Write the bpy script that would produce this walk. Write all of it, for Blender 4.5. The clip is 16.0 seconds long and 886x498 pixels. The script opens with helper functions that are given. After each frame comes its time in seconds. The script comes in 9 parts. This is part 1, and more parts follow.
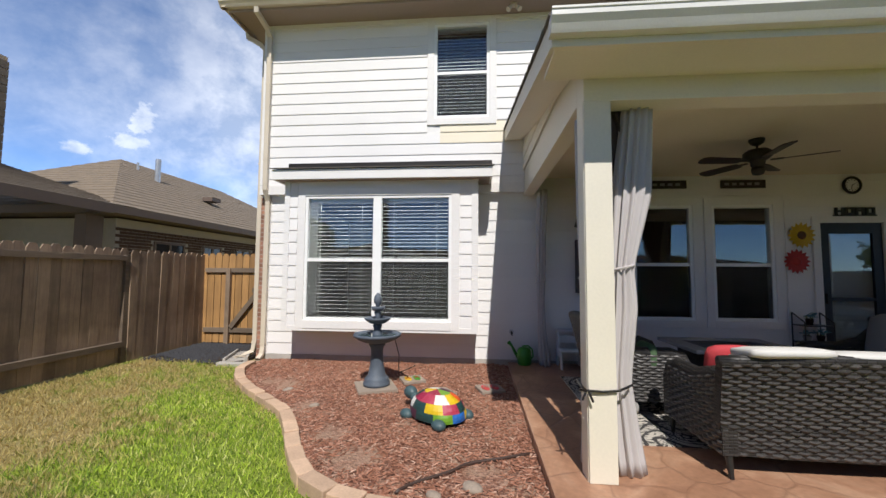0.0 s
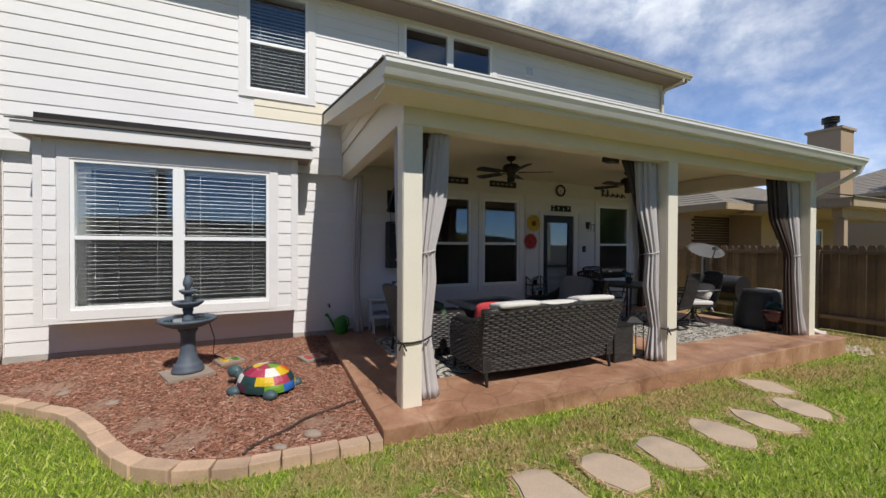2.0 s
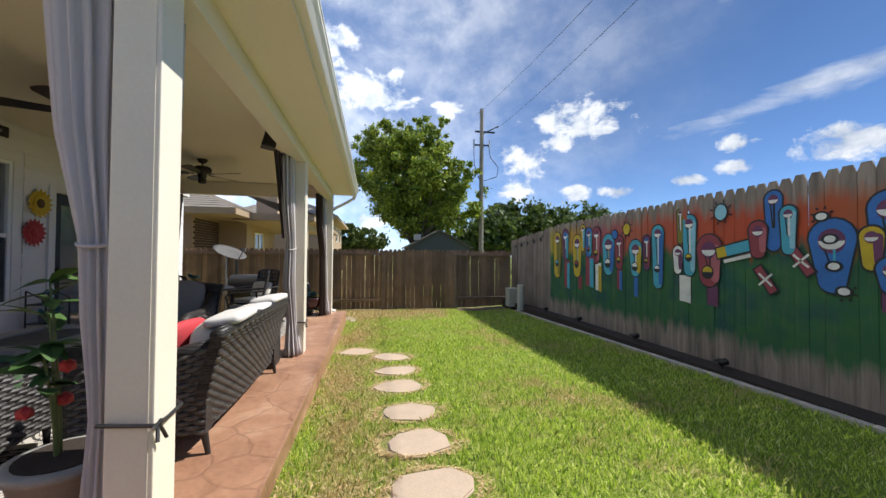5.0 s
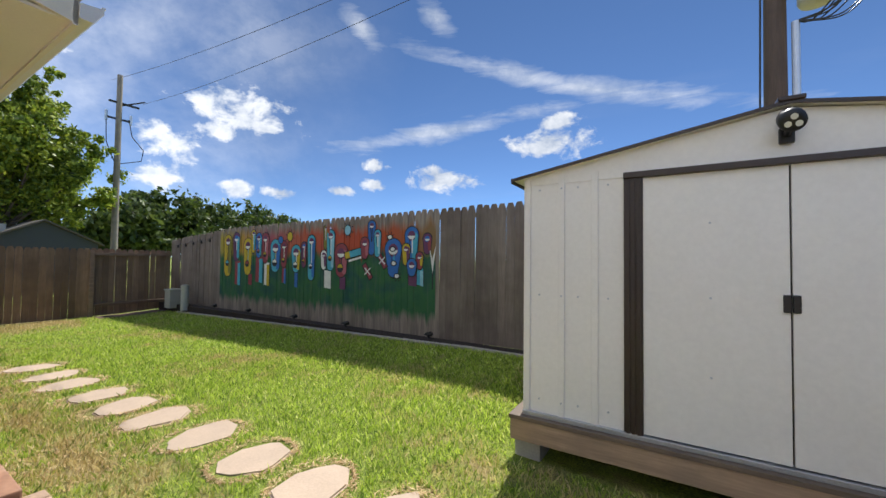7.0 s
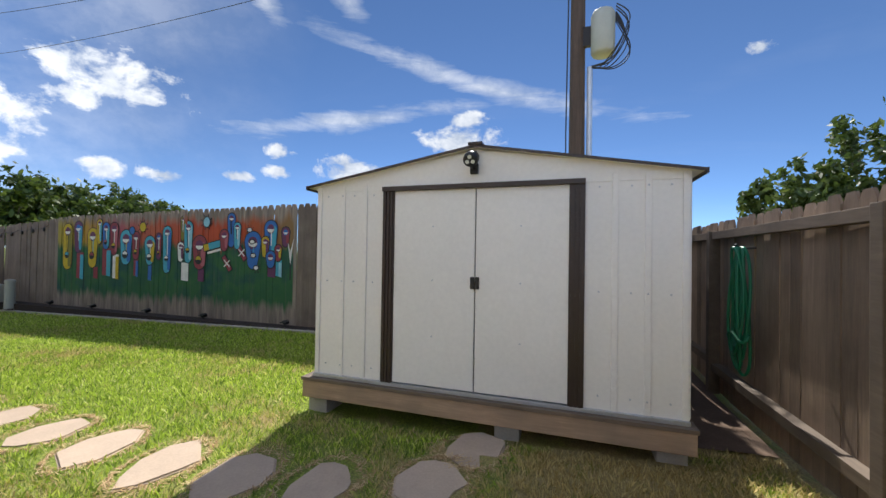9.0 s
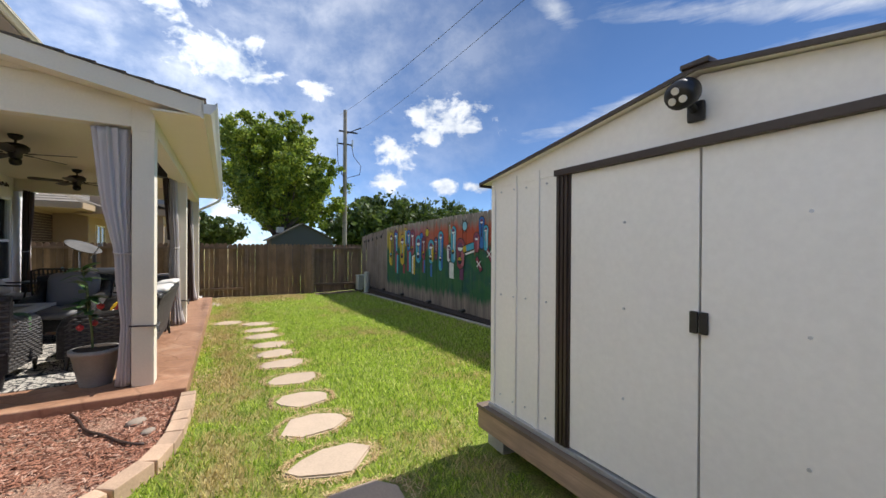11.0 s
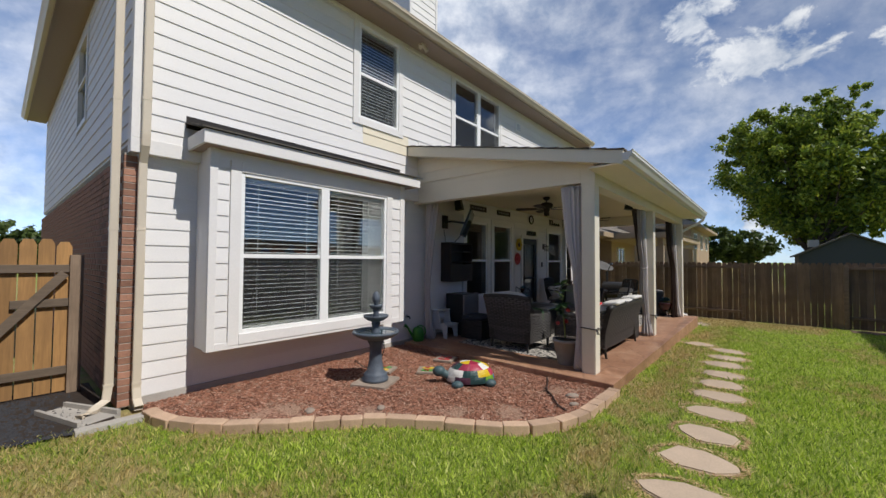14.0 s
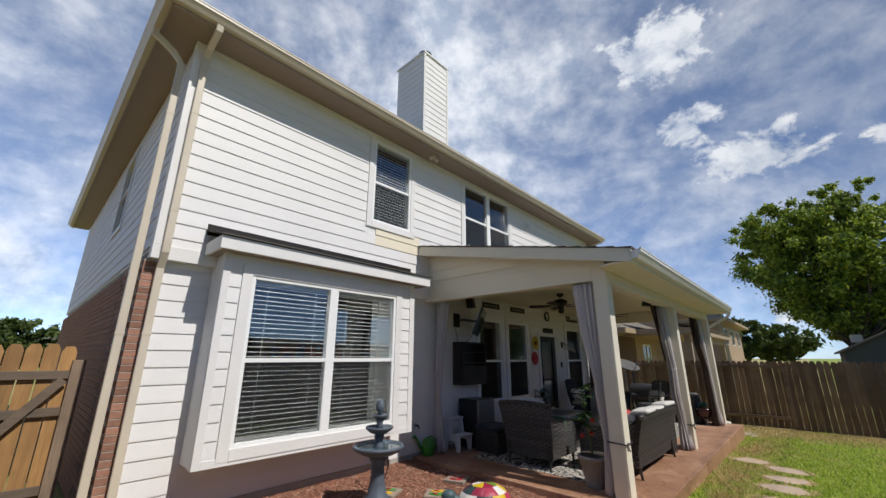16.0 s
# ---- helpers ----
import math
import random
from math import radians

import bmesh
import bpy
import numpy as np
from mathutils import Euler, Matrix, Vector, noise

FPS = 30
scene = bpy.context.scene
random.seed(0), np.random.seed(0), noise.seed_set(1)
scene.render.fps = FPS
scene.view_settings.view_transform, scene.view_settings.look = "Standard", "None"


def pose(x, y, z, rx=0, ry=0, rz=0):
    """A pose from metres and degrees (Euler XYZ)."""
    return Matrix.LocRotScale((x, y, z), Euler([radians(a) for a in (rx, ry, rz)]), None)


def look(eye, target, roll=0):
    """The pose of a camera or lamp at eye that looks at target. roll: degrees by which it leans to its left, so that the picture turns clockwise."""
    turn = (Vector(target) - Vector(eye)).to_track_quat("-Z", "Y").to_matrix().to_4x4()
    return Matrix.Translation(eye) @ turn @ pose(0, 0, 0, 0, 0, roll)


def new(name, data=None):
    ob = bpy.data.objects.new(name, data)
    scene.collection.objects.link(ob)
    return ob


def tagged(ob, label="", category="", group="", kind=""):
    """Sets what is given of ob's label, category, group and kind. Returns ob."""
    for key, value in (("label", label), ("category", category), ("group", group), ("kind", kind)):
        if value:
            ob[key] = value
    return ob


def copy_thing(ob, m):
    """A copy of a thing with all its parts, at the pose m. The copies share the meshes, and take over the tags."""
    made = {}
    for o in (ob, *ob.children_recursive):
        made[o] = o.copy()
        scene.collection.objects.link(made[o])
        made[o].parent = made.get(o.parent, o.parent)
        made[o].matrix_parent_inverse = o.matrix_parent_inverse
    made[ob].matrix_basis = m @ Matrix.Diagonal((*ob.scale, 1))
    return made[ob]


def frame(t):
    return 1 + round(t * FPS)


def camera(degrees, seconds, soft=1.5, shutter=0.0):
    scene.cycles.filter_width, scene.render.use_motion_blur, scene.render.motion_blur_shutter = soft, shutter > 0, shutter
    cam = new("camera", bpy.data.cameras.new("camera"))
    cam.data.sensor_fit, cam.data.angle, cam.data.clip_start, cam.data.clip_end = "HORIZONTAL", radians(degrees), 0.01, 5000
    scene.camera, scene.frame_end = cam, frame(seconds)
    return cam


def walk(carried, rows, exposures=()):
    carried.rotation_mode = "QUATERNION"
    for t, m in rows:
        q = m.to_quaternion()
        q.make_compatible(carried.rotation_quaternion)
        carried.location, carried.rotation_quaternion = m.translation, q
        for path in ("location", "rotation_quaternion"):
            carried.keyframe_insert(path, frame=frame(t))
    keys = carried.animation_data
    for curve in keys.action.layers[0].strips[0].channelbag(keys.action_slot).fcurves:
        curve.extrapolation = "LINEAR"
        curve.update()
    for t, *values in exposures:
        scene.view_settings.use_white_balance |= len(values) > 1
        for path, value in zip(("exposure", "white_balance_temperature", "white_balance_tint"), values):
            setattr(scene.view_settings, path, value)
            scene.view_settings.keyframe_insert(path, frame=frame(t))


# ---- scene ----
cam = camera(98.8, 16.0)
METRES, EYE, TILT, LEAN, TURN = 9.69, 1.425, 0.0, 0.0, 5.0
ROWS = [
    (0, -0.0034, -0.0070, 0.0006, 0.03, 3.63, -0.39),
    (0.5, -0.0168, -0.0197, 0.0013, -11.52, 3.25, -0.36),
    (1, -0.0281, -0.0398, 0.0033, -19.97, 1.28, -0.27),
    (1.5, -0.0382, -0.0592, 0.0072, -25.31, -0.27, -0.29),
    (2, -0.0432, -0.0667, 0.0122, -29.20, -0.55, -0.24),
    (2.5, -0.0371, -0.0464, 0.0072, -33.99, -0.60, -0.36),
    (3, -0.0202, -0.0053, 0.0011, -47.31, -0.30, -0.53),
    (3.5, -0.0116, 0.0442, -0.0055, -62.94, -0.05, -0.55),
    (4, -0.0215, 0.1026, -0.0069, -77.84, 0.88, -0.52),
    (4.2, -0.0336, 0.1175, -0.0067, -83.68, 0.98, -0.43),
    (6.3, -0.1996, 0.2918, -0.0051, -136.44, 1.63, -0.70),
    (6.5, -0.2121, 0.3022, -0.0070, -140.84, 1.70, -0.67),
    (7, -0.2505, 0.3263, -0.0055, -153.61, 1.68, -0.69),
    (7.5, -0.2821, 0.3492, -0.0085, -164.10, 1.76, -0.83),
    (8, -0.3162, 0.3647, -0.0068, -169.13, 1.29, -0.85),
    (8.2, -0.3311, 0.3674, -0.0060, -170.18, 1.14, -0.82),
    (10.3, -0.4148, 0.3049, 0.0007, -146.51, -0.20, -0.75),
    (10.5, -0.4118, 0.2890, 0.0024, -141.33, -0.07, -0.70),
    (11, -0.4097, 0.2381, 0.0056, -124.67, -0.21, -0.34),
    (11.5, -0.4039, 0.1964, 0.0082, -107.62, 0.12, -0.23),
    (12, -0.4091, 0.1686, 0.0115, -93.41, 1.20, -0.22),
    (12.5, -0.4177, 0.1491, 0.0133, -79.84, 1.77, -0.36),
    (13, -0.4319, 0.1403, 0.0125, -68.47, 1.85, -0.36),
    (13.5, -0.4494, 0.1347, 0.0144, -60.32, 1.70, -0.37),
    (14, -0.4612, 0.1276, 0.0162, -54.76, 1.72, -0.35),
    (14.5, -0.4652, 0.1223, 0.0166, -52.44, 2.42, -0.27),
    (15, -0.4636, 0.1200, 0.0196, -52.21, 4.89, -0.24),
    (15.5, -0.4595, 0.1194, 0.0221, -52.25, 10.33, -0.15),
    (16, -0.4499, 0.1231, 0.0244, -52.31, 15.92, -0.14),
]
walk(cam, [(t, pose(0, 0, EYE, TILT, LEAN, TURN) @ pose(METRES * x, METRES * y, METRES * z, 90 + pitch, roll, yaw)) for t, x, y, z, yaw, pitch, roll in ROWS],
     exposures=[(0, 0.54), (1, 0.40), (1.5, 0.36), (2, 0.36), (3, 0.64), (4.2, 1.00), (6.5, 0.96), (8.2, 1.01), (10.3, 1.01), (11.5, 0.93), (12, 0.86), (12.5, 0.61), (13.2, 0.41), (14, 0.26), (16, 0.26)])

# ---- light: summer sky with clouds, high sun from the south ----
SUN_EL, SUN_AZ = 51.0, 6.0      # height, and degrees east of the yard's south (-y)
world = bpy.data.worlds.new("sky")
scene.world = world
world.use_nodes = True


class Nodes:
    """Short-hand for building a node tree."""

    def __init__(self, tree):
        self.tree = tree
        tree.nodes.clear()

    def add(self, kind, inputs=None, **props):
        n = self.tree.nodes.new(kind)
        for k, v in props.items():
            setattr(n, k, v)
        for k, v in (inputs or {}).items():
            self.put(n.inputs[k], v)
        return n

    def put(self, sock, v):
        if hasattr(v, "is_output"):
            self.tree.links.new(v, sock)
        else:
            sock.default_value = v

    def math(self, op, a, b=0.0, c=0.0):
        n = self.add("ShaderNodeMath", operation=op)
        for s, v in zip(n.inputs, (a, b, c)):
            self.put(s, v)
        return n.outputs[0]

    def ramp(self, fac, stops):
        n = self.add("ShaderNodeValToRGB")
        el = n.color_ramp.elements
        while len(el) > len(stops):
            el.remove(el[-1])
        while len(el) < len(stops):
            el.new(0.5)
        for e, (p, c) in zip(el, stops):
            e.position = p
            e.color = (*c, 1) if len(c) == 3 else c
        self.put(n.inputs[0], fac)
        return n.outputs[0]

    def mix(self, fac, a, b, mode="MIX"):
        n = self.add("ShaderNodeMix", data_type="RGBA", blend_type=mode)
        self.put(n.inputs[0], fac)
        for s, v in ((n.inputs[6], a), (n.inputs[7], b)):
            self.put(s, (*v, 1) if isinstance(v, tuple) and len(v) == 3 else v)
        return n.outputs[2]

    def noise(self, vec, scale, detail=4.0, rough=0.55, dist=0.0):
        n = self.add("ShaderNodeTexNoise", {"Scale": scale, "Detail": detail, "Roughness": rough, "Distortion": dist})
        self.put(n.inputs["Vector"], vec)
        return n.outputs["Fac"]


# heaped clouds: compass angle from +x, height, half width and half height, in degrees
CLOUDS = ((-30.0, 18.9, 6.1, 2.6), (-27.5, 16.1, 2.9, 1.3), (-22.8, 14.0, 4.3, 1.8), (-33.5, 17.2, 2.0, 0.6), (-21.3, 9.9, 2.6, 1.3), (-29.8, 9.0, 1.6, 1.1), (-35.3, 9.0, 2.2, 0.7),
          (-48.2, 13.5, 1.6, 0.9), (-48.1, 10.9, 1.8, 0.8), (-43.3, 9.8, 1.9, 0.6), (-58.6, 12.0, 4.6, 1.3), (-74.3, 16.9, 5.2, 1.6), (-75.5, 19.5, 2.9, 1.0), (0.2, 22.8, 5.6, 2.8), (-11.3, 21.3, 2.3, 1.0),
          (0.3, 5.2, 3.2, 1.5), (134.1, 17.4, 1.6, 2.4), (139.7, 13.0, 1.3, 0.7), (135.4, 15.0, 3.0, 1.1), (8.8, 38.0, 7.2, 4.0), (6.6, 28.8, 3.4, 2.3), (89.0, 7.6, 1.0, 0.8), (-111.8, 23.4, 1.6, 0.6))


def cloud_reach(N, way, az, el, wide, high, tilt=0.0):
    """How far a direction lies from a cloud's middle, in units of its half sizes."""
    a_, e_ = radians(az), radians(el)
    m_ = N.add("ShaderNodeMapping", {"Vector": way, "Location": (math.cos(e_) * math.cos(a_), math.cos(e_) * math.sin(a_), math.sin(e_)), "Rotation": (radians(tilt), 0.0, a_),
                                     "Scale": (0.6, radians(wide) * math.cos(e_) if not tilt else radians(wide), radians(high) * math.cos(e_))}, vector_type="TEXTURE")
    return N.add("ShaderNodeVectorMath", {0: m_.outputs[0]}, operation="LENGTH").outputs["Value"]


def build_sky():
    N = Nodes(world.node_tree)
    sky = N.add("ShaderNodeTexSky", sky_type="NISHITA", sun_disc=False, sun_elevation=radians(SUN_EL), sun_rotation=radians(180 - SUN_AZ),
                air_density=0.5, dust_density=0.0, ozone_density=3.5)
    way = N.add("ShaderNodeTexCoord").outputs["Generated"]
    sep = N.add("ShaderNodeSeparateXYZ", {0: way})
    up = N.math("MAXIMUM", sep.outputs[2], 0.02)
    # the cloud layer as a flat deck: divide the direction by its height
    deck = N.add("ShaderNodeCombineXYZ", {0: N.math("DIVIDE", sep.outputs[0], N.math("ADD", up, 0.12)), 1: N.math("DIVIDE", sep.outputs[1], N.math("ADD", up, 0.12)), 2: 0.0}).outputs[0]
    # thin streaks
    turned = N.add("ShaderNodeMapping", {"Vector": deck, "Rotation": (0, 0, radians(28)), "Scale": (0.5, 1.5, 1.0), "Location": (0.7, 0.2, 0.0)}).outputs[0]
    streak = N.noise(turned, 1.1, 8.0, 0.58, 0.4)
    veil = N.ramp(N.math("ADD", streak, N.math("MULTIPLY", sep.outputs[1], 0.10)), [(0.47, (0, 0, 0)), (0.80, (1, 1, 1))])
    # soft high haze in banks
    haze = N.ramp(N.noise(N.add("ShaderNodeMapping", {"Vector": way, "Scale": (1.0, 1.0, 1.7), "Location": (0.2, 0.5, 0.3)}).outputs[0], 2.6, 8.0, 0.56, 0.3), [(0.40, (0.22, 0.22, 0.22)), (0.62, (0.9, 0.9, 0.9))])
    # heaped clouds, each an uneven mass about its own place in the sky
    billow = N.math("SUBTRACT", N.noise(N.add("ShaderNodeMapping", {"Vector": way, "Scale": (1.0, 1.0, 1.5)}).outputs[0], 15.0, 9.0, 0.62, 0.25), 0.5)
    near = 9.0
    for az, el, wide, high in CLOUDS:
        near = N.math("MINIMUM", near, cloud_reach(N, way, az, el, wide * 1.35, high * 1.6))
    puff = N.ramp(N.math("ADD", N.math("SUBTRACT", 1.0, near), N.math("MULTIPLY", billow, 2.6)), [(0.20, (0, 0, 0)), (0.62, (1, 1, 1))])
    # long ice streaks over the back fence
    comb = N.math("SUBTRACT", N.noise(N.add("ShaderNodeMapping", {"Vector": way, "Scale": (3.0, 3.0, 16.0)}).outputs[0], 2.2, 7.0, 0.6, 0.6), 0.5)
    trail = 9.0
    for az, el, wide, high, tilt in ((-58.5, 18.8, 19.0, 1.5, -10.0), (-78.0, 23.8, 25.0, 1.7, 14.0), (-46.0, 31.0, 4.0, 1.9, 40.0), (-57.0, 33.0, 3.5, 1.9, 30.0)):
        trail = N.math("MINIMUM", trail, cloud_reach(N, way, az, el, wide, high, tilt))
    wisp = N.ramp(N.math("ADD", N.math("SUBTRACT", 1.0, trail), N.math("MULTIPLY", comb, 2.0)), [(0.05, (0, 0, 0)), (1.1, (0.62, 0.62, 0.62))])
    north = N.math("MINIMUM", N.math("MAXIMUM", N.math("MULTIPLY_ADD", sep.outputs[1], 0.9, 0.62), 0.14), 1.0)
    cover = N.math("MAXIMUM", N.math("MULTIPLY", N.math("MULTIPLY", veil, north), 0.5), wisp)
    cover = N.math("MAXIMUM", cover, N.math("MULTIPLY", haze, N.math("MINIMUM", N.math("MAXIMUM", N.math("ADD", N.math("MULTIPLY_ADD", sep.outputs[1], 0.78, 0.28), N.math("MULTIPLY", sep.outputs[0], 0.50)), 0.0), 0.9)))
    cover = N.math("MAXIMUM", cover, N.math("MULTIPLY", puff, N.math("MULTIPLY_ADD", N.math("MAXIMUM", sep.outputs[1], 0.0), -0.5, 0.93)))
    shade = N.ramp(N.math("ADD", N.noise(way, 12.0, 6.0, 0.6), N.math("MULTIPLY", billow, 0.8)), [(0.34, (0.50, 0.56, 0.66)), (0.66, (0.98, 0.98, 0.98))])
    white = N.mix(1.0, shade, (7.3, 7.5, 7.8), "MULTIPLY")
    deep = N.math("MINIMUM", N.math("MAXIMUM", N.math("MULTIPLY_ADD", sep.outputs[1], 0.75, 1.0), 0.60), 1.35)
    lit = N.math("MINIMUM", N.math("MAXIMUM", N.math("MULTIPLY_ADD", sep.outputs[1], 0.4, 0.88), 0.62), 1.1)
    white = N.mix(1.0, white, N.add("ShaderNodeCombineColor", {0: lit, 1: lit, 2: lit}).outputs[0], "MULTIPLY")
    col = N.mix(cover, N.mix(1.0, sky.outputs[0], N.add("ShaderNodeCombineColor", {0: N.math("MULTIPLY", deep, 0.84), 1: N.math("MULTIPLY", deep, 0.97), 2: N.math("MULTIPLY", deep, 1.06)}).outputs[0], "MULTIPLY"), white)
    bg = N.add("ShaderNodeBackground", {"Color": col, "Strength": 0.115})
    N.add("ShaderNodeOutputWorld", {"Surface": bg.outputs[0]})


build_sky()
sun = new("sun", bpy.data.lights.new("sun", "SUN"))
sun.data.energy, sun.data.angle, sun.data.color = 3.3, radians(0.53), (1.0, 0.965, 0.91)
a, e = radians(SUN_AZ), radians(SUN_EL)
sun.matrix_world = look((math.sin(a) * math.cos(e) * 30, -math.cos(a) * math.cos(e) * 30, math.sin(e) * 30), (0, 0, 0))



# ---- materials ----
def material(name, build):
    m = bpy.data.materials.new(name)
    m.use_nodes = True
    N = Nodes(m.node_tree)
    bsdf = N.add("ShaderNodeBsdfPrincipled")
    N.add("ShaderNodeOutputMaterial", {"Surface": bsdf.outputs[0]})
    pos = N.add("ShaderNodeNewGeometry").outputs["Position"]
    build(N, bsdf, pos)
    return m


def bump(N, bsdf, height, strength=0.3, distance=0.01):
    b = N.add("ShaderNodeBump", {"Strength": strength, "Distance": distance, "Height": height})
    N.put(bsdf.inputs["Normal"], b.outputs[0])


def vary(N, c, amount, fac):
    """Colour c made lighter and darker by fac (0..1 noise)."""
    lo, hi = tuple(v * (1 - amount) for v in c), tuple(min(1, v * (1 + amount)) for v in c)
    return N.ramp(fac, [(0.3, lo), (0.7, hi)])


def plain(name, c, rough=0.5, metal=0.0, amount=0.12, scale=6.0, grain=90.0, relief=0.15, piece=0.0, coat=0.0):
    """A surface with stains at one scale and grain at another; piece: how far separate objects differ."""
    def build(N, b, pos):
        big, fine = N.noise(pos, scale), N.noise(pos, grain, 3.0)
        col = vary(N, c, amount, big)
        col = N.mix(0.5, col, vary(N, c, amount, fine))
        if piece:
            rnd = N.add("ShaderNodeObjectInfo").outputs["Random"]
            col = N.mix(1.0, col, N.ramp(rnd, [(0.0, (1 - piece,) * 3), (1.0, (1.0,) * 3)]), "MULTIPLY")
        N.put(b.inputs["Base Color"], col)
        N.put(b.inputs["Roughness"], N.math("MULTIPLY_ADD", big, 0.2, rough - 0.1))
        b.inputs["Metallic"].default_value = metal
        b.inputs["Coat Weight"].default_value = coat
        if relief:
            bump(N, b, fine, relief, 0.004)
    return material(name, build)


def wood(name, c, axis=2, amount=0.35, rough=0.75, piece=0.35, scale=1.0, second=None):
    """Weathered sawn wood with the grain along an axis."""
    def build(N, b, pos):
        s = [9.0 * scale] * 3
        s[axis] = 0.6 * scale
        rnd = N.add("ShaderNodeObjectInfo").outputs["Random"]
        off = N.add("ShaderNodeCombineXYZ", {0: N.math("MULTIPLY", rnd, 37.0), 1: N.math("MULTIPLY", rnd, 11.0), 2: N.math("MULTIPLY", rnd, 5.0)}).outputs[0]
        q = N.add("ShaderNodeVectorMath", {0: pos, 1: off}, operation="ADD").outputs[0]
        q = N.add("ShaderNodeMapping", {"Vector": q, "Scale": tuple(s)}).outputs[0]
        grain, fine = N.noise(q, 1.6, 6.0, 0.6, 0.6), N.noise(q, 9.0, 4.0, 0.6)
        blotch = N.noise(pos, 1.7, 5.0, 0.6)
        col = vary(N, c, amount, grain)
        col = N.mix(0.4, col, vary(N, c, amount, fine))
        col = N.mix(N.ramp(blotch, [(0.42, (0, 0, 0)), (0.68, (0.75, 0.75, 0.75))]), col, second or tuple(v * 0.6 for v in c))
        col = N.mix(1.0, col, N.ramp(rnd, [(0.0, (1 - piece,) * 3), (1.0, (1.0,) * 3)]), "MULTIPLY")
        N.put(b.inputs["Base Color"], col)
        b.inputs["Roughness"].default_value = rough
        bump(N, b, fine, 0.35, 0.004)
    return material(name, build)


M = {}
M["siding"] = plain("painted fibre cement siding", (0.80, 0.778, 0.765), 0.55, amount=0.05, scale=1.3, grain=60, relief=0.12, piece=0.05)
M["siding_new"] = plain("unpainted cream siding patch", (0.78, 0.70, 0.55), 0.55, amount=0.05, scale=1.3, grain=60, relief=0.12)
M["trim"] = plain("painted trim", (0.78, 0.756, 0.738), 0.45, amount=0.05, scale=2.0, grain=40, relief=0.08)
M["cream"] = plain("cream painted porch wood", (0.76, 0.70, 0.58), 0.5, amount=0.05, scale=1.5, grain=50, relief=0.1, piece=0.03)
M["ceiling"] = plain("cream porch ceiling", (0.74, 0.66, 0.50), 0.6, amount=0.04, scale=1.0, grain=30, relief=0.05)
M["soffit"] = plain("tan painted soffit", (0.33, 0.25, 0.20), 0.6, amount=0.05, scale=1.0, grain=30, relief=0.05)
M["vinyl"] = plain("white vinyl window frame", (0.86, 0.86, 0.85), 0.35, amount=0.02, relief=0.02)
M["gutter"] = plain("pale enamelled gutter", (0.72, 0.70, 0.66), 0.35, amount=0.06, scale=2.0, relief=0.03)
M["spout"] = plain("beige enamelled downspout", (0.62, 0.54, 0.43), 0.4, amount=0.08, scale=2.0, relief=0.03)
M["shingle"] = plain("asphalt shingle", (0.115, 0.10, 0.085), 0.9, amount=0.35, scale=9.0, grain=120, relief=0.5, piece=0.3)
M["shingle_tan"] = plain("tan asphalt shingle", (0.20, 0.155, 0.11), 0.9, amount=0.3, scale=5.0, grain=60, relief=0.5, piece=0.25)
M["shingle_grey"] = plain("grey asphalt shingle", (0.24, 0.21, 0.175), 0.9, amount=0.25, scale=5.0, grain=60, relief=0.5, piece=0.25)
M["concrete"] = plain("grey concrete", (0.42, 0.39, 0.35), 0.85, amount=0.2, scale=4.0, grain=80, relief=0.3)
# same cedar twice: lightened for the sunny west fence, darkened for the shaded east
M["fence"] = wood("weathered cedar fence", (0.40, 0.285, 0.195), second=(0.20, 0.135, 0.09), piece=0.45)
M["fence_shaded"] = wood("weathered cedar fence, shade in colour", (0.30, 0.19, 0.115), second=(0.18, 0.112, 0.07), piece=0.45)
M["fence_rail_dark"] = wood("dark fence rail", (0.30, 0.20, 0.13), axis=1)
M["fence_grey"] = wood("greyed cedar fence", (0.24, 0.19, 0.155), second=(0.15, 0.11, 0.085))
M["fence_new"] = wood("orange cedar gate boards", (0.46, 0.25, 0.09), second=(0.34, 0.18, 0.07))
M["fence_rail"] = wood("grey fence rail", (0.23, 0.17, 0.12), axis=0)
M["fence_rail_y"] = wood("grey fence rail along", (0.23, 0.17, 0.12), axis=1)
M["black"] = plain("black enamel", (0.018, 0.017, 0.017), 0.4, relief=0.05)
M["dark_metal"] = plain("dark bronze metal", (0.022, 0.017, 0.014), 0.45, relief=0.05, metal=0.2)
M["shed"] = plain("cream enamelled sheet steel", (0.86, 0.835, 0.785), 0.38, amount=0.05, scale=1.4, grain=30, relief=0.04)
M["shed_trim"] = plain("dark brown enamelled steel", (0.045, 0.030, 0.024), 0.4, amount=0.2, relief=0.04)
M["lumber"] = wood("pine lumber", (0.42, 0.29, 0.19), axis=0, piece=0.25, second=(0.27, 0.20, 0.145), amount=0.4)
M["galv"] = plain("galvanised steel", (0.55, 0.57, 0.60), 0.4, 0.7, amount=0.15, relief=0.1)
M["block"] = plain("concrete block", (0.42, 0.40, 0.38), 0.9, amount=0.2, scale=6, grain=70, relief=0.5)
# near-black: the dimness of the rooms is put into this colour
M["interior"] = plain("room backing, dimness in colour", (0.09, 0.08, 0.07), 0.8, amount=0.1, relief=0.0)
M["blind"] = plain("white blind slat", (0.62, 0.62, 0.61), 0.4, amount=0.03, relief=0.0)


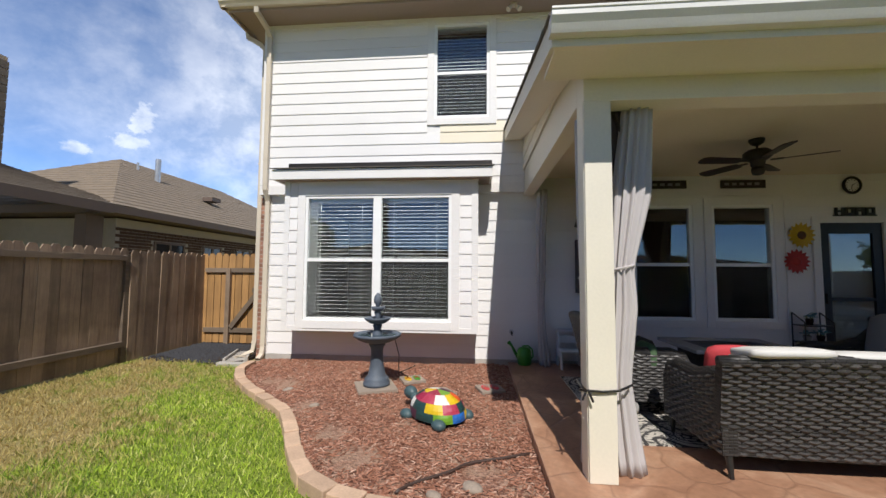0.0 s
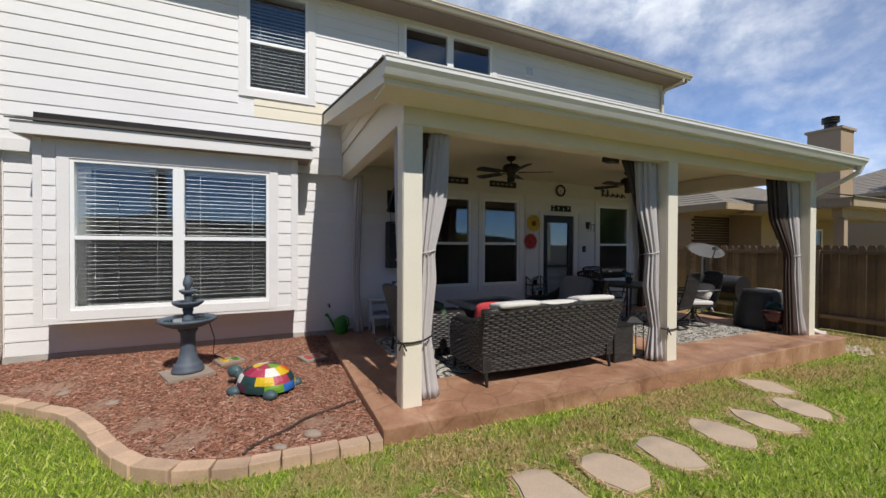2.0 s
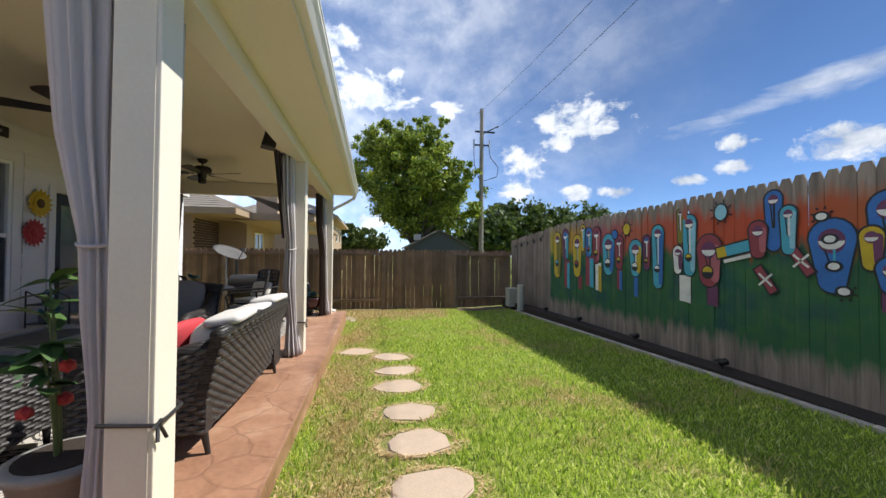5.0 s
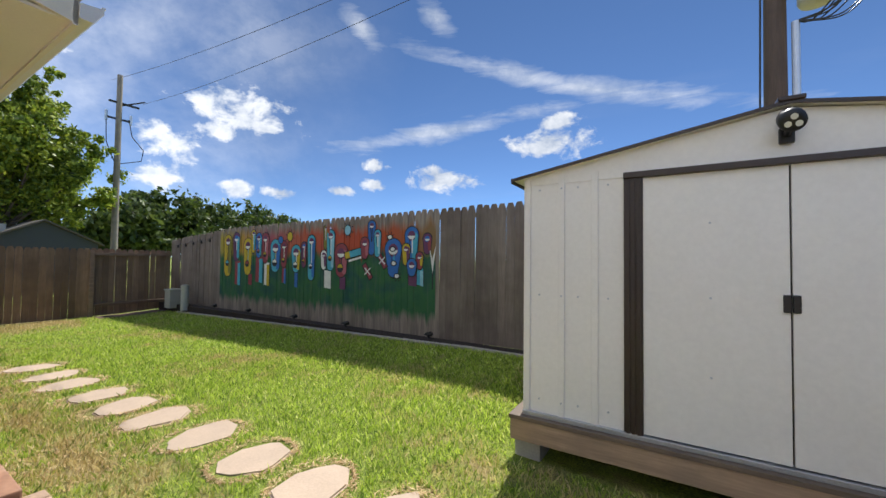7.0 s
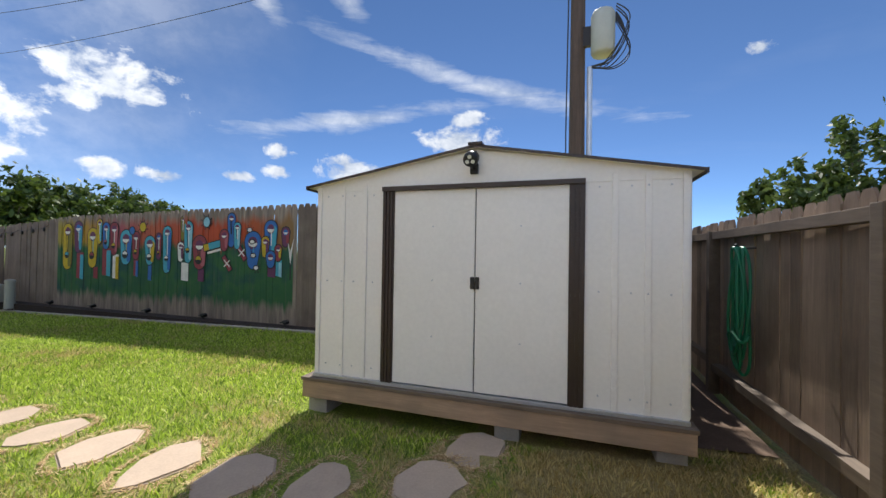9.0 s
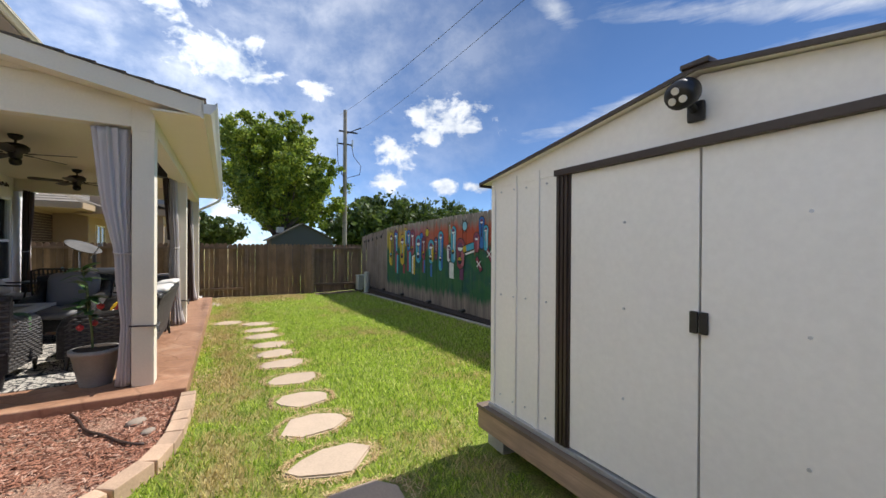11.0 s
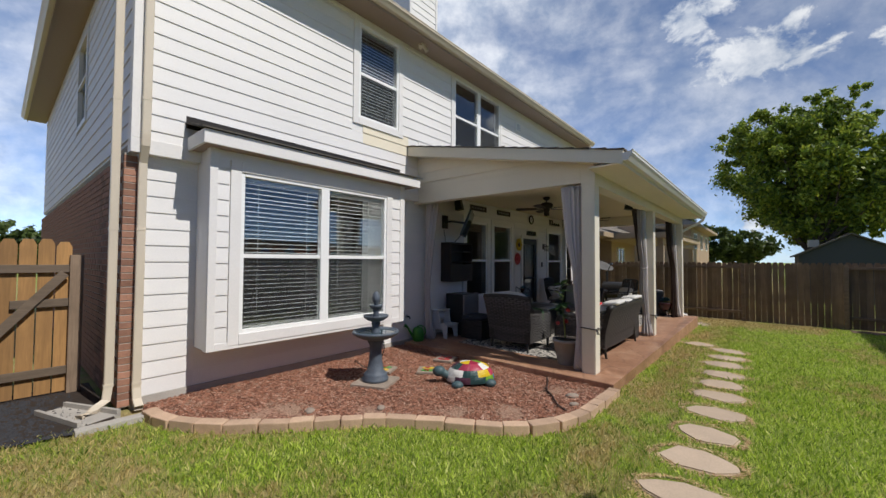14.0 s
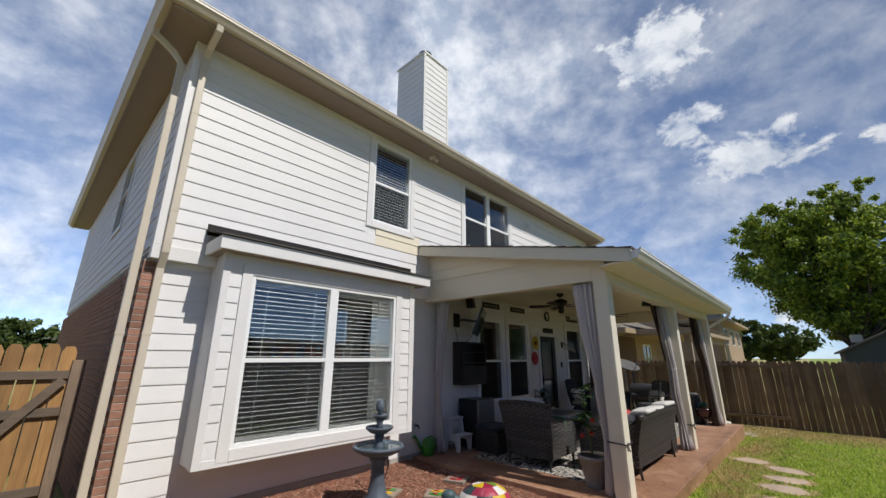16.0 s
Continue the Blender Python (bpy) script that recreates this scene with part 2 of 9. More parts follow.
def build_glass(N, b, pos):
    wob = N.noise(pos, 0.9, 1.0)
    N.put(b.inputs["Base Color"], (0.86, 0.92, 0.93, 1))
    b.inputs["Transmission Weight"].default_value = 1.0
    b.inputs["IOR"].default_value = 1.85
    b.inputs["Roughness"].default_value = 0.0
    bump(N, b, wob, 0.03, 0.02)


M["glass"] = material("window glass", build_glass)


def build_slab(N, b, pos):
    big, fine = N.noise(pos, 1.6, 6.0, 0.6, 1.2), N.noise(pos, 26.0, 4.0)
    vor = N.add("ShaderNodeTexVoronoi", {"Vector": N.add("ShaderNodeVectorMath", {0: pos, 1: N.add("ShaderNodeVectorMath", {0: N.add("ShaderNodeTexNoise", {"Scale": 2.5, "Vector": pos}).outputs["Color"], 1: (0.25, 0.25, 0.25)}, operation="MULTIPLY").outputs[0]}, operation="ADD").outputs[0], "Scale": 2.2}, feature="DISTANCE_TO_EDGE")
    seam = N.ramp(vor.outputs["Distance"], [(0.0, (0, 0, 0)), (0.035, (1, 1, 1))])
    col = N.ramp(big, [(0.28, (0.22, 0.105, 0.06)), (0.5, (0.40, 0.215, 0.13)), (0.7, (0.60, 0.39, 0.26))])
    col = N.mix(0.3, col, vary(N, (0.34, 0.18, 0.11), 0.4, fine))
    N.put(b.inputs["Base Color"], N.mix(N.math("MULTIPLY", N.math("SUBTRACT", 1.0, seam), 0.38), col, (0.16, 0.08, 0.05)))
    N.put(b.inputs["Roughness"], N.math("MULTIPLY_ADD", big, 0.3, 0.3))
    bump(N, b, N.math("ADD", N.math("MULTIPLY", seam, 0.7), N.math("MULTIPLY", fine, 0.25)), 0.4, 0.008)


M["slab"] = material("stamped brown stained concrete", build_slab)


def build_lawn(N, b, pos):
    big, mid, fine = N.noise(pos, 0.55, 4.0), N.noise(pos, 3.2, 5.0, 0.65), N.noise(pos, 70.0, 4.0, 0.7)
    green = N.ramp(fine, [(0.3, (0.05, 0.085, 0.01)), (0.5, (0.21, 0.275, 0.032)), (0.72, (0.46, 0.52, 0.075))])
    dry = N.ramp(fine, [(0.3, (0.24, 0.16, 0.07)), (0.7, (0.56, 0.43, 0.2))])
    sep = N.add("ShaderNodeSeparateXYZ", {0: pos})
    rim = N.ramp(N.math("ABSOLUTE", N.math("SUBTRACT", sep.outputs[1], 1.95)), [(0.0, (0.15, 0.15, 0.15)), (0.5, (0, 0, 0))])
    west = N.ramp(N.math("MULTIPLY_ADD", sep.outputs[0], -0.2, 0.0), [(0.38, (0, 0, 0)), (0.85, (0.15, 0.15, 0.15))])
    far = N.math("MULTIPLY", N.ramp(N.math("MULTIPLY", sep.outputs[0], 0.1), [(0.80, (0, 0, 0)), (1.0, (0.15, 0.15, 0.15))]), N.ramp(N.math("MULTIPLY_ADD", sep.outputs[1], 0.2, 0.5), [(0.36, (0, 0, 0)), (0.46, (1, 1, 1))]))
    west = N.math("ADD", west, far)
    f = N.ramp(N.math("ADD", N.math("ADD", N.math("ADD", N.math("MULTIPLY", big, 0.55), N.math("MULTIPLY", mid, 0.5)), rim), west), [(0.55, (0, 0, 0)), (0.70, (0.85, 0.85, 0.85))])
    N.put(b.inputs["Base Color"], N.mix(f, green, dry))
    b.inputs["Roughness"].default_value = 0.9
    bump(N, b, fine, 0.8, 0.03)


M["lawn"] = material("mown lawn", build_lawn)


def build_mural(N, b, pos):
    """Grey pickets painted with a mural ground: green below, red, orange and yellow above, ragged at the edges."""
    sep = N.add("ShaderNodeSeparateXYZ", {0: pos})
    x, z = sep.outputs[0], sep.outputs[2]
    rnd = N.add("ShaderNodeObjectInfo").outputs["Random"]
    q = N.add("ShaderNodeMapping", {"Vector": pos, "Scale": (9, 9, 0.7)}).outputs[0]
    grain, drip = N.noise(q, 1.8, 6.0, 0.6, 0.5), N.noise(q, 1.0, 3.0)
    blot = N.noise(pos, 1.5, 3.0)
    bare = N.mix(1.0, vary(N, (0.27, 0.22, 0.18), 0.4, grain), N.ramp(rnd, [(0.0, (0.7,) * 3), (1.0, (1.0,) * 3)]), "MULTIPLY")
    green = N.ramp(blot, [(0.35, (0.015, 0.09, 0.045)), (0.5, (0.03, 0.12, 0.04)), (0.65, (0.012, 0.075, 0.06))])
    u = N.math("DIVIDE", N.math("SUBTRACT", x, 0.9), 7.0)
    hot = N.ramp(N.math("ADD", u, N.math("MULTIPLY_ADD", blot, 0.24, -0.12)), [(0.0, (0.22, 0.13, 0.05)), (0.08, (0.32, 0.10, 0.03)), (0.22, (0.42, 0.065, 0.02)), (0.38, (0.42, 0.07, 0.03)), (0.55, (0.40, 0.10, 0.05)), (0.7, (0.34, 0.09, 0.13)), (0.85, (0.42, 0.24, 0.03)), (1.0, (0.35, 0.28, 0.04))])
    wob = N.math("MULTIPLY_ADD", drip, 0.5, -0.25)
    top = N.math("MINIMUM", N.math("MAXIMUM", N.math("MULTIPLY_ADD", N.math("ADD", z, N.math("MULTIPLY", wob, 1.2)), 6.0, -8.3), 0.0), 1.0)
    paint = N.mix(top, green, hot)
    zz = N.math("ADD", z, wob)
    ramps = [N.math("MULTIPLY_ADD", N.math("SUBTRACT", zz, 0.33), 6.0, 0.5), N.math("MULTIPLY_ADD", N.math("SUBTRACT", 2.0, zz), 5.0, 0.5),
             N.math("MULTIPLY_ADD", N.math("SUBTRACT", x, 0.92), 60.0, 0.0), N.math("MULTIPLY_ADD", N.math("SUBTRACT", 7.92, x), 60.0, 0.0)]
    m = 1.0
    for r in ramps:
        m = N.math("MULTIPLY", m, N.math("MINIMUM", N.math("MAXIMUM", r, 0.0), 1.0))
    m = N.math("MULTIPLY", m, N.ramp(grain, [(0.25, (0.7,) * 3), (0.45, (1,) * 3)]))
    N.put(b.inputs["Base Color"], N.mix(m, bare, paint))
    b.inputs["Roughness"].default_value = 0.75
    bump(N, b, grain, 0.35, 0.004)


def build_screen(N, b, pos):
    """Insect screen: fine dark mesh that lets most light through."""
    b.inputs["Base Color"].default_value = (0.02, 0.021, 0.022, 1)
    b.inputs["Roughness"].default_value = 0.8
    clear = N.add("ShaderNodeBsdfTransparent")
    mx = N.add("ShaderNodeMixShader", {0: 0.7, 1: b.outputs[0], 2: clear.outputs[0]})
    out = next(n for n in N.tree.nodes if n.type == "OUTPUT_MATERIAL")
    N.put(out.inputs["Surface"], mx.outputs[0])


M["insect_screen"] = material("insect screen", build_screen)
M["mural"] = material("painted mural boards", build_mural)


# ---- mesh helpers ----
def finish(name, bm, mat, smooth=False):
    me = bpy.data.meshes.new(name)
    bm.normal_update()
    bm.to_mesh(me)
    bm.free()
    for m in mat if isinstance(mat, (list, tuple)) else [mat]:
        me.materials.append(m)
    if smooth:
        for p in me.polygons:
            p.use_smooth = True
    return me


def part(name, bm, mat, parent=None, label="", smooth=False):
    """Link a bmesh as one mesh object, under a thing or a part."""
    ob = new(name, finish(name, bm, mat, smooth))
    if parent is not None:
        ob.parent = parent
    if label:
        ob["label"] = label
    return ob


def box(bm, x0, x1, y0, y1, z0, z1, bevel=0.0, mi=0, m=None):
    r = bmesh.ops.create_cube(bm, size=1.0, matrix=Matrix.Translation(((x0 + x1) / 2, (y0 + y1) / 2, (z0 + z1) / 2)) @ Matrix.Diagonal((abs(x1 - x0), abs(y1 - y0), abs(z1 - z0), 1)))
    vs = r["verts"]
    if bevel:
        es = list({e for v in vs for e in v.link_edges})
        r2 = bmesh.ops.bevel(bm, geom=es, offset=bevel, segments=2, affect="EDGES", profile=0.6)
        vs = list({v for f in r2["faces"] for v in f.verts} | {v for v in vs if v.is_valid})
    if m is not None:
        bmesh.ops.transform(bm, matrix=m, verts=vs)
    if mi:
        for f in {f for v in vs for f in v.link_faces}:
            f.material_index = mi
    return bm


def bbox(x0, x1, y0, y1, z0, z1, bevel=0.0):
    return box(bmesh.new(), x0, x1, y0, y1, z0, z1, bevel)


def rod(bm, p, q, r, r2=None, seg=10, caps=True):
    """A tapered round bar from p to q."""
    p, q = Vector(p), Vector(q)
    d = q - p
    m = Matrix.Translation((p + q) / 2) @ d.to_track_quat("Z", "Y").to_matrix().to_4x4()
    bmesh.ops.create_cone(bm, cap_ends=caps, segments=seg, radius1=r, radius2=r if r2 is None else r2, depth=d.length, matrix=m)
    return bm


def tube(bm, pts, r, seg=8, closed=False):
    """A round tube along a line of points."""
    pts = [Vector(p) for p in pts]
    rings = []
    n = len(pts)
    side = None
    for i, p in enumerate(pts):
        d = (pts[min(i + 1, n - 1)] - pts[max(i - 1, 0)]).normalized()
        if side is None:
            side = d.cross(Vector((0.13, 0.31, 0.94))).normalized()
        side = (side - d * side.dot(d)).normalized()
        up = d.cross(side)
        rr = r[i] if isinstance(r, (list, tuple)) else r
        rings.append([bm.verts.new(p + (side * math.cos(2 * math.pi * k / seg) + up * math.sin(2 * math.pi * k / seg)) * rr) for k in range(seg)])
    for a_, b_ in zip(rings, rings[1:]):
        for k in range(seg):
            bm.faces.new((a_[k], a_[(k + 1) % seg], b_[(k + 1) % seg], b_[k]))
    bm.faces.new(rings[0][::-1])
    bm.faces.new(rings[-1])
    return bm


def lathe(bm, prof, centre=(0, 0, 0), seg=24, wave=0.0, waves=0):
    """Turn a profile of (radius, height) about the vertical."""
    cx, cy, cz = centre
    rings = []
    for r, z in prof:
        rings.append([bm.verts.new((cx + r * (1 + wave * math.cos(waves * 2 * math.pi * k / seg)) * math.cos(2 * math.pi * k / seg), cy + r * (1 + wave * math.cos(waves * 2 * math.pi * k / seg)) * math.sin(2 * math.pi * k / seg), cz + z)) for k in range(seg)])
    for a_, b_ in zip(rings, rings[1:]):
        for k in range(seg):
            bm.faces.new((a_[k], a_[(k + 1) % seg], b_[(k + 1) % seg], b_[k]))
    bm.faces.new(rings[0][::-1])
    bm.faces.new(rings[-1])
    return bm


def prism(bm, outline, z0, z1, axis="z"):
    """A plate with a given outline of (a, b), from z0 to z1 along the axis."""
    def at(a_, b_, c_):
        return {"z": (a_, b_, c_), "y": (a_, c_, b_), "x": (c_, a_, b_)}[axis]
    lo = [bm.verts.new(at(p, q, z0)) for p, q in outline]
    hi = [bm.verts.new(at(p, q, z1)) for p, q in outline]
    n = len(outline)
    fs = [bm.faces.new(lo[::-1]), bm.faces.new(hi)]
    for k in range(n):
        fs.append(bm.faces.new((lo[k], lo[(k + 1) % n], hi[(k + 1) % n], hi[k])))
    bmesh.ops.recalc_face_normals(bm, faces=fs)
    return bm


def quad_mesh(name, verts, faces, mat):
    me = bpy.data.meshes.new(name)
    me.from_pydata(verts, [], faces)
    for m in mat if isinstance(mat, (list, tuple)) else [mat]:
        me.materials.append(m)
    return me


def empty(name, at=(0, 0, 0), rz=0.0, **tags):
    ob = new(name)
    ob.matrix_basis = pose(*at, 0, 0, rz)
    return tagged(ob, **tags)


# ---- plan ----
WL, WU, BAY = 6.06, 5.96, 5.60          # wall faces: lower, upper, bay window
HX0, HX1 = -3.56, 8.75                  # the house's rear, west to east
SLAB = 0.05
FENCE_S, FENCE_E, FENCE_W = -2.80, 10.80, -5.52


def ground_z(x, y):
    """Lawn height: level by the house, falling a little to the east."""
    z = -0.07 - 0.02 * min(max(x, 0), 30)
    if x < -2:
        z += 0.02 * min(-2 - x, 4)
    if y < -1.4:
        z += 0.05 * min(1, (-1.4 - y))
    return z - 0.08 * min(1, max(0, (0.5 - y) / 0.4)) * min(1, max(0, (-1.2 - x) / 0.4))


def subtract(x0, x1, z0, z1, holes):
    """The stretches of x0..x1 that a course from z0 to z1 keeps beside the holes."""
    runs = [(x0, x1)]
    for a_, b_, c_, d_ in holes:
        if min(z1, d_) - max(z0, c_) > 0.35 * (z1 - z0):
            runs = [r for p, q in runs for r in ((p, min(q, a_)), (max(p, b_), q)) if r[1] - r[0] > 0.03]
    return runs


PLANK = quad_mesh("plank", [(0, 0, 0), (1, 0, 0), (1, -1, 0), (0, -1, 0), (0, 0, 1), (1, 0, 1), (1, -0.25, 1), (0, -0.25, 1), (0, -0.97, 0.12), (1, -0.97, 0.12)],
                  [(0, 1, 2, 3), (8, 9, 6, 7), (3, 2, 9, 8), (4, 7, 6, 5), (0, 3, 8, 7, 4), (1, 5, 6, 9, 2), (0, 4, 5, 1)], M["siding"])
PLANKS = []


def clad(wall, x0, x1, z0, z1, face, holes=(), step=0.183, side=False, mesh=None):
    """Lap siding, course by course. side: the wall faces -x, and x0..x1 runs along y."""
    z = z0
    while z < z1 - 0.03:
        h = min(step + 0.012, z1 - z)
        for p, q in subtract(x0, x1, z, z + h, holes):
            PLANKS.append((wall, p, q, z, h, face, side, mesh))
        z += step


def wall_cells(bm, x0, x1, z0, z1, y0, y1, holes, axis="y"):
    """A wall slab with openings through it."""
    xs = sorted({x0, x1, *[v for h in holes for v in h[:2] if x0 < v < x1]})
    zs = sorted({z0, z1, *[v for h in holes for v in h[2:] if z0 < v < z1]})
    for c_, d_ in zip(zs, zs[1:]):
        for p, q in subtract(x0, x1, c_, d_, holes):
            if axis == "y":
                box(bm, p, q, y0, y1, c_, d_)
            else:
                box(bm, y0, y1, p, q, c_, d_)
    return bm


# openings in the rear wall: x0, x1, z0, z1 (clear of trim)
BAYWIN = (-2.68, -0.40, 0.70, 2.62)
UWIN = (-0.72, 0.18, 3.95, 5.54)
TWIN = (1.83, 3.69, 3.98, 5.58)
PW1, PW2, PW3 = (2.40, 3.28, 0.74, 2.50), (3.56, 4.44, 0.74, 2.50), (6.72, 7.72, 0.72, 2.50)
DOOR = (5.08, 5.94, 0.06, 2.22)

# ---- ground ----
def build_ground():
    """One sheet to the horizon, fine near the yard."""
    def steps(lo, hi, d):
        far = [30, 60, 120, 300, 900, 2500]
        return [lo - f for f in reversed(far)] + list(np.arange(lo, hi + 0.01, d)) + [hi + f for f in far]
    xs, ys = steps(-7.0, 13.0, 0.25), steps(-4.5, 8.0, 0.25)
    vs = [(x, y, ground_z(x, y) + 0.012 * noise.noise((x * 0.8, y * 0.8, 0))) for y in ys for x in xs]
    n = len(xs)
    fs = [(j * n + i, j * n + i + 1, (j + 1) * n + i + 1, (j + 1) * n + i) for j in range(len(ys) - 1) for i in range(n - 1)]
    ob = new("ground", quad_mesh("ground", vs, fs, M["lawn"]))
    for p in ob.data.polygons:
        p.use_smooth = True
    tagged(ob, "mown green lawn with dry straw-coloured patches", "lawn", kind="structure")


build_ground()

slab = part("patio_floor", bbox(0.46, 8.30, 2.30, WL + 0.1, -0.35, SLAB, 0.012), M["slab"])
tagged(slab, "brown stamped and stained concrete patio slab", "patio", kind="structure")

# ---- house shell ----
house_n = WL + 11.0
wall_s = part("wall_south", box(wall_cells(bmesh.new(), HX0, HX1, 0.06, 2.84, WL, WL + 0.16, [BAYWIN, PW1, PW2, PW3, DOOR]), 0.80, 8.00, WL, WL + 0.16, 2.84, 2.985), M["siding"])
tagged(wall_s, "white lap-sided rear wall of the lower storey", "wall", kind="structure")
wall_u = part("wall_south_upper", wall_cells(bmesh.new(), HX0 - 0.08, HX1, 2.80, 5.74, WU, WU + 0.16, [UWIN, TWIN, (0.80, 8.00, 2.80, 2.985)]), M["siding"])
tagged(wall_u, "white lap-sided rear wall of the upper storey", "wall", kind="structure")
wall_w = part("wall_west", bbox(HX0 - 0.02, HX0 + 0.14, WL + 0.16, house_n, 0.06, 2.84), M["siding"])
tagged(wall_w, "red brick side wall of the lower storey", "wall", kind="structure")
SIDEWIN = (9.3, 10.2, 3.9, 5.3)
wall_wu = part("wall_west_upper", wall_cells(bmesh.new(), WU + 0.16, house_n, 2.84, 5.74, HX0 - 0.08, HX0 + 0.08, [SIDEWIN], "x"), M["siding"])
tagged(wall_wu, "white lap-sided side wall of the upper storey", "wall", kind="structure")
wall_e = part("wall_east", bbox(HX1 - 0.16, HX1, WL + 0.16, house_n, 0.06, 5.74), M["siding"])
tagged(wall_e, "plain sided east wall of the house", "wall", kind="structure")
wall_n = part("wall_north", bbox(HX0, HX1, house_n, house_n + 0.16, 0.06, 5.74), M["siding"])
tagged(wall_n, "plain sided far wall of the house", "wall", kind="structure")
# room backing, coloured near-black to read as unlit rooms
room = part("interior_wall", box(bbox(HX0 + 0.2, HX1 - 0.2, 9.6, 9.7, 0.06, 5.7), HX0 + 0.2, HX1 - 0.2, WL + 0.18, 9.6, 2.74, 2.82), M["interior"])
tagged(room, "near-black interior wall and floor behind the windows, dimness in the colour", "wall", kind="structure")
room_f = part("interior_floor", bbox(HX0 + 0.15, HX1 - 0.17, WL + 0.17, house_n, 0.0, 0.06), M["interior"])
tagged(room_f, "near-black interior floor behind the windows, dimness in the colour", "floor", kind="structure")
found = part("foundation", bbox(HX0 - 0.02, HX1, WL - 0.034, house_n, -0.3, 0.082), M["concrete"])
tagged(found, "grey concrete foundation edge under the siding", "foundation", kind="structure")
for o in [part("trim", bbox(p, q, WU - 0.022, WU, 2.72, 2.88, 0.004), M["trim"]) for p, q in ((HX0 - 0.10, 0.75), (8.0, HX1))] + [part("trim", bbox(p, q, WU, WL, 2.72, 2.80), M["trim"]) for p, q in ((HX0 - 0.10, 0.80), (8.0, HX1))]:
    tagged(o, "white painted band board between the storeys", "trim", kind="structure")
for x0, x1, y0, y1, z0, z1 in ((HX0 - 0.10, HX0 + 0.06, WU - 0.024, WU, 2.88, 5.70), (HX1 - 0.10, HX1 + 0.02, WU - 0.024, WU, 2.88, 5.70), (HX0 - 0.10, HX0 - 0.08, WU, WU + 0.12, 2.72, 5.70), (HX0, HX0 + 0.07, WL - 0.022, WL, 0.08, 2.72)):
    tagged(part("trim", bbox(x0, x1, y0, y1, z0, z1, 0.003), M["trim"]), "white painted corner board", "trim", kind="structure")
for z0, z1, dy in ((5.50, 5.70, 0.025),):
    tagged(part("trim", bbox(HX0 + 0.06, HX1 - 0.1, WU - dy, WU, 5.60, 5.66, 0.003), M["trim"]), "white painted frieze board under the eave", "trim", kind="structure")

TRIMHOLES_U = [(UWIN[0] - 0.12, UWIN[1] + 0.12, UWIN[2] - 0.12, UWIN[3] + 0.12), (TWIN[0] - 0.12, TWIN[1] + 0.12, TWIN[2] - 0.3, TWIN[3] + 0.12), (-9, -8, 0, 0)]
clad(wall_u, HX0 + 0.06, HX1 - 0.10, 2.805, 5.60, WU, TRIMHOLES_U + [(-0.62, 0.72, 3.53, 3.905), (0.70, 8.05, 2.6, 3.05)])
clad(wall_u, -0.62, 0.44, 3.537, 3.903, WU, [], mesh="patch")
clad(wall_s, HX0 + 0.07, -3.0, 0.085, 2.72, WL)
clad(wall_s, 0.0, 8.70, 0.085, 2.95, WL, [(-0.2, 0.8, 2.70, 3.2), (8.0, 9.0, 2.70, 3.2), (2.26, 4.60, 0.06, 2.66), (4.92, 6.10, 0.0, 2.34), (6.58, 7.86, 0.5, 2.66)])
clad(wall_wu, WU + 0.12, house_n, 2.88, 5.60, HX0 - 0.08, [(SIDEWIN[0] - 0.1, SIDEWIN[1] + 0.1, SIDEWIN[2] - 0.1, SIDEWIN[3] + 0.1)], side=True)


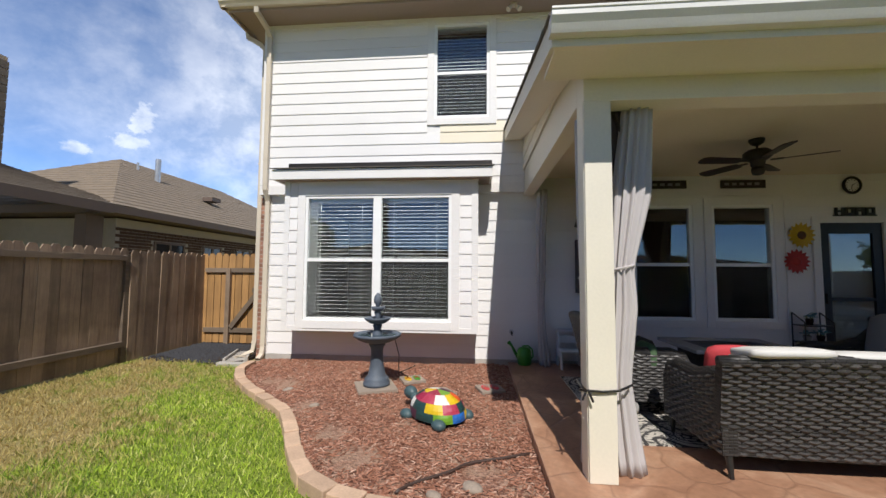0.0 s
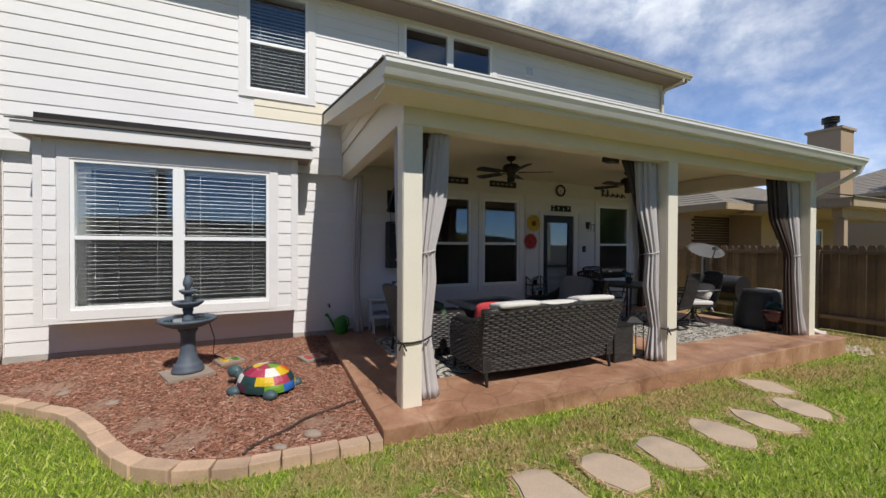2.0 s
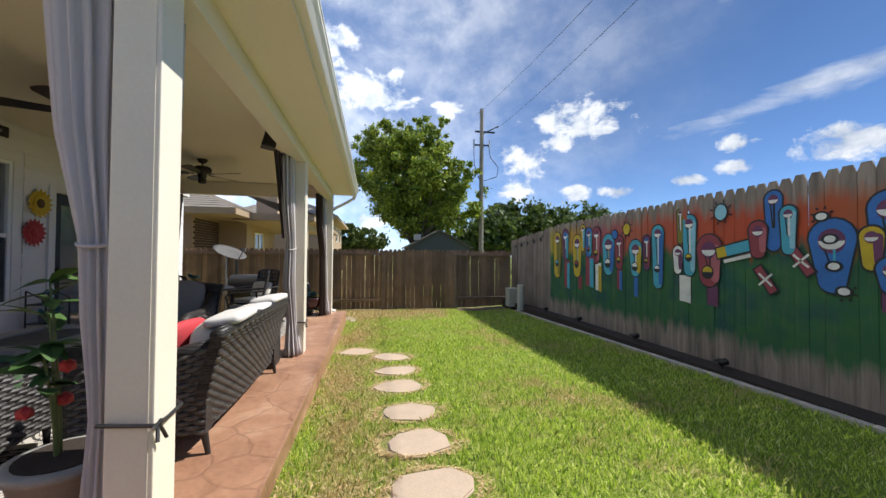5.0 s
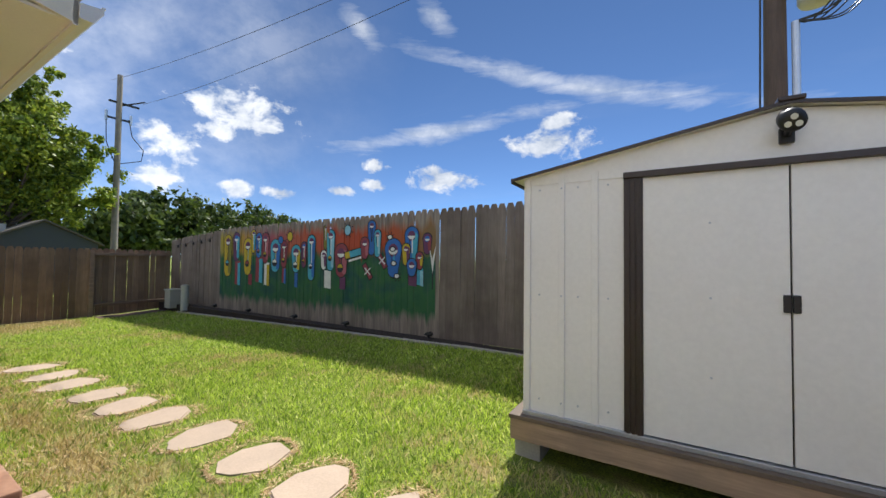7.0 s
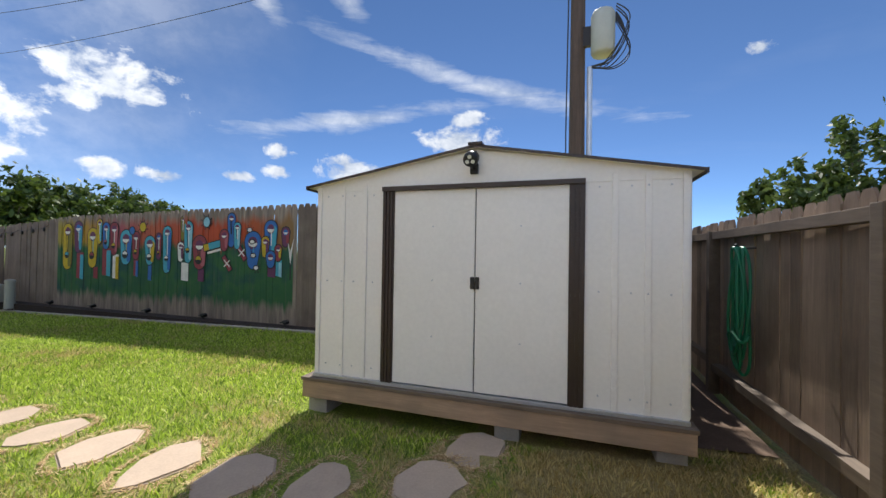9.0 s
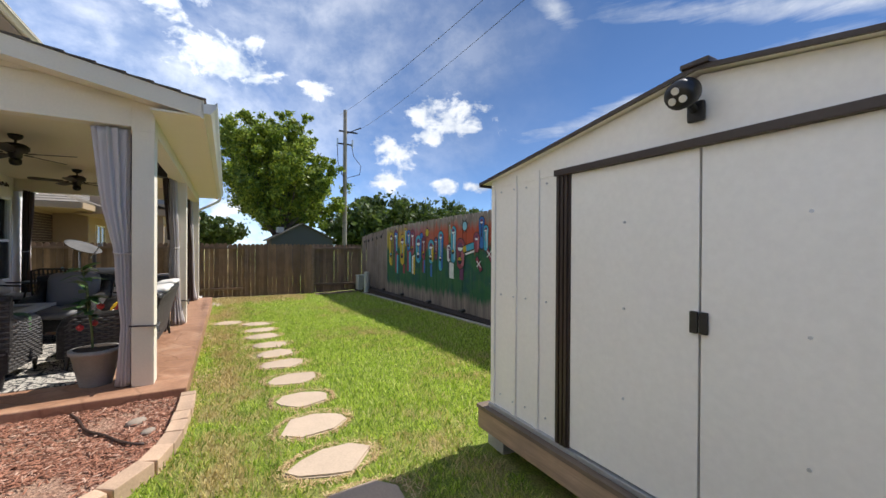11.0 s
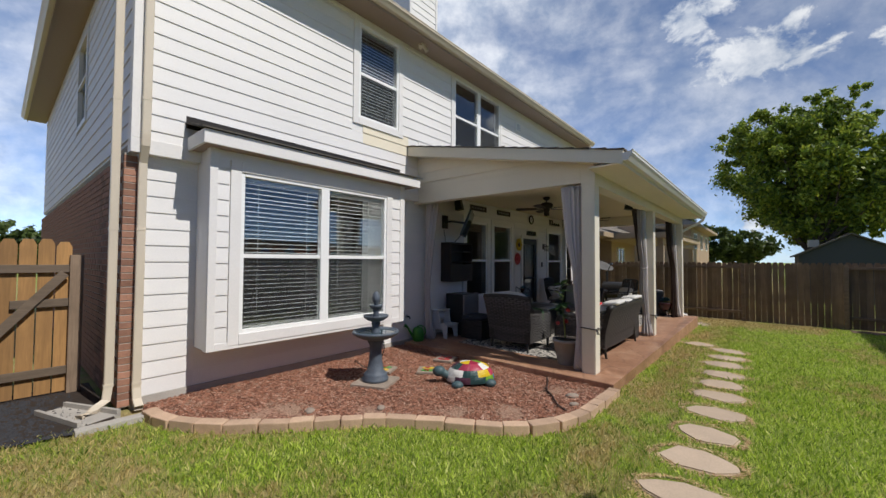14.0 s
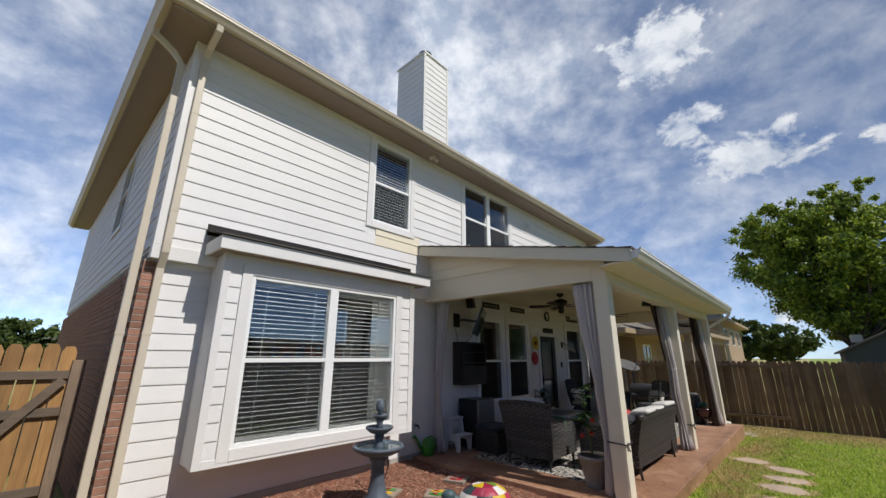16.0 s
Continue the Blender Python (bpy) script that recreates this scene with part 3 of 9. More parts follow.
# ---- windows ----
def window(name, hole, face, lights=1, blinds=True, trim=0.10, depth=0.07, label="", apron=False, blind_to=0.0):
    """A vinyl single-hung window, or two side by side: trim, frame, rails, panes and slatted blinds."""
    x0, x1, z0, z1 = hole
    top = empty(name, (x0, face, z0), label=label, category="window", kind="structure")
    inv = Matrix.Translation((-x0, -face, -z0))

    def add(nm, bm, mat, lab=""):
        bmesh.ops.transform(bm, matrix=inv, verts=bm.verts)
        return part(nm, bm, mat, top, lab)
    t = trim
    add("trim", bbox(x0 - t, x0, face - 0.026, face, z0 - t, z1 + t, 0.003), M["trim"])
    add("trim", bbox(x1, x1 + t, face - 0.026, face, z0 - t, z1 + t, 0.003), M["trim"])
    add("trim", bbox(x0, x1, face - 0.028, face, z1, z1 + t, 0.003), M["trim"])
    add("sill", bbox(x0, x1, face - 0.032, face, z0 - t, z0, 0.003), M["trim"])
    w = (x1 - x0) / lights
    fr = 0.045
    bm = bmesh.new()
    for a_, b_, c_, d_ in ((x0, x0 + fr, z0, z1), (x1 - fr, x1, z0, z1), (x0 + fr, x1 - fr, z0, z0 + fr), (x0 + fr, x1 - fr, z1 - fr, z1)):
        box(bm, a_, b_, face - 0.012, face + depth, c_, d_, 0.004)
    add("window_frame", bm, M["vinyl"], "white vinyl window frame")
    if lights == 2:
        add("mullion", bbox(x0 + w - 0.065, x0 + w + 0.065, face - 0.014, face + depth, z0 + fr, z1 - fr, 0.004), M["vinyl"])
    zm = z0 + 0.48 * (z1 - z0)
    for k in range(lights):
        a_, b_ = x0 + k * w + (fr if k == 0 else 0.065), x0 + (k + 1) * w - (fr if k == lights - 1 else 0.065)
        add("meeting_rail", bbox(a_, b_, face + 0.0, face + 0.05, zm - 0.025, zm + 0.025, 0.004), M["vinyl"])
        for c_, d_, dy in ((z0 + fr, zm - 0.025, 0.018), (zm + 0.025, z1 - fr, 0.03)):
            add("pane", bbox(a_, b_, face + dy, face + dy + 0.006, c_, d_), M["glass"], "clear window pane").visible_shadow = False
            if dy < 0.02:
                add("screen", bbox(a_, b_, face + 0.006, face + 0.008, c_, d_), M["insect_screen"], "dark insect screen").visible_shadow = False
        if blinds:
            bl = add("blind", bbox(a_ + 0.005, b_ - 0.005, face + 0.05, face + 0.10, z1 - fr - 0.05, z1 - fr + 0.03, 0.004), M["blind"], "white slatted blind")
            n = int((z1 - z0 - 0.16) / 0.056)
            vs, fs = [], []
            for i in range(n):
                zc = z1 - fr - 0.07 - i * 0.056
                sag = 0.004 * math.sin(i * 1.7 + k)
                for xx in (a_ + 0.01, b_ - 0.01):
                    vs += [(xx - x0, 0.056, zc - 0.003 + sag - z0), (xx - x0, 0.078, zc - 0.003 + sag - z0), (xx - x0, 0.078, zc + 0.003 + sag - z0), (xx - x0, 0.056, zc + 0.003 + sag - z0)]
                o = i * 8
                fs += [(o, o + 4, o + 5, o + 1), (o + 3, o + 2, o + 6, o + 7), (o, o + 3, o + 7, o + 4), (o + 1, o + 5, o + 6, o + 2)]
            sl = new("slats", quad_mesh("slats", vs, fs, M["blind"]))
            sl.parent = bl
            bm = bmesh.new()
            for f_ in (0.18, 0.82):
                xx = a_ + f_ * (b_ - a_)
                box(bm, xx - 0.002, xx + 0.002, face + 0.047, face + 0.049, z0 + 0.05, z1 - fr)
            cord = add("cord", bm, M["blind"])
            cord.parent = bl
    return top


window("window_1", BAYWIN, BAY, 2, True, 0.12, label="double white vinyl bay window with slatted blinds")
window("window_2", UWIN, WU, 1, True, 0.11, label="upper white vinyl window with slatted blinds")
window("window_3", TWIN, WU, 2, False, 0.11, label="double upper white vinyl window")
window("window_4", PW1, WL, 1, False, 0.11, label="tall white vinyl patio window")
window("window_5", PW2, WL, 1, False, 0.11, label="tall white vinyl patio window")
window("window_6", PW3, WL, 1, False, 0.11, label="tall white vinyl patio window beside the door")

# side window, seen edge-on
sw = empty("window_7", (HX0 - 0.08, SIDEWIN[0], SIDEWIN[2]), label="upper side window in white trim", category="window", kind="structure")
bm = bmesh.new()
L, H = SIDEWIN[1] - SIDEWIN[0], SIDEWIN[3] - SIDEWIN[2]
for y0, y1, z0, z1 in ((-0.09, 0, -0.09, H + 0.09), (L, L + 0.09, -0.09, H + 0.09), (0, L, -0.09, 0), (0, L, H, H + 0.09), (0, L, H * 0.48, H * 0.48 + 0.05)):
    box(bm, -0.03, 0.0, y0, y1, z0, z1)
part("window_frame", bm, M["trim"], sw)
part("pane", bbox(0.03, 0.036, 0, L, 0, H), M["glass"], sw)

# ---- bay box ----
bay = part("bay_wall", wall_cells(bmesh.new(), -3.00, -0.02, 0.54, 2.86, BAY, BAY + 0.06, [BAYWIN]), M["siding"])
tagged(bay, "white sided box of the bay window, standing off the wall", "bay window", kind="structure")
bm = bmesh.new()
box(bm, -3.00, -2.94, BAY + 0.06, WL, 0.54, 2.86)
box(bm, -0.08, -0.02, BAY + 0.06, WL, 0.54, 2.86)
box(bm, -2.94, -0.08, BAY + 0.06, WL, 0.54, 0.59)
box(bm, -2.94, -0.08, BAY + 0.06, WL, 2.80, 2.86)
part("cheek", bm, M["siding"], bay)
bm = bmesh.new()
box(bm, -3.02, -2.935, BAY - 0.024, BAY, 0.54, 2.86, 0.003)
box(bm, -0.10, 0.0, BAY - 0.024, BAY, 0.54, 2.86, 0.003)
box(bm, -2.935, -0.10, BAY - 0.022, BAY, 0.54, 0.62, 0.003)
box(bm, -3.022, -3.0, BAY, BAY + 0.09, 0.54, 2.86, 0.003)
part("corner_board", bm, M["trim"], bay, "white painted corner boards")
clad(bay, -2.935, -0.10, 0.62, 2.84, BAY, [(BAYWIN[0] - 0.13, BAYWIN[1] + 0.13, BAYWIN[2] - 0.14, BAYWIN[3] + 0.3)], step=0.183)
clad(wall_s, -3.0, 0.0, 0.085, 0.62, WL)
bayroof = empty("bay_roof", (-3.14, BAY - 0.2, 2.84), label="small shingled roof with white fascia over the bay window", category="roof", kind="structure")
part("fascia", bbox(0, 3.34, 0.0, 0.03, 0.0, 0.15, 0.003), M["trim"], bayroof)
part("fascia", box(bbox(0, 0.03, 0.03, 0.55, 0.0, 0.15), 3.31, 3.34, 0.03, 0.55, 0.0, 0.15), M["trim"], bayroof)
part("soffit", bbox(0.03, 3.31, 0.03, 0.62, 0.004, 0.02), M["soffit"], bayroof)
for k in range(3):
    bm = prism(bmesh.new(), [(-0.03 + k * 0.19, 0.155 + k * 0.055), (0.20 + k * 0.19, 0.205 + k * 0.055), (0.20 + k * 0.19, 0.218 + k * 0.055), (-0.03 + k * 0.19, 0.172 + k * 0.055)], -0.03, 3.37, "x")
    part("shingle_course", bm, M["shingle"], bayroof)
part("flashing", bbox(-0.02, 3.36, 0.535, 0.56, 0.26, 0.40), M["dark_metal"], bayroof)


# ---- main roof ----
def gutter(bm, x0, x1, y, z, w=0.12, h=0.12):
    """An ogee gutter along x; its outer face looks to -y."""
    prof = [(0.0, 0.0), (-0.55 * w, 0.0), (-0.62 * w, 0.1 * h), (-0.78 * w, 0.35 * h), (-w, 0.62 * h), (-w, 0.86 * h), (-1.06 * w, 0.9 * h), (-1.06 * w, h), (-0.9 * w, h), (-0.9 * w, 0.88 * h), (0.0, 0.75 * h)]
    prism(bm, [(y + a_, z + b_) for a_, b_ in prof], x0, x1, "x")
    return bm


EX0, EX1, EY0 = HX0 - 0.46, HX1 + 0.32, WU - 0.44
roof = empty("roof", (0, 0, 0), label="hipped shingle roof with boxed eaves and a gutter", category="roof", kind="structure")
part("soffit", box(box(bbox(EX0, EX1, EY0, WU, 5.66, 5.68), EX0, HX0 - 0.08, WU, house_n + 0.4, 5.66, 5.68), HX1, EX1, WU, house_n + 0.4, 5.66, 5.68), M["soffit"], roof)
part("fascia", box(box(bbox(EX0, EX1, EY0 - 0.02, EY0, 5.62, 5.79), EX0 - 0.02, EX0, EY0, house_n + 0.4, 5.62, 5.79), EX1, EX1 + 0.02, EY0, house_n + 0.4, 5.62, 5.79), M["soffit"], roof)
part("gutter", gutter(bmesh.new(), EX0 - 0.12, EX1 + 0.04, EY0 - 0.02, 5.665), M["spout"], roof, "beige enamelled gutter")
gw = gutter(bmesh.new(), -(house_n + 0.4), -(EY0 - 0.1), 0, 5.665)
bmesh.ops.transform(gw, matrix=Matrix.Translation((EX0 - 0.02, 0, 0)) @ pose(0, 0, 0, 0, 0, -90), verts=gw.verts)
part("gutter", gw, M["spout"], roof)
cxm, half = (EX0 + EX1) / 2, (EX1 - EX0) / 2
ry0, ry1, rz = EY0 + half * 0.9, house_n + 0.4 - half * 0.9, 5.79 + half * 0.5
vs = [(EX0 - 0.04, EY0 - 0.04, 5.79), (EX1 + 0.04, EY0 - 0.04, 5.79), (EX1 + 0.04, house_n + 0.44, 5.79), (EX0 - 0.04, house_n + 0.44, 5.79), (cxm, (ry0 + ry1) / 2 - 0.3, rz), (cxm, (ry0 + ry1) / 2 + 0.3, rz)]
hip = new("shingles", quad_mesh("shingles", vs, [(0, 1, 4), (1, 2, 5, 4), (2, 3, 5), (3, 0, 4, 5), (3, 2, 1, 0)], M["shingle"]))
hip.parent = roof

# chimney
chim = empty("chimney", (1.92, 7.45, 6.0), label="white lap-sided chimney stack with a round metal cap", category="chimney", kind="structure")
part("stack", bbox(0.0, 1.0, 0.0, 1.15, 0.0, 4.30), M["siding"], chim)
for k in range(22):
    z = 0.2 + k * 0.183
    for side in (False, True):
        PLANKS.append((chim, 0.0 if not side else 0.0, 1.0 if not side else 1.15, z, 0.195, 0.0, side, "local"))
part("corner_board", box(box(bbox(-0.022, 0.05, -0.024, 0.0, 0, 4.3), 0.94, 1.01, -0.024, 0, 0, 4.3), -0.024, -0.001, -0.02, 0.06, 0, 4.3), M["trim"], chim)
part("crown", bbox(-0.04, 1.04, -0.04, 1.19, 4.30, 4.36, 0.01), M["trim"], chim)
part("flue", rod(bmesh.new(), (0.5, 0.5, 4.36), (0.5, 0.5, 4.62), 0.15, seg=20), M["galv"], chim)
bm = bmesh.new()
for k in range(5):
    rod(bm, (0.5, 0.5, 4.62 + k * 0.055), (0.5, 0.5, 4.65 + k * 0.055), 0.21, seg=20)
part("cap", bm, M["dark_metal"], chim, "dark louvred chimney cap")

# ---- porch roof ----
PX0, PX1 = 0.42, 8.22                 # roof edge, west and east
GX = 0.72                             # gable plane
Z_BEAM, Z_CEIL = 2.64, 2.96
porch = empty("porch_roof", (0, 0, 0), label="shingled lean-to porch roof with cream beams and a gutter", category="roof", kind="structure")
Z0, Z1 = 2.98, 3.74                   # roof top at the gutter and at the wall
sl = (Z1 - Z0) / (WU - 2.18)
part("deck", prism(bmesh.new(), [(2.18, Z0 - 0.05), (WU, Z1 - 0.05), (WU, Z1 - 0.02), (2.18, Z0 - 0.02)], PX0 + 0.03, PX1 - 0.03, "x"), M["cream"], porch)
n = 18
for k in range(n):
    ya, yb = 2.14 + (WU - 2.14) * k / n, 2.14 + (WU - 2.14) * (k + 1.15) / n
    yb = min(yb, WU)
    za, zb = Z0 + sl * (ya - 2.18), Z0 + sl * (yb - 2.18)
    part("shingle_course", prism(bmesh.new(), [(ya, za - 0.008), (yb, zb - 0.018), (yb, zb - 0.008), (ya, za + 0.010)], PX0 - 0.02, PX1 + 0.02, "x"), M["shingle"], porch)
for x in (PX0, PX1 - 0.03):
    part("rake_board", prism(bmesh.new(), [(2.16, Z0 - 0.19), (WU, Z1 - 0.19), (WU, Z1 - 0.02), (2.16, Z0 - 0.02)], x, x + 0.03, "x"), M["cream"], porch)
for x0, x1 in ((PX0 + 0.03, GX), (PX1 - 0.25, PX1 - 0.03)):
    part("rake_soffit", prism(bmesh.new(), [(2.34, Z0 - 0.12), (WU, Z1 - 0.18), (WU, Z1 - 0.16), (2.34, Z0 - 0.10)], x0, x1, "x"), M["cream"], porch)
part("fascia", bbox(PX0 + 0.0, PX1, 2.16, 2.185, Z0 - 0.20, Z0 - 0.03), M["cream"], porch)
part("soffit", bbox(PX0 + 0.03, PX1 - 0.03, 2.185, 2.60, 2.80, 2.82), M["cream"], porch)
part("gutter", gutter(bmesh.new(), PX0 - 0.02, PX1 + 0.02, 2.16, Z0 - 0.155, 0.115, 0.125), M["gutter"], porch, "pale enamelled gutter")
part("beam", bbox(GX, PX1 - 0.2, 2.60, 2.79, Z_BEAM, 2.955, 0.005), M["cream"], porch, "cream painted front beam")
part("beam", bbox(GX, GX + 0.16, 2.79, WL - 0.001, Z_BEAM + 0.04, 2.955, 0.005), M["cream"], porch)
part("beam", bbox(PX1 - 0.36, PX1 - 0.2, 2.79, WL - 0.001, Z_BEAM + 0.04, 2.955, 0.005), M["cream"], porch)
for x in (GX, PX1 - 0.24):
    part("gable", prism(bmesh.new(), [(2.60, 2.955), (WU, 2.955), (WU, Z1 - 0.10), (2.60, Z0 + 0.0)], x + 0.01, x + 0.04, "x"), M["cream"], porch)
    if x == GX:
        for k in range(5):
            z = 2.70 + k * 0.183
            ys = max(2.60, 2.18 + (z + 0.10 - Z0) / sl)
            if z > 2.95:
                PLANKS.append((porch, ys, WU, z, 0.195, GX, True, "cream"))
ceil = part("ceiling", bbox(GX + 0.05, PX1 - 0.25, 2.70, WL - 0.002, Z_CEIL, Z_CEIL + 0.02), M["ceiling"])
tagged(ceil, "cream painted porch ceiling", "ceiling", kind="structure")

for x in (0.72, 4.30, 7.86):
    c = empty("porch_column", (x, 2.60, SLAB), label="square cream-painted wooden porch column", category="column", group="porch columns")
    part("shaft", bbox(0, 0.185, 0, 0.185, 0.0, Z_BEAM - SLAB, 0.006), M["cream"], c)
    bm = bmesh.new()
    for a_ in (0.0, 0.185):
        box(bm, a_ - 0.004, a_ + 0.004, 0.02, 0.165, 0.0, Z_BEAM - SLAB - 0.001)
    part("side_board", bm, M["cream"], c)


# ---- fences ----
def picket_mesh(name, mat, h=1.0):
    """A dog-eared picket, 14 cm wide, top at z = h."""
    w, d = 0.068, 0.009
    out = [(-w, 0.0), (w, 0.0), (w, h - 0.035), (w - 0.03, h), (-w + 0.03, h), (-w, h - 0.035)]
    return finish(name, prism(bmesh.new(), out, -d, d, "y"), mat)


def fence(name, label, x0, y0, x1, y1, zt, mesh, rail_mat, boards_out=True, seed=1, panel=2.42, gap=0.0, flip=1, start=0.0):
    """Pickets, rails and posts from one end to the other; zt(s) gives the top. flip: the side the pickets are on."""
    L = math.hypot(x1 - x0, y1 - y0)
    rz = math.degrees(math.atan2(y1 - y0, x1 - x0))
    top = empty(name, (x0, y0, 0), rz, label=label, category="fence", kind="structure")
    rng = random.Random(seed)
    s = 0.07
    while s < L - 0.05:
        p, q = x0 + (x1 - x0) * s / L, y0 + (y1 - y0) * s / L
        side = flip if not callable(boards_out) else (flip if boards_out(s) else -flip)
        o = new("picket", mesh(p) if callable(mesh) else mesh)
        o.parent = top
        zb = ground_z(p, q) + 0.02
        o.matrix_basis = pose(s, 0.034 * side + rng.uniform(-0.003, 0.003), zb, rng.uniform(-0.4, 0.4), rng.uniform(-0.35, 0.35), rng.uniform(-0.8, 0.8)) @ Matrix.Diagonal((rng.uniform(0.985, 1.012) - gap * rng.random(), 1, zt(s) - zb + rng.uniform(-0.015, 0.012), 1))
        s += 0.1385
    s = start
    while s < L - 0.2:
        e_ = min(s + panel, L)
        p, q = x0 + (x1 - x0) * (s + e_) / 2 / L, y0 + (y1 - y0) * (s + e_) / 2 / L
        zg = ground_z(p, q)
        side = flip if not callable(boards_out) else (flip if boards_out((s + e_) / 2) else -flip)
        ya, yb = sorted((0.024 * side, -0.062 * side))
        for z in (zg + 0.30, zt((s + e_) / 2) - 0.15):
            part("rail", bbox(max(s, 0.0) + 0.05, e_ - 0.05, ya, yb, z - 0.04, z + 0.04, 0.004), rail_mat, top)
        pa, pb = sorted((0.022 * side, -0.085 * side))
        if s >= 0:
            part("post", bbox(s - 0.045, s + 0.045, pa, pb, zg - 0.2, zt(s) - 0.10, 0.005), rail_mat, top)
        s = e_
    return top


P_FENCE, P_SHADED, P_GREY, P_NEW, P_MURAL = (picket_mesh("picket", M[k]) for k in ("fence", "fence_shaded", "fence_grey", "fence_new", "mural"))
fence("fence_back", "tall greyed cedar picket fence with a painted mural", FENCE_W, FENCE_S, FENCE_E, FENCE_S, lambda s: 2.40 - 0.018 * s if s < 13 else 2.166 - 0.085 * (s - 13), lambda x: P_MURAL if 0.85 < x < 7.98 else P_GREY, M["fence_rail"], seed=3)
# east pickets use the cedar copy with shade put into its colour
fence_e = fence("fence_east", "weathered brown cedar fence with rails in some panels", FENCE_E, FENCE_S, FENCE_E, 9.8, lambda s: 1.575, P_SHADED, M["fence_rail_dark"], boards_out=lambda s: 1.93 < s < 4.18, seed=5, flip=1, panel=2.25, gap=0.035, start=-0.32)
for y in (-0.88, 1.37):
    part("post", bbox(y - FENCE_S - 0.05, y - FENCE_S + 0.05, 0.046, 0.10, -0.5, 1.53, 0.005), M["fence_rail_dark"], fence_e)
fence("fence_west", "weathered brown cedar fence with rails showing", FENCE_W, FENCE_S, FENCE_W, 7.22, lambda s: 1.78, P_FENCE, M["fence_rail_y"], boards_out=lambda s: s < 8.27, seed=7, flip=1, panel=2.38, start=-1.25)

# gate beside the house
gate = empty("gate", (FENCE_W + 0.08, 7.12, 0), label="closed orange cedar gate with a diagonal brace", category="gate", kind="structure")
rng = random.Random(11)
for k in range(11):
    o = new("board", P_NEW)
    o.parent = gate
    o.matrix_basis = pose(-0.04 + k * 0.1455, 0.03, 0.03, 0, 0, 0) @ Matrix.Diagonal((0.98, 1, 1.76 + rng.uniform(-0.02, 0.02), 1))
for a_, b_ in ((0.0, 0.46), (0.54, 1.46)):
    for z in (0.28, 1.46):
        part("rail", bbox(a_, b_, -0.02, 0.018, z - 0.045, z + 0.045, 0.004), M["fence_rail"], gate)
part("rail", bbox(1.0, 1.46, -0.02, 0.018, 1.02, 1.11, 0.004), M["fence_rail"], gate)
bm = bbox(-0.68, 0.68, -0.045, -0.02, -0.045, 0.045, 0.004)
bmesh.ops.transform(bm, matrix=pose(1.0, 0, 0.87, 0, -52, 0), verts=bm.verts)
part("brace", bm, M["fence_rail"], gate)
part("post", bbox(0.46, 0.55, -0.05, 0.02, 0.0, 1.50, 0.005), M["fence"], gate)
part("post", bbox(1.46, 1.58, -0.05, 0.05, 0.0, 1.62, 0.005), M["fence"], gate)


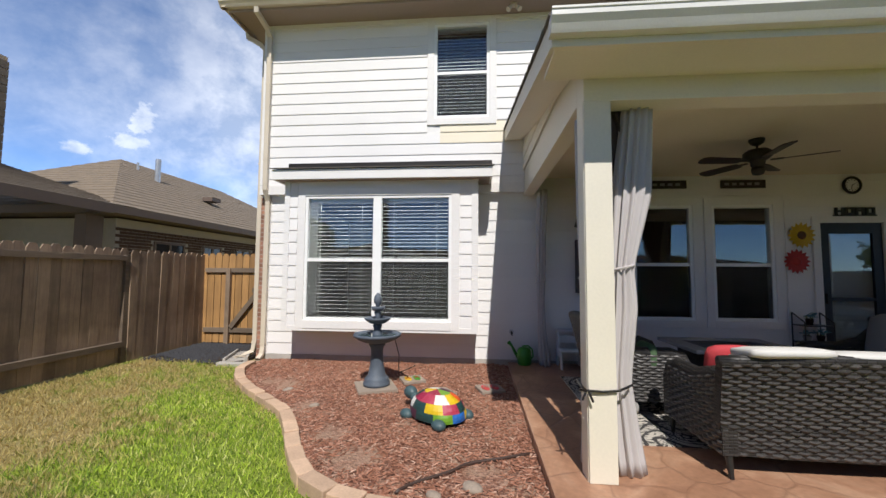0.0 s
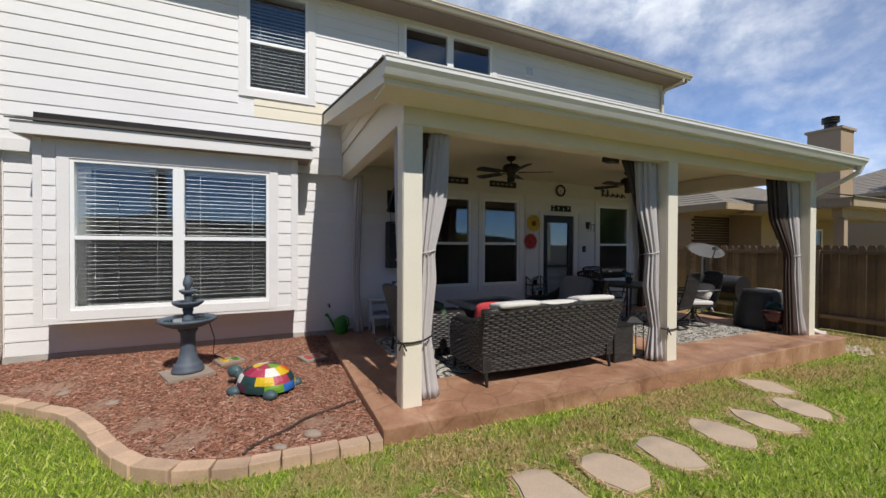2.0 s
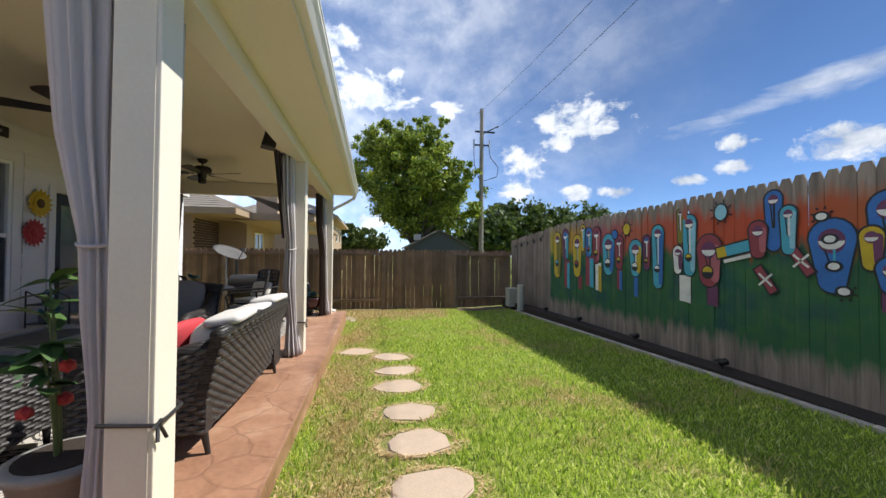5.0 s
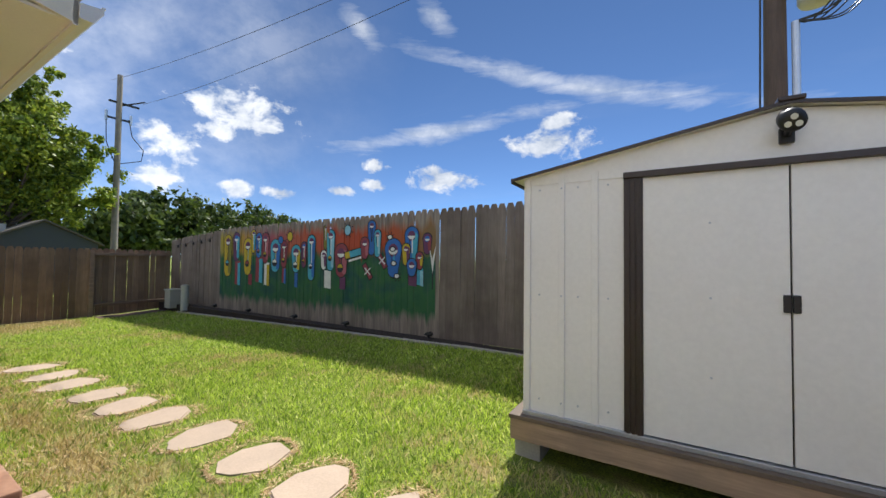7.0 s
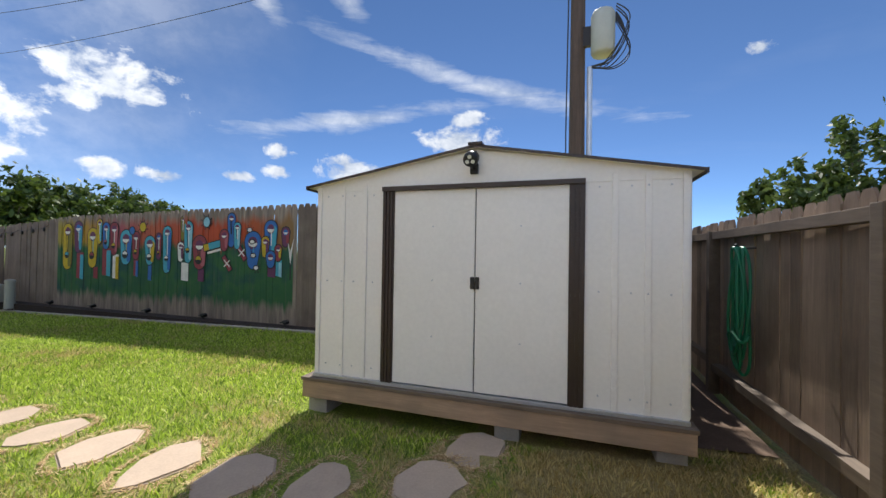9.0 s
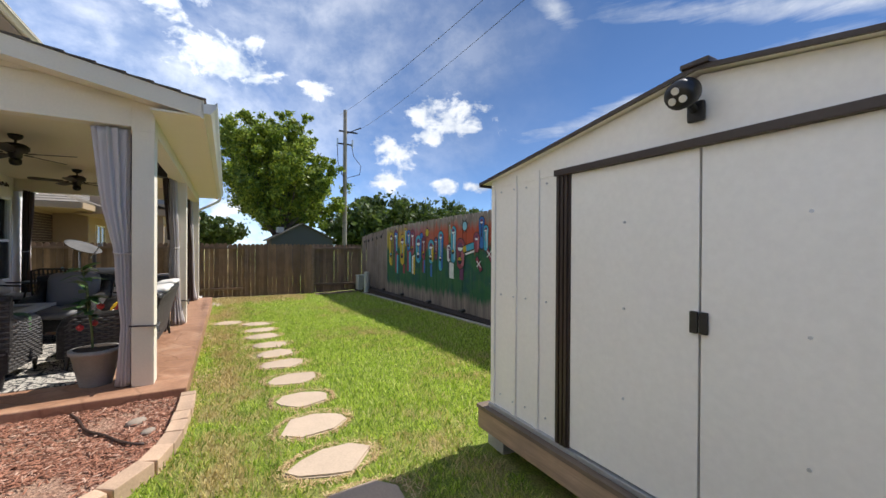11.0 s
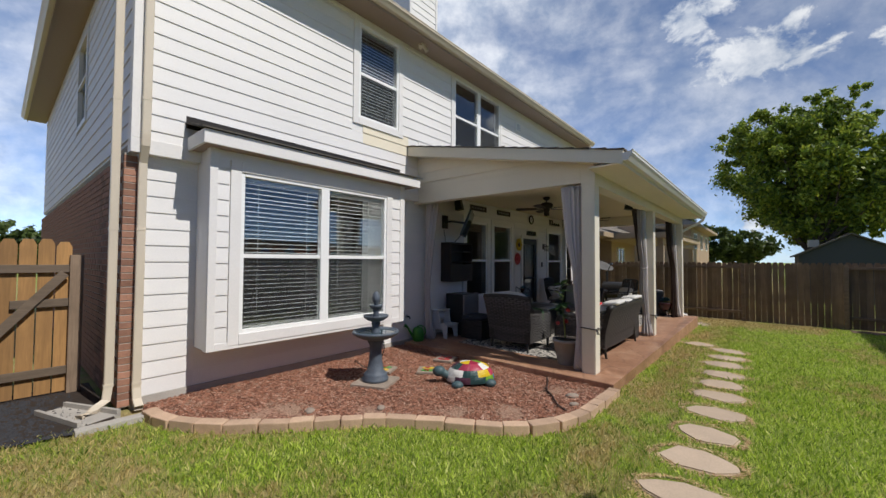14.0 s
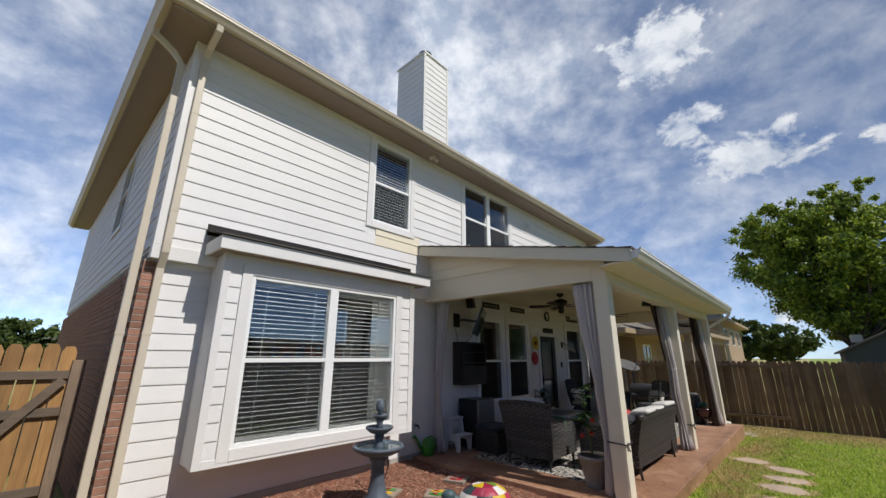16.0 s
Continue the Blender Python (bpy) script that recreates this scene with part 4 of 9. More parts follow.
# ---- shed ----
def build_shed():
    X0, X1, Y0, Y1 = -4.80, -1.70, -1.85, 0.10
    zb, ze, zp = 0.245, 2.01, 2.28
    xm = (X0 + X1) / 2
    s = empty("garden_shed", (xm, (Y0 + Y1) / 2, 0), label="cream steel garden shed with brown trim and closed sliding doors", category="shed")
    inv = Matrix.Translation((-xm, -(Y0 + Y1) / 2, 0))

    def add(nm, bm, mat, lab="", parent=None):
        if parent is None:
            bmesh.ops.transform(bm, matrix=inv, verts=bm.verts)
        return part(nm, bm, mat, parent or s, lab)
    gz = -0.12
    for x in (X0 + 0.10, -3.52, X1 - 0.02):
        for y in (Y1 - 0.05, Y0 + 0.2):
            add("block", bbox(x - 0.10, x + 0.10, y - 0.25, y + 0.02, gz - 0.1, 0.03, 0.008), M["block"], "grey concrete block")
    add("joist", bbox(X0 - 0.03, X1 + 0.08, Y1 + 0.03, Y1 + 0.07, 0.03, 0.183, 0.005), M["lumber"], "pine rim board")
    add("joist", bbox(X0 - 0.03, X1 + 0.08, Y0 - 0.07, Y0 - 0.03, 0.03, 0.183, 0.005), M["lumber"])
    add("joist", bbox(X1 + 0.04, X1 + 0.08, Y0 - 0.03, Y1 + 0.03, 0.03, 0.183, 0.005), M["lumber"])
    add("joist", bbox(X0 - 0.03, X0 + 0.01, Y0 - 0.03, Y1 + 0.03, 0.03, 0.183, 0.005), M["lumber"])
    add("deck", bbox(X0 - 0.04, X1 + 0.09, Y0 - 0.08, Y1 + 0.08, 0.185, 0.215, 0.003), M["fence_rail"], "grey weathered plywood deck edge")
    add("floor_frame", bbox(X0, X1, Y0, Y1 + 0.03, 0.215, zb, 0.003), M["galv"], "galvanised floor rail")
    # ribbed sheet walls with a raised standing rib at each joint
    add("wall", bbox(X0, -4.10, Y1 - 0.02, Y1, zb, ze), M["shed"])
    add("wall", bbox(-2.40, X1, Y1 - 0.02, Y1, zb, ze), M["shed"])
    add("wall", bbox(X1 - 0.02, X1, Y0, Y1 - 0.02, zb, ze), M["shed"])
    add("wall", bbox(X0, X0 + 0.02, Y0, Y1 - 0.02, zb, ze), M["shed"])
    add("wall", bbox(X0, X1, Y0 - 0.0, Y0 + 0.02, zb, ze), M["shed"])
    for x in (X1 - 0.03, X1 - 0.285, X1 - 0.515, X0 + 0.03, X0 + 0.27, X0 + 0.49):
        add("rib", bbox(x - 0.022, x + 0.022, Y1, Y1 + 0.014, zb, ze, 0.005), M["shed"])
    for k in range(7):
        for x in (X1, X0):
            y = Y0 + 0.05 + k * (Y1 - Y0 - 0.1) / 6
            add("rib", bbox(x - 0.014, x + 0.014, y - 0.022, y + 0.022, zb, ze, 0.005), M["shed"])
    add("gable", prism(bmesh.new(), [(X0, ze - 0.06), (X1, ze - 0.06), (X1, ze), (xm, zp - 0.02), (X0, ze)], Y1 - 0.012, Y1 + 0.006, "y"), M["shed"])
    for a_, b_ in ((-4.10, -3.985), (-2.515, -2.40)):
        bm = bbox(a_, b_, Y1 - 0.01, Y1 + 0.02, zb, ze - 0.07, 0.003)
        jb = add("jamb", bm, M["shed_trim"], "ridged dark brown jamb")
        for f_ in (0.22, 0.5, 0.78):
            x = a_ + f_ * (b_ - a_)
            rg = bbox(x - 0.010, x + 0.010, Y1 + 0.02, Y1 + 0.032, zb, ze - 0.07)
            bmesh.ops.transform(rg, matrix=inv, verts=rg.verts)
            part("ridge", rg, M["shed_trim"], jb)
    add("header", bbox(-4.10, -2.40, Y1 + 0.006, Y1 + 0.045, ze - 0.075, ze - 0.035, 0.004), M["shed_trim"], "dark brown door header")
    for nm, a_, b_ in (("door", -3.985, -3.255), ("door", -3.245, -2.515)):
        d = add(nm, bbox(a_, b_, Y1 - 0.012, Y1 + 0.012, zb + 0.01, ze - 0.075, 0.003), M["shed"], "flat cream sliding door")
        inside = -3.252 if a_ < -3.5 else -3.248
        sgn = -1 if a_ < -3.5 else 1
        h = bbox(inside + sgn * 0.001, inside + sgn * 0.036, Y1 + 0.012, Y1 + 0.028, 1.10, 1.20, 0.006)
        bmesh.ops.transform(h, matrix=inv, verts=h.verts)
        part("handle", h, M["black"], d, "black door pull")
        for fx in (0.33,):
            for z in (0.68, 1.16, 1.62):
                sc = rod(bmesh.new(), (inside + sgn * 0.37, Y1 + 0.012, z), (inside + sgn * 0.37, Y1 + 0.018, z), 0.007, seg=8)
                bmesh.ops.transform(sc, matrix=inv, verts=sc.verts)
                part("screw", sc, M["galv"], d)
    # added dark strip behind the doors; it blocks light through their gap
    add("door_seal", bbox(-3.30, -3.20, Y1 - 0.030, Y1 - 0.014, zb + 0.01, ze - 0.075), M["shed_trim"])
    for z in (zb + 0.10, 1.12, ze - 0.10):
        for x in (X1 - 0.12, X1 - 0.40, X1 - 0.6, X0 + 0.12, X0 + 0.38, X0 + 0.6, X1 - 0.285, X0 + 0.27):
            add("screw", rod(bmesh.new(), (x, Y1, z), (x, Y1 + 0.007 if abs(x - X1 + 0.285) > 0.01 and abs(x - X0 - 0.27) > 0.01 else Y1 + 0.02, z), 0.007, seg=8), M["galv"])
    for sgn in (-1, 1):
        xe = xm + sgn * ((X1 - X0) / 2 + 0.07)
        prof = [(xm, zp - 0.01), (xe, ze - 0.02), (xe, ze - 0.004), (xm, zp + 0.006)]
        add("roof_panel", prism(bmesh.new(), prof, Y0 - 0.08, Y1 + 0.05, "y"), M["shed"])
        tr = [(xm, zp - 0.012), (xe, ze - 0.022), (xe, ze - 0.002), (xm, zp + 0.008)]
        add("roof_trim", prism(bmesh.new(), tr, Y1 + 0.05, Y1 + 0.066, "y"), M["shed_trim"])
        add("eave_trim", bbox(min(xe, xe + sgn * 0.02), max(xe, xe + sgn * 0.02), Y0 - 0.08, Y1 + 0.066, ze - 0.04, ze + 0.0, 0.003), M["shed_trim"])
    add("ridge_cap", bbox(xm - 0.06, xm + 0.06, Y0 - 0.09, Y1 + 0.08, zp + 0.0, zp + 0.025, 0.006), M["shed_trim"])
    return s


build_shed()


# ---- more materials ----
def build_wicker(N, b, pos):
    co = N.add("ShaderNodeTexCoord").outputs["Object"]
    sep = N.add("ShaderNodeSeparateXYZ", {0: co})
    flat = N.add("ShaderNodeCombineXYZ", {0: N.math("ADD", sep.outputs[0], sep.outputs[1]), 1: sep.outputs[2], 2: 0.0}).outputs[0]
    br = N.add("ShaderNodeTexBrick", {"Vector": flat, "Scale": 1.0, "Color1": (0.016, 0.0145, 0.014, 1), "Color2": (0.05, 0.045, 0.043, 1), "Mortar": (0.012, 0.011, 0.011, 1), "Mortar Size": 0.004, "Mortar Smooth": 0.9, "Brick Width": 0.06, "Row Height": 0.021}, offset=0.5)
    N.put(b.inputs["Base Color"], br.outputs["Color"])
    b.inputs["Roughness"].default_value = 0.48
    bump(N, b, N.math("SUBTRACT", 1.0, br.outputs["Fac"]), 0.9, 0.006)


M["wicker"] = material("dark grey woven resin wicker", build_wicker)


def build_strand(N, b, pos):
    rnd = N.add("ShaderNodeNewGeometry").outputs["Random Per Island"]
    fine = N.noise(pos, 160.0, 2.0)
    N.put(b.inputs["Base Color"], N.mix(0.5, N.ramp(rnd, [(0.0, (0.035, 0.032, 0.030)), (1.0, (0.12, 0.112, 0.106))]), N.ramp(fine, [(0.3, (0.022, 0.02, 0.019)), (0.7, (0.085, 0.077, 0.073))])))
    b.inputs["Roughness"].default_value = 0.42


M["strand"] = material("dark grey resin strand", build_strand)
M["cushion"] = plain("pale grey cushion cloth", (0.62, 0.60, 0.57), 0.9, amount=0.08, scale=5, grain=220, relief=0.25)
M["cushion_grey"] = plain("grey cushion cloth", (0.23, 0.225, 0.225), 0.9, amount=0.1, scale=5, grain=220, relief=0.25)
M["navy"] = plain("dark navy cushion cloth", (0.03, 0.036, 0.05), 0.85, amount=0.15, relief=0.2)
M["red_cloth"] = plain("red pillow cloth", (0.48, 0.045, 0.055), 0.85, amount=0.15, grain=200, relief=0.2)
M["yellow"] = plain("yellow paint", (0.62, 0.40, 0.02), 0.5, amount=0.15)
M["red"] = plain("red paint", (0.45, 0.03, 0.03), 0.5, amount=0.2)
M["brown"] = plain("brown paint", (0.10, 0.04, 0.015), 0.6, amount=0.2)
M["green_cloth"] = plain("green leaf print cloth", (0.07, 0.13, 0.06), 0.85, amount=0.3, scale=30)
M["curtain"] = plain("grey outdoor curtain cloth", (0.50, 0.465, 0.46), 0.9, amount=0.07, scale=3, grain=260, relief=0.2)
M["curtain_dark"] = plain("brown outdoor curtain cloth", (0.075, 0.05, 0.042), 0.9, amount=0.12, scale=3, grain=260, relief=0.2)
M["white_paint"] = plain("white painted wood", (0.72, 0.72, 0.71), 0.5, amount=0.08, scale=7)
M["steel"] = plain("brushed steel", (0.30, 0.30, 0.31), 0.35, 0.8, amount=0.1)
M["cabinet"] = wood("dark stained cabinet wood", (0.030, 0.017, 0.012), axis=0, piece=0.1, rough=0.45)
M["screen"] = plain("dark television screen", (0.006, 0.006, 0.007), 0.12, amount=0.1, relief=0.0)
M["door_navy"] = plain("dark navy painted door", (0.020, 0.024, 0.032), 0.4, amount=0.1, relief=0.05)
M["table_grey"] = plain("grey stone tabletop tiles", (0.30, 0.30, 0.305), 0.45, amount=0.2, scale=8)
M["pot"] = plain("grey stone planter", (0.30, 0.29, 0.27), 0.85, amount=0.15, scale=12, relief=0.4)
M["pot_dark"] = plain("oxblood glazed pot", (0.05, 0.012, 0.012), 0.25, amount=0.2)
M["soil"] = plain("potting soil", (0.03, 0.02, 0.014), 0.95, amount=0.4, relief=0.6)
M["leaf"] = plain("green leaf", (0.06, 0.13, 0.03), 0.5, amount=0.3, scale=15, piece=0.2)
M["succulent"] = plain("blue-green succulent leaf", (0.10, 0.26, 0.30), 0.6, amount=0.25, scale=20)
M["stem"] = plain("green stem", (0.14, 0.17, 0.05), 0.6, amount=0.2)
M["tarp"] = plain("grey grill cover", (0.055, 0.056, 0.06), 0.6, amount=0.25, scale=4)
M["steel_dull"] = plain("dull grey painted steel", (0.10, 0.095, 0.09), 0.75, amount=0.15)
M["tarp_light"] = plain("faded grey cover top", (0.33, 0.31, 0.29), 0.8, amount=0.2, scale=6)
M["can"] = plain("green plastic watering can", (0.045, 0.24, 0.025), 0.35, amount=0.1, relief=0.02)
M["candle"] = plain("cream candle wax", (0.65, 0.45, 0.18), 0.6, amount=0.06)
M["fountain"] = plain("slate blue cast resin", (0.085, 0.105, 0.135), 0.6, amount=0.3, scale=9, relief=0.35)
M["water"] = plain("still fountain water", (0.05, 0.08, 0.10), 0.05, amount=0.1, relief=0.0)
M["paver"] = plain("tan stone paver", (0.30, 0.24, 0.19), 0.9, amount=0.2, scale=8, relief=0.4)
M["stone"] = plain("pinkish flagstone", (0.52, 0.40, 0.295), 0.9, amount=0.12, scale=6, grain=60, relief=0.4, piece=0.12)
M["edging"] = plain("tan concrete edging block", (0.60, 0.41, 0.28), 0.9, amount=0.16, scale=8, grain=60, relief=0.45, piece=0.25)
M["edging_pale"] = plain("pale edging block", (0.50, 0.45, 0.38), 0.9, amount=0.15, scale=8, relief=0.4, piece=0.2)
M["brick"] = plain("red-brown brick", (0.42, 0.215, 0.145), 0.9, amount=0.3, scale=8, grain=60, relief=0.4, piece=0.5)
M["brick_far"] = plain("brown brick", (0.13, 0.075, 0.05), 0.9, amount=0.35, scale=6, relief=0.4, piece=0.5)
M["mortar"] = plain("grey mortar", (0.46, 0.42, 0.37), 0.95, amount=0.1)
M["gravel"] = plain("black slate gravel", (0.035, 0.035, 0.04), 0.85, amount=0.4, scale=30)
M["hose_green"] = plain("green garden hose", (0.008, 0.16, 0.075), 0.35, amount=0.1, relief=0.02)
M["hose_dark"] = plain("dark brown hose", (0.055, 0.032, 0.025), 0.5, amount=0.2, relief=0.05)
M["beige_box"] = plain("beige utility enclosure", (0.42, 0.42, 0.36), 0.5, amount=0.1)
M["led"] = plain("clear lamp lens", (0.75, 0.75, 0.70), 0.15, amount=0.05, relief=0.0)


def build_mulch(N, b, pos):
    fine, mid = N.noise(pos, 55.0, 5.0, 0.7), N.noise(pos, 2.2, 4.0)
    chips = N.add("ShaderNodeTexVoronoi", {"Vector": pos, "Scale": 42.0, "Randomness": 1.0})
    col = N.ramp(N.add("ShaderNodeSeparateColor", {0: chips.outputs["Color"]}).outputs[0], [(0.1, (0.15, 0.062, 0.038)), (0.5, (0.29, 0.135, 0.085)), (0.9, (0.44, 0.25, 0.175))])
    col = N.mix(N.ramp(mid, [(0.47, (0, 0, 0)), (0.60, (0.85, 0.85, 0.85))]), col, vary(N, (0.38, 0.24, 0.165), 0.3, fine))
    N.put(b.inputs["Base Color"], col)
    b.inputs["Roughness"].default_value = 0.95
    bump(N, b, N.math("ADD", fine, chips.outputs["Distance"]), 0.8, 0.02)


M["mulch"] = material("red wood mulch over bare soil", build_mulch)


def build_chip(N, b, pos):
    rnd = N.add("ShaderNodeNewGeometry").outputs["Random Per Island"]
    N.put(b.inputs["Base Color"], N.ramp(rnd, [(0.0, (0.12, 0.046, 0.027)), (0.4, (0.30, 0.125, 0.073)), (0.85, (0.42, 0.20, 0.13)), (1.0, (0.54, 0.36, 0.27))]))
    b.inputs["Roughness"].default_value = 0.9


M["chip"] = material("red wood chips", build_chip)


def let_through(N, b, col, share):
    """Thin leaves pass some light on."""
    tr = N.add("ShaderNodeBsdfTranslucent", {"Color": col})
    mx = N.add("ShaderNodeMixShader", {0: share, 1: b.outputs[0], 2: tr.outputs[0]})
    out = next(n for n in N.tree.nodes if n.type == "OUTPUT_MATERIAL")
    N.put(out.inputs["Surface"], mx.outputs[0])


def build_blade(N, b, pos):
    rnd = N.add("ShaderNodeNewGeometry").outputs["Random Per Island"]
    big, mid = N.noise(pos, 0.55, 4.0), N.noise(pos, 3.2, 5.0, 0.65)
    sep = N.add("ShaderNodeSeparateXYZ", {0: pos})
    rim = N.ramp(N.math("ABSOLUTE", N.math("SUBTRACT", sep.outputs[1], 1.95)), [(0.0, (0.15, 0.15, 0.15)), (0.5, (0, 0, 0))])
    west = N.ramp(N.math("MULTIPLY_ADD", sep.outputs[0], -0.2, 0.0), [(0.38, (0, 0, 0)), (0.85, (0.15, 0.15, 0.15))])
    far = N.math("MULTIPLY", N.ramp(N.math("MULTIPLY", sep.outputs[0], 0.1), [(0.80, (0, 0, 0)), (1.0, (0.15, 0.15, 0.15))]), N.ramp(N.math("MULTIPLY_ADD", sep.outputs[1], 0.2, 0.5), [(0.36, (0, 0, 0)), (0.46, (1, 1, 1))]))
    west = N.math("ADD", west, far)
    f = N.math("ADD", N.math("ADD", N.math("ADD", N.math("MULTIPLY", big, 0.55), N.math("MULTIPLY", mid, 0.5)), rim), west)
    f = N.ramp(N.math("ADD", f, N.math("MULTIPLY_ADD", rnd, 0.16, -0.08)), [(0.575, (0, 0, 0)), (0.67, (0.9, 0.9, 0.9))])
    green = N.ramp(rnd, [(0.0, (0.12, 0.21, 0.03)), (0.4, (0.40, 0.545, 0.06)), (0.85, (0.71, 0.82, 0.14)), (1.0, (0.92, 0.90, 0.42))])
    dry = N.ramp(rnd, [(0.0, (0.38, 0.25, 0.10)), (1.0, (0.72, 0.57, 0.28))])
    col = N.mix(f, green, dry)
    N.put(b.inputs["Base Color"], col)
    b.inputs["Roughness"].default_value = 0.6
    let_through(N, b, col, 0.45)


M["blade"] = material("grass blades", build_blade)


def build_rug(N, b, pos):
    """Pale rug with dark scrolls."""
    wave = N.add("ShaderNodeTexVoronoi", {"Vector": pos, "Scale": 3.4}, feature="SMOOTH_F1")
    rings = N.math("SINE", N.math("MULTIPLY", wave.outputs["Distance"], 42.0))
    twist = N.noise(pos, 2.6, 2.0, 0.5, 2.5)
    line = N.math("SINE", N.math("MULTIPLY", twist, 60.0))
    m = N.ramp(N.math("MAXIMUM", rings, line), [(0.55, (0, 0, 0)), (0.65, (1, 1, 1))])
    fine = N.noise(pos, 160.0, 2.0)
    N.put(b.inputs["Base Color"], N.mix(m, vary(N, (0.50, 0.46, 0.40), 0.1, fine), (0.045, 0.042, 0.042)))
    b.inputs["Roughness"].default_value = 0.95
    bump(N, b, fine, 0.3, 0.003)


M["rug"] = material("pale rug with black scrollwork", build_rug)


# ---- patio things ----
def soft_box(x0, x1, y0, y1, z0, z1, r):
    """A stuffed cushion: a rounded box, fuller in the middle."""
    bm = bmesh.new()
    bmesh.ops.create_cube(bm, size=2.0)
    bmesh.ops.subdivide_edges(bm, edges=bm.edges[:], cuts=5, use_grid_fill=True)
    hx, hy, hz = (x1 - x0) / 2, (y1 - y0) / 2, (z1 - z0) / 2
    for v in bm.verts:
        d = v.co.copy()
        k = []
        for a_, h in zip(d, (hx, hy, hz)):
            k.append(a_ * h)
        inner = Vector((max(-hx + r, min(hx - r, k[0])), max(-hy + r, min(hy - r, k[1])), max(-hz + r, min(hz - r, k[2]))))
        off = Vector(k) - inner
        if off.length > 1e-6:
            off = off.normalized() * min(r, off.length)
        p = inner + off
        full = (1 - d.x ** 2) * (1 - d.y ** 2) + 0.6 * (1 - d.x ** 2) * (1 - d.z ** 2)
        p.z += 0.12 * hz * full * (1 if d.z > 0 else -0.2)
        p.y += 0.10 * hy * (1 - d.x ** 2) * (1 - d.z ** 2) * (1 if d.y > 0 else -1)
        v.co = p + Vector(((x0 + x1) / 2, (y0 + y1) / 2, (z0 + z1) / 2))
    return bm


def weave(fn, wide, high, step=0.027, stake=0.056):
    """Strands woven over and under stakes on a panel; fn(u, v) gives place and outward normal, u and v from 0 to 1."""
    vs, fs = [], []
    rows, cols = int(high / step), int(wide / stake * 3)
    for r in range(rows):
        o = len(vs)
        for k in range(cols + 1):
            u = k / cols
            out = 0.007 + 0.009 * math.sin(math.pi * (u * wide / stake + r))
            for dv, lift in ((-0.43, -0.004), (0.0, 0.002), (0.43, -0.004)):
                p, nrm = fn(u, (r + 0.5 + dv) / rows)
                vs.append(Vector(p) + Vector(nrm) * (out + lift))
        for k in range(cols):
            a_ = o + k * 3
            fs += [(a_, a_ + 3, a_ + 4, a_ + 1), (a_ + 1, a_ + 4, a_ + 5, a_ + 2)]
    return vs, fs


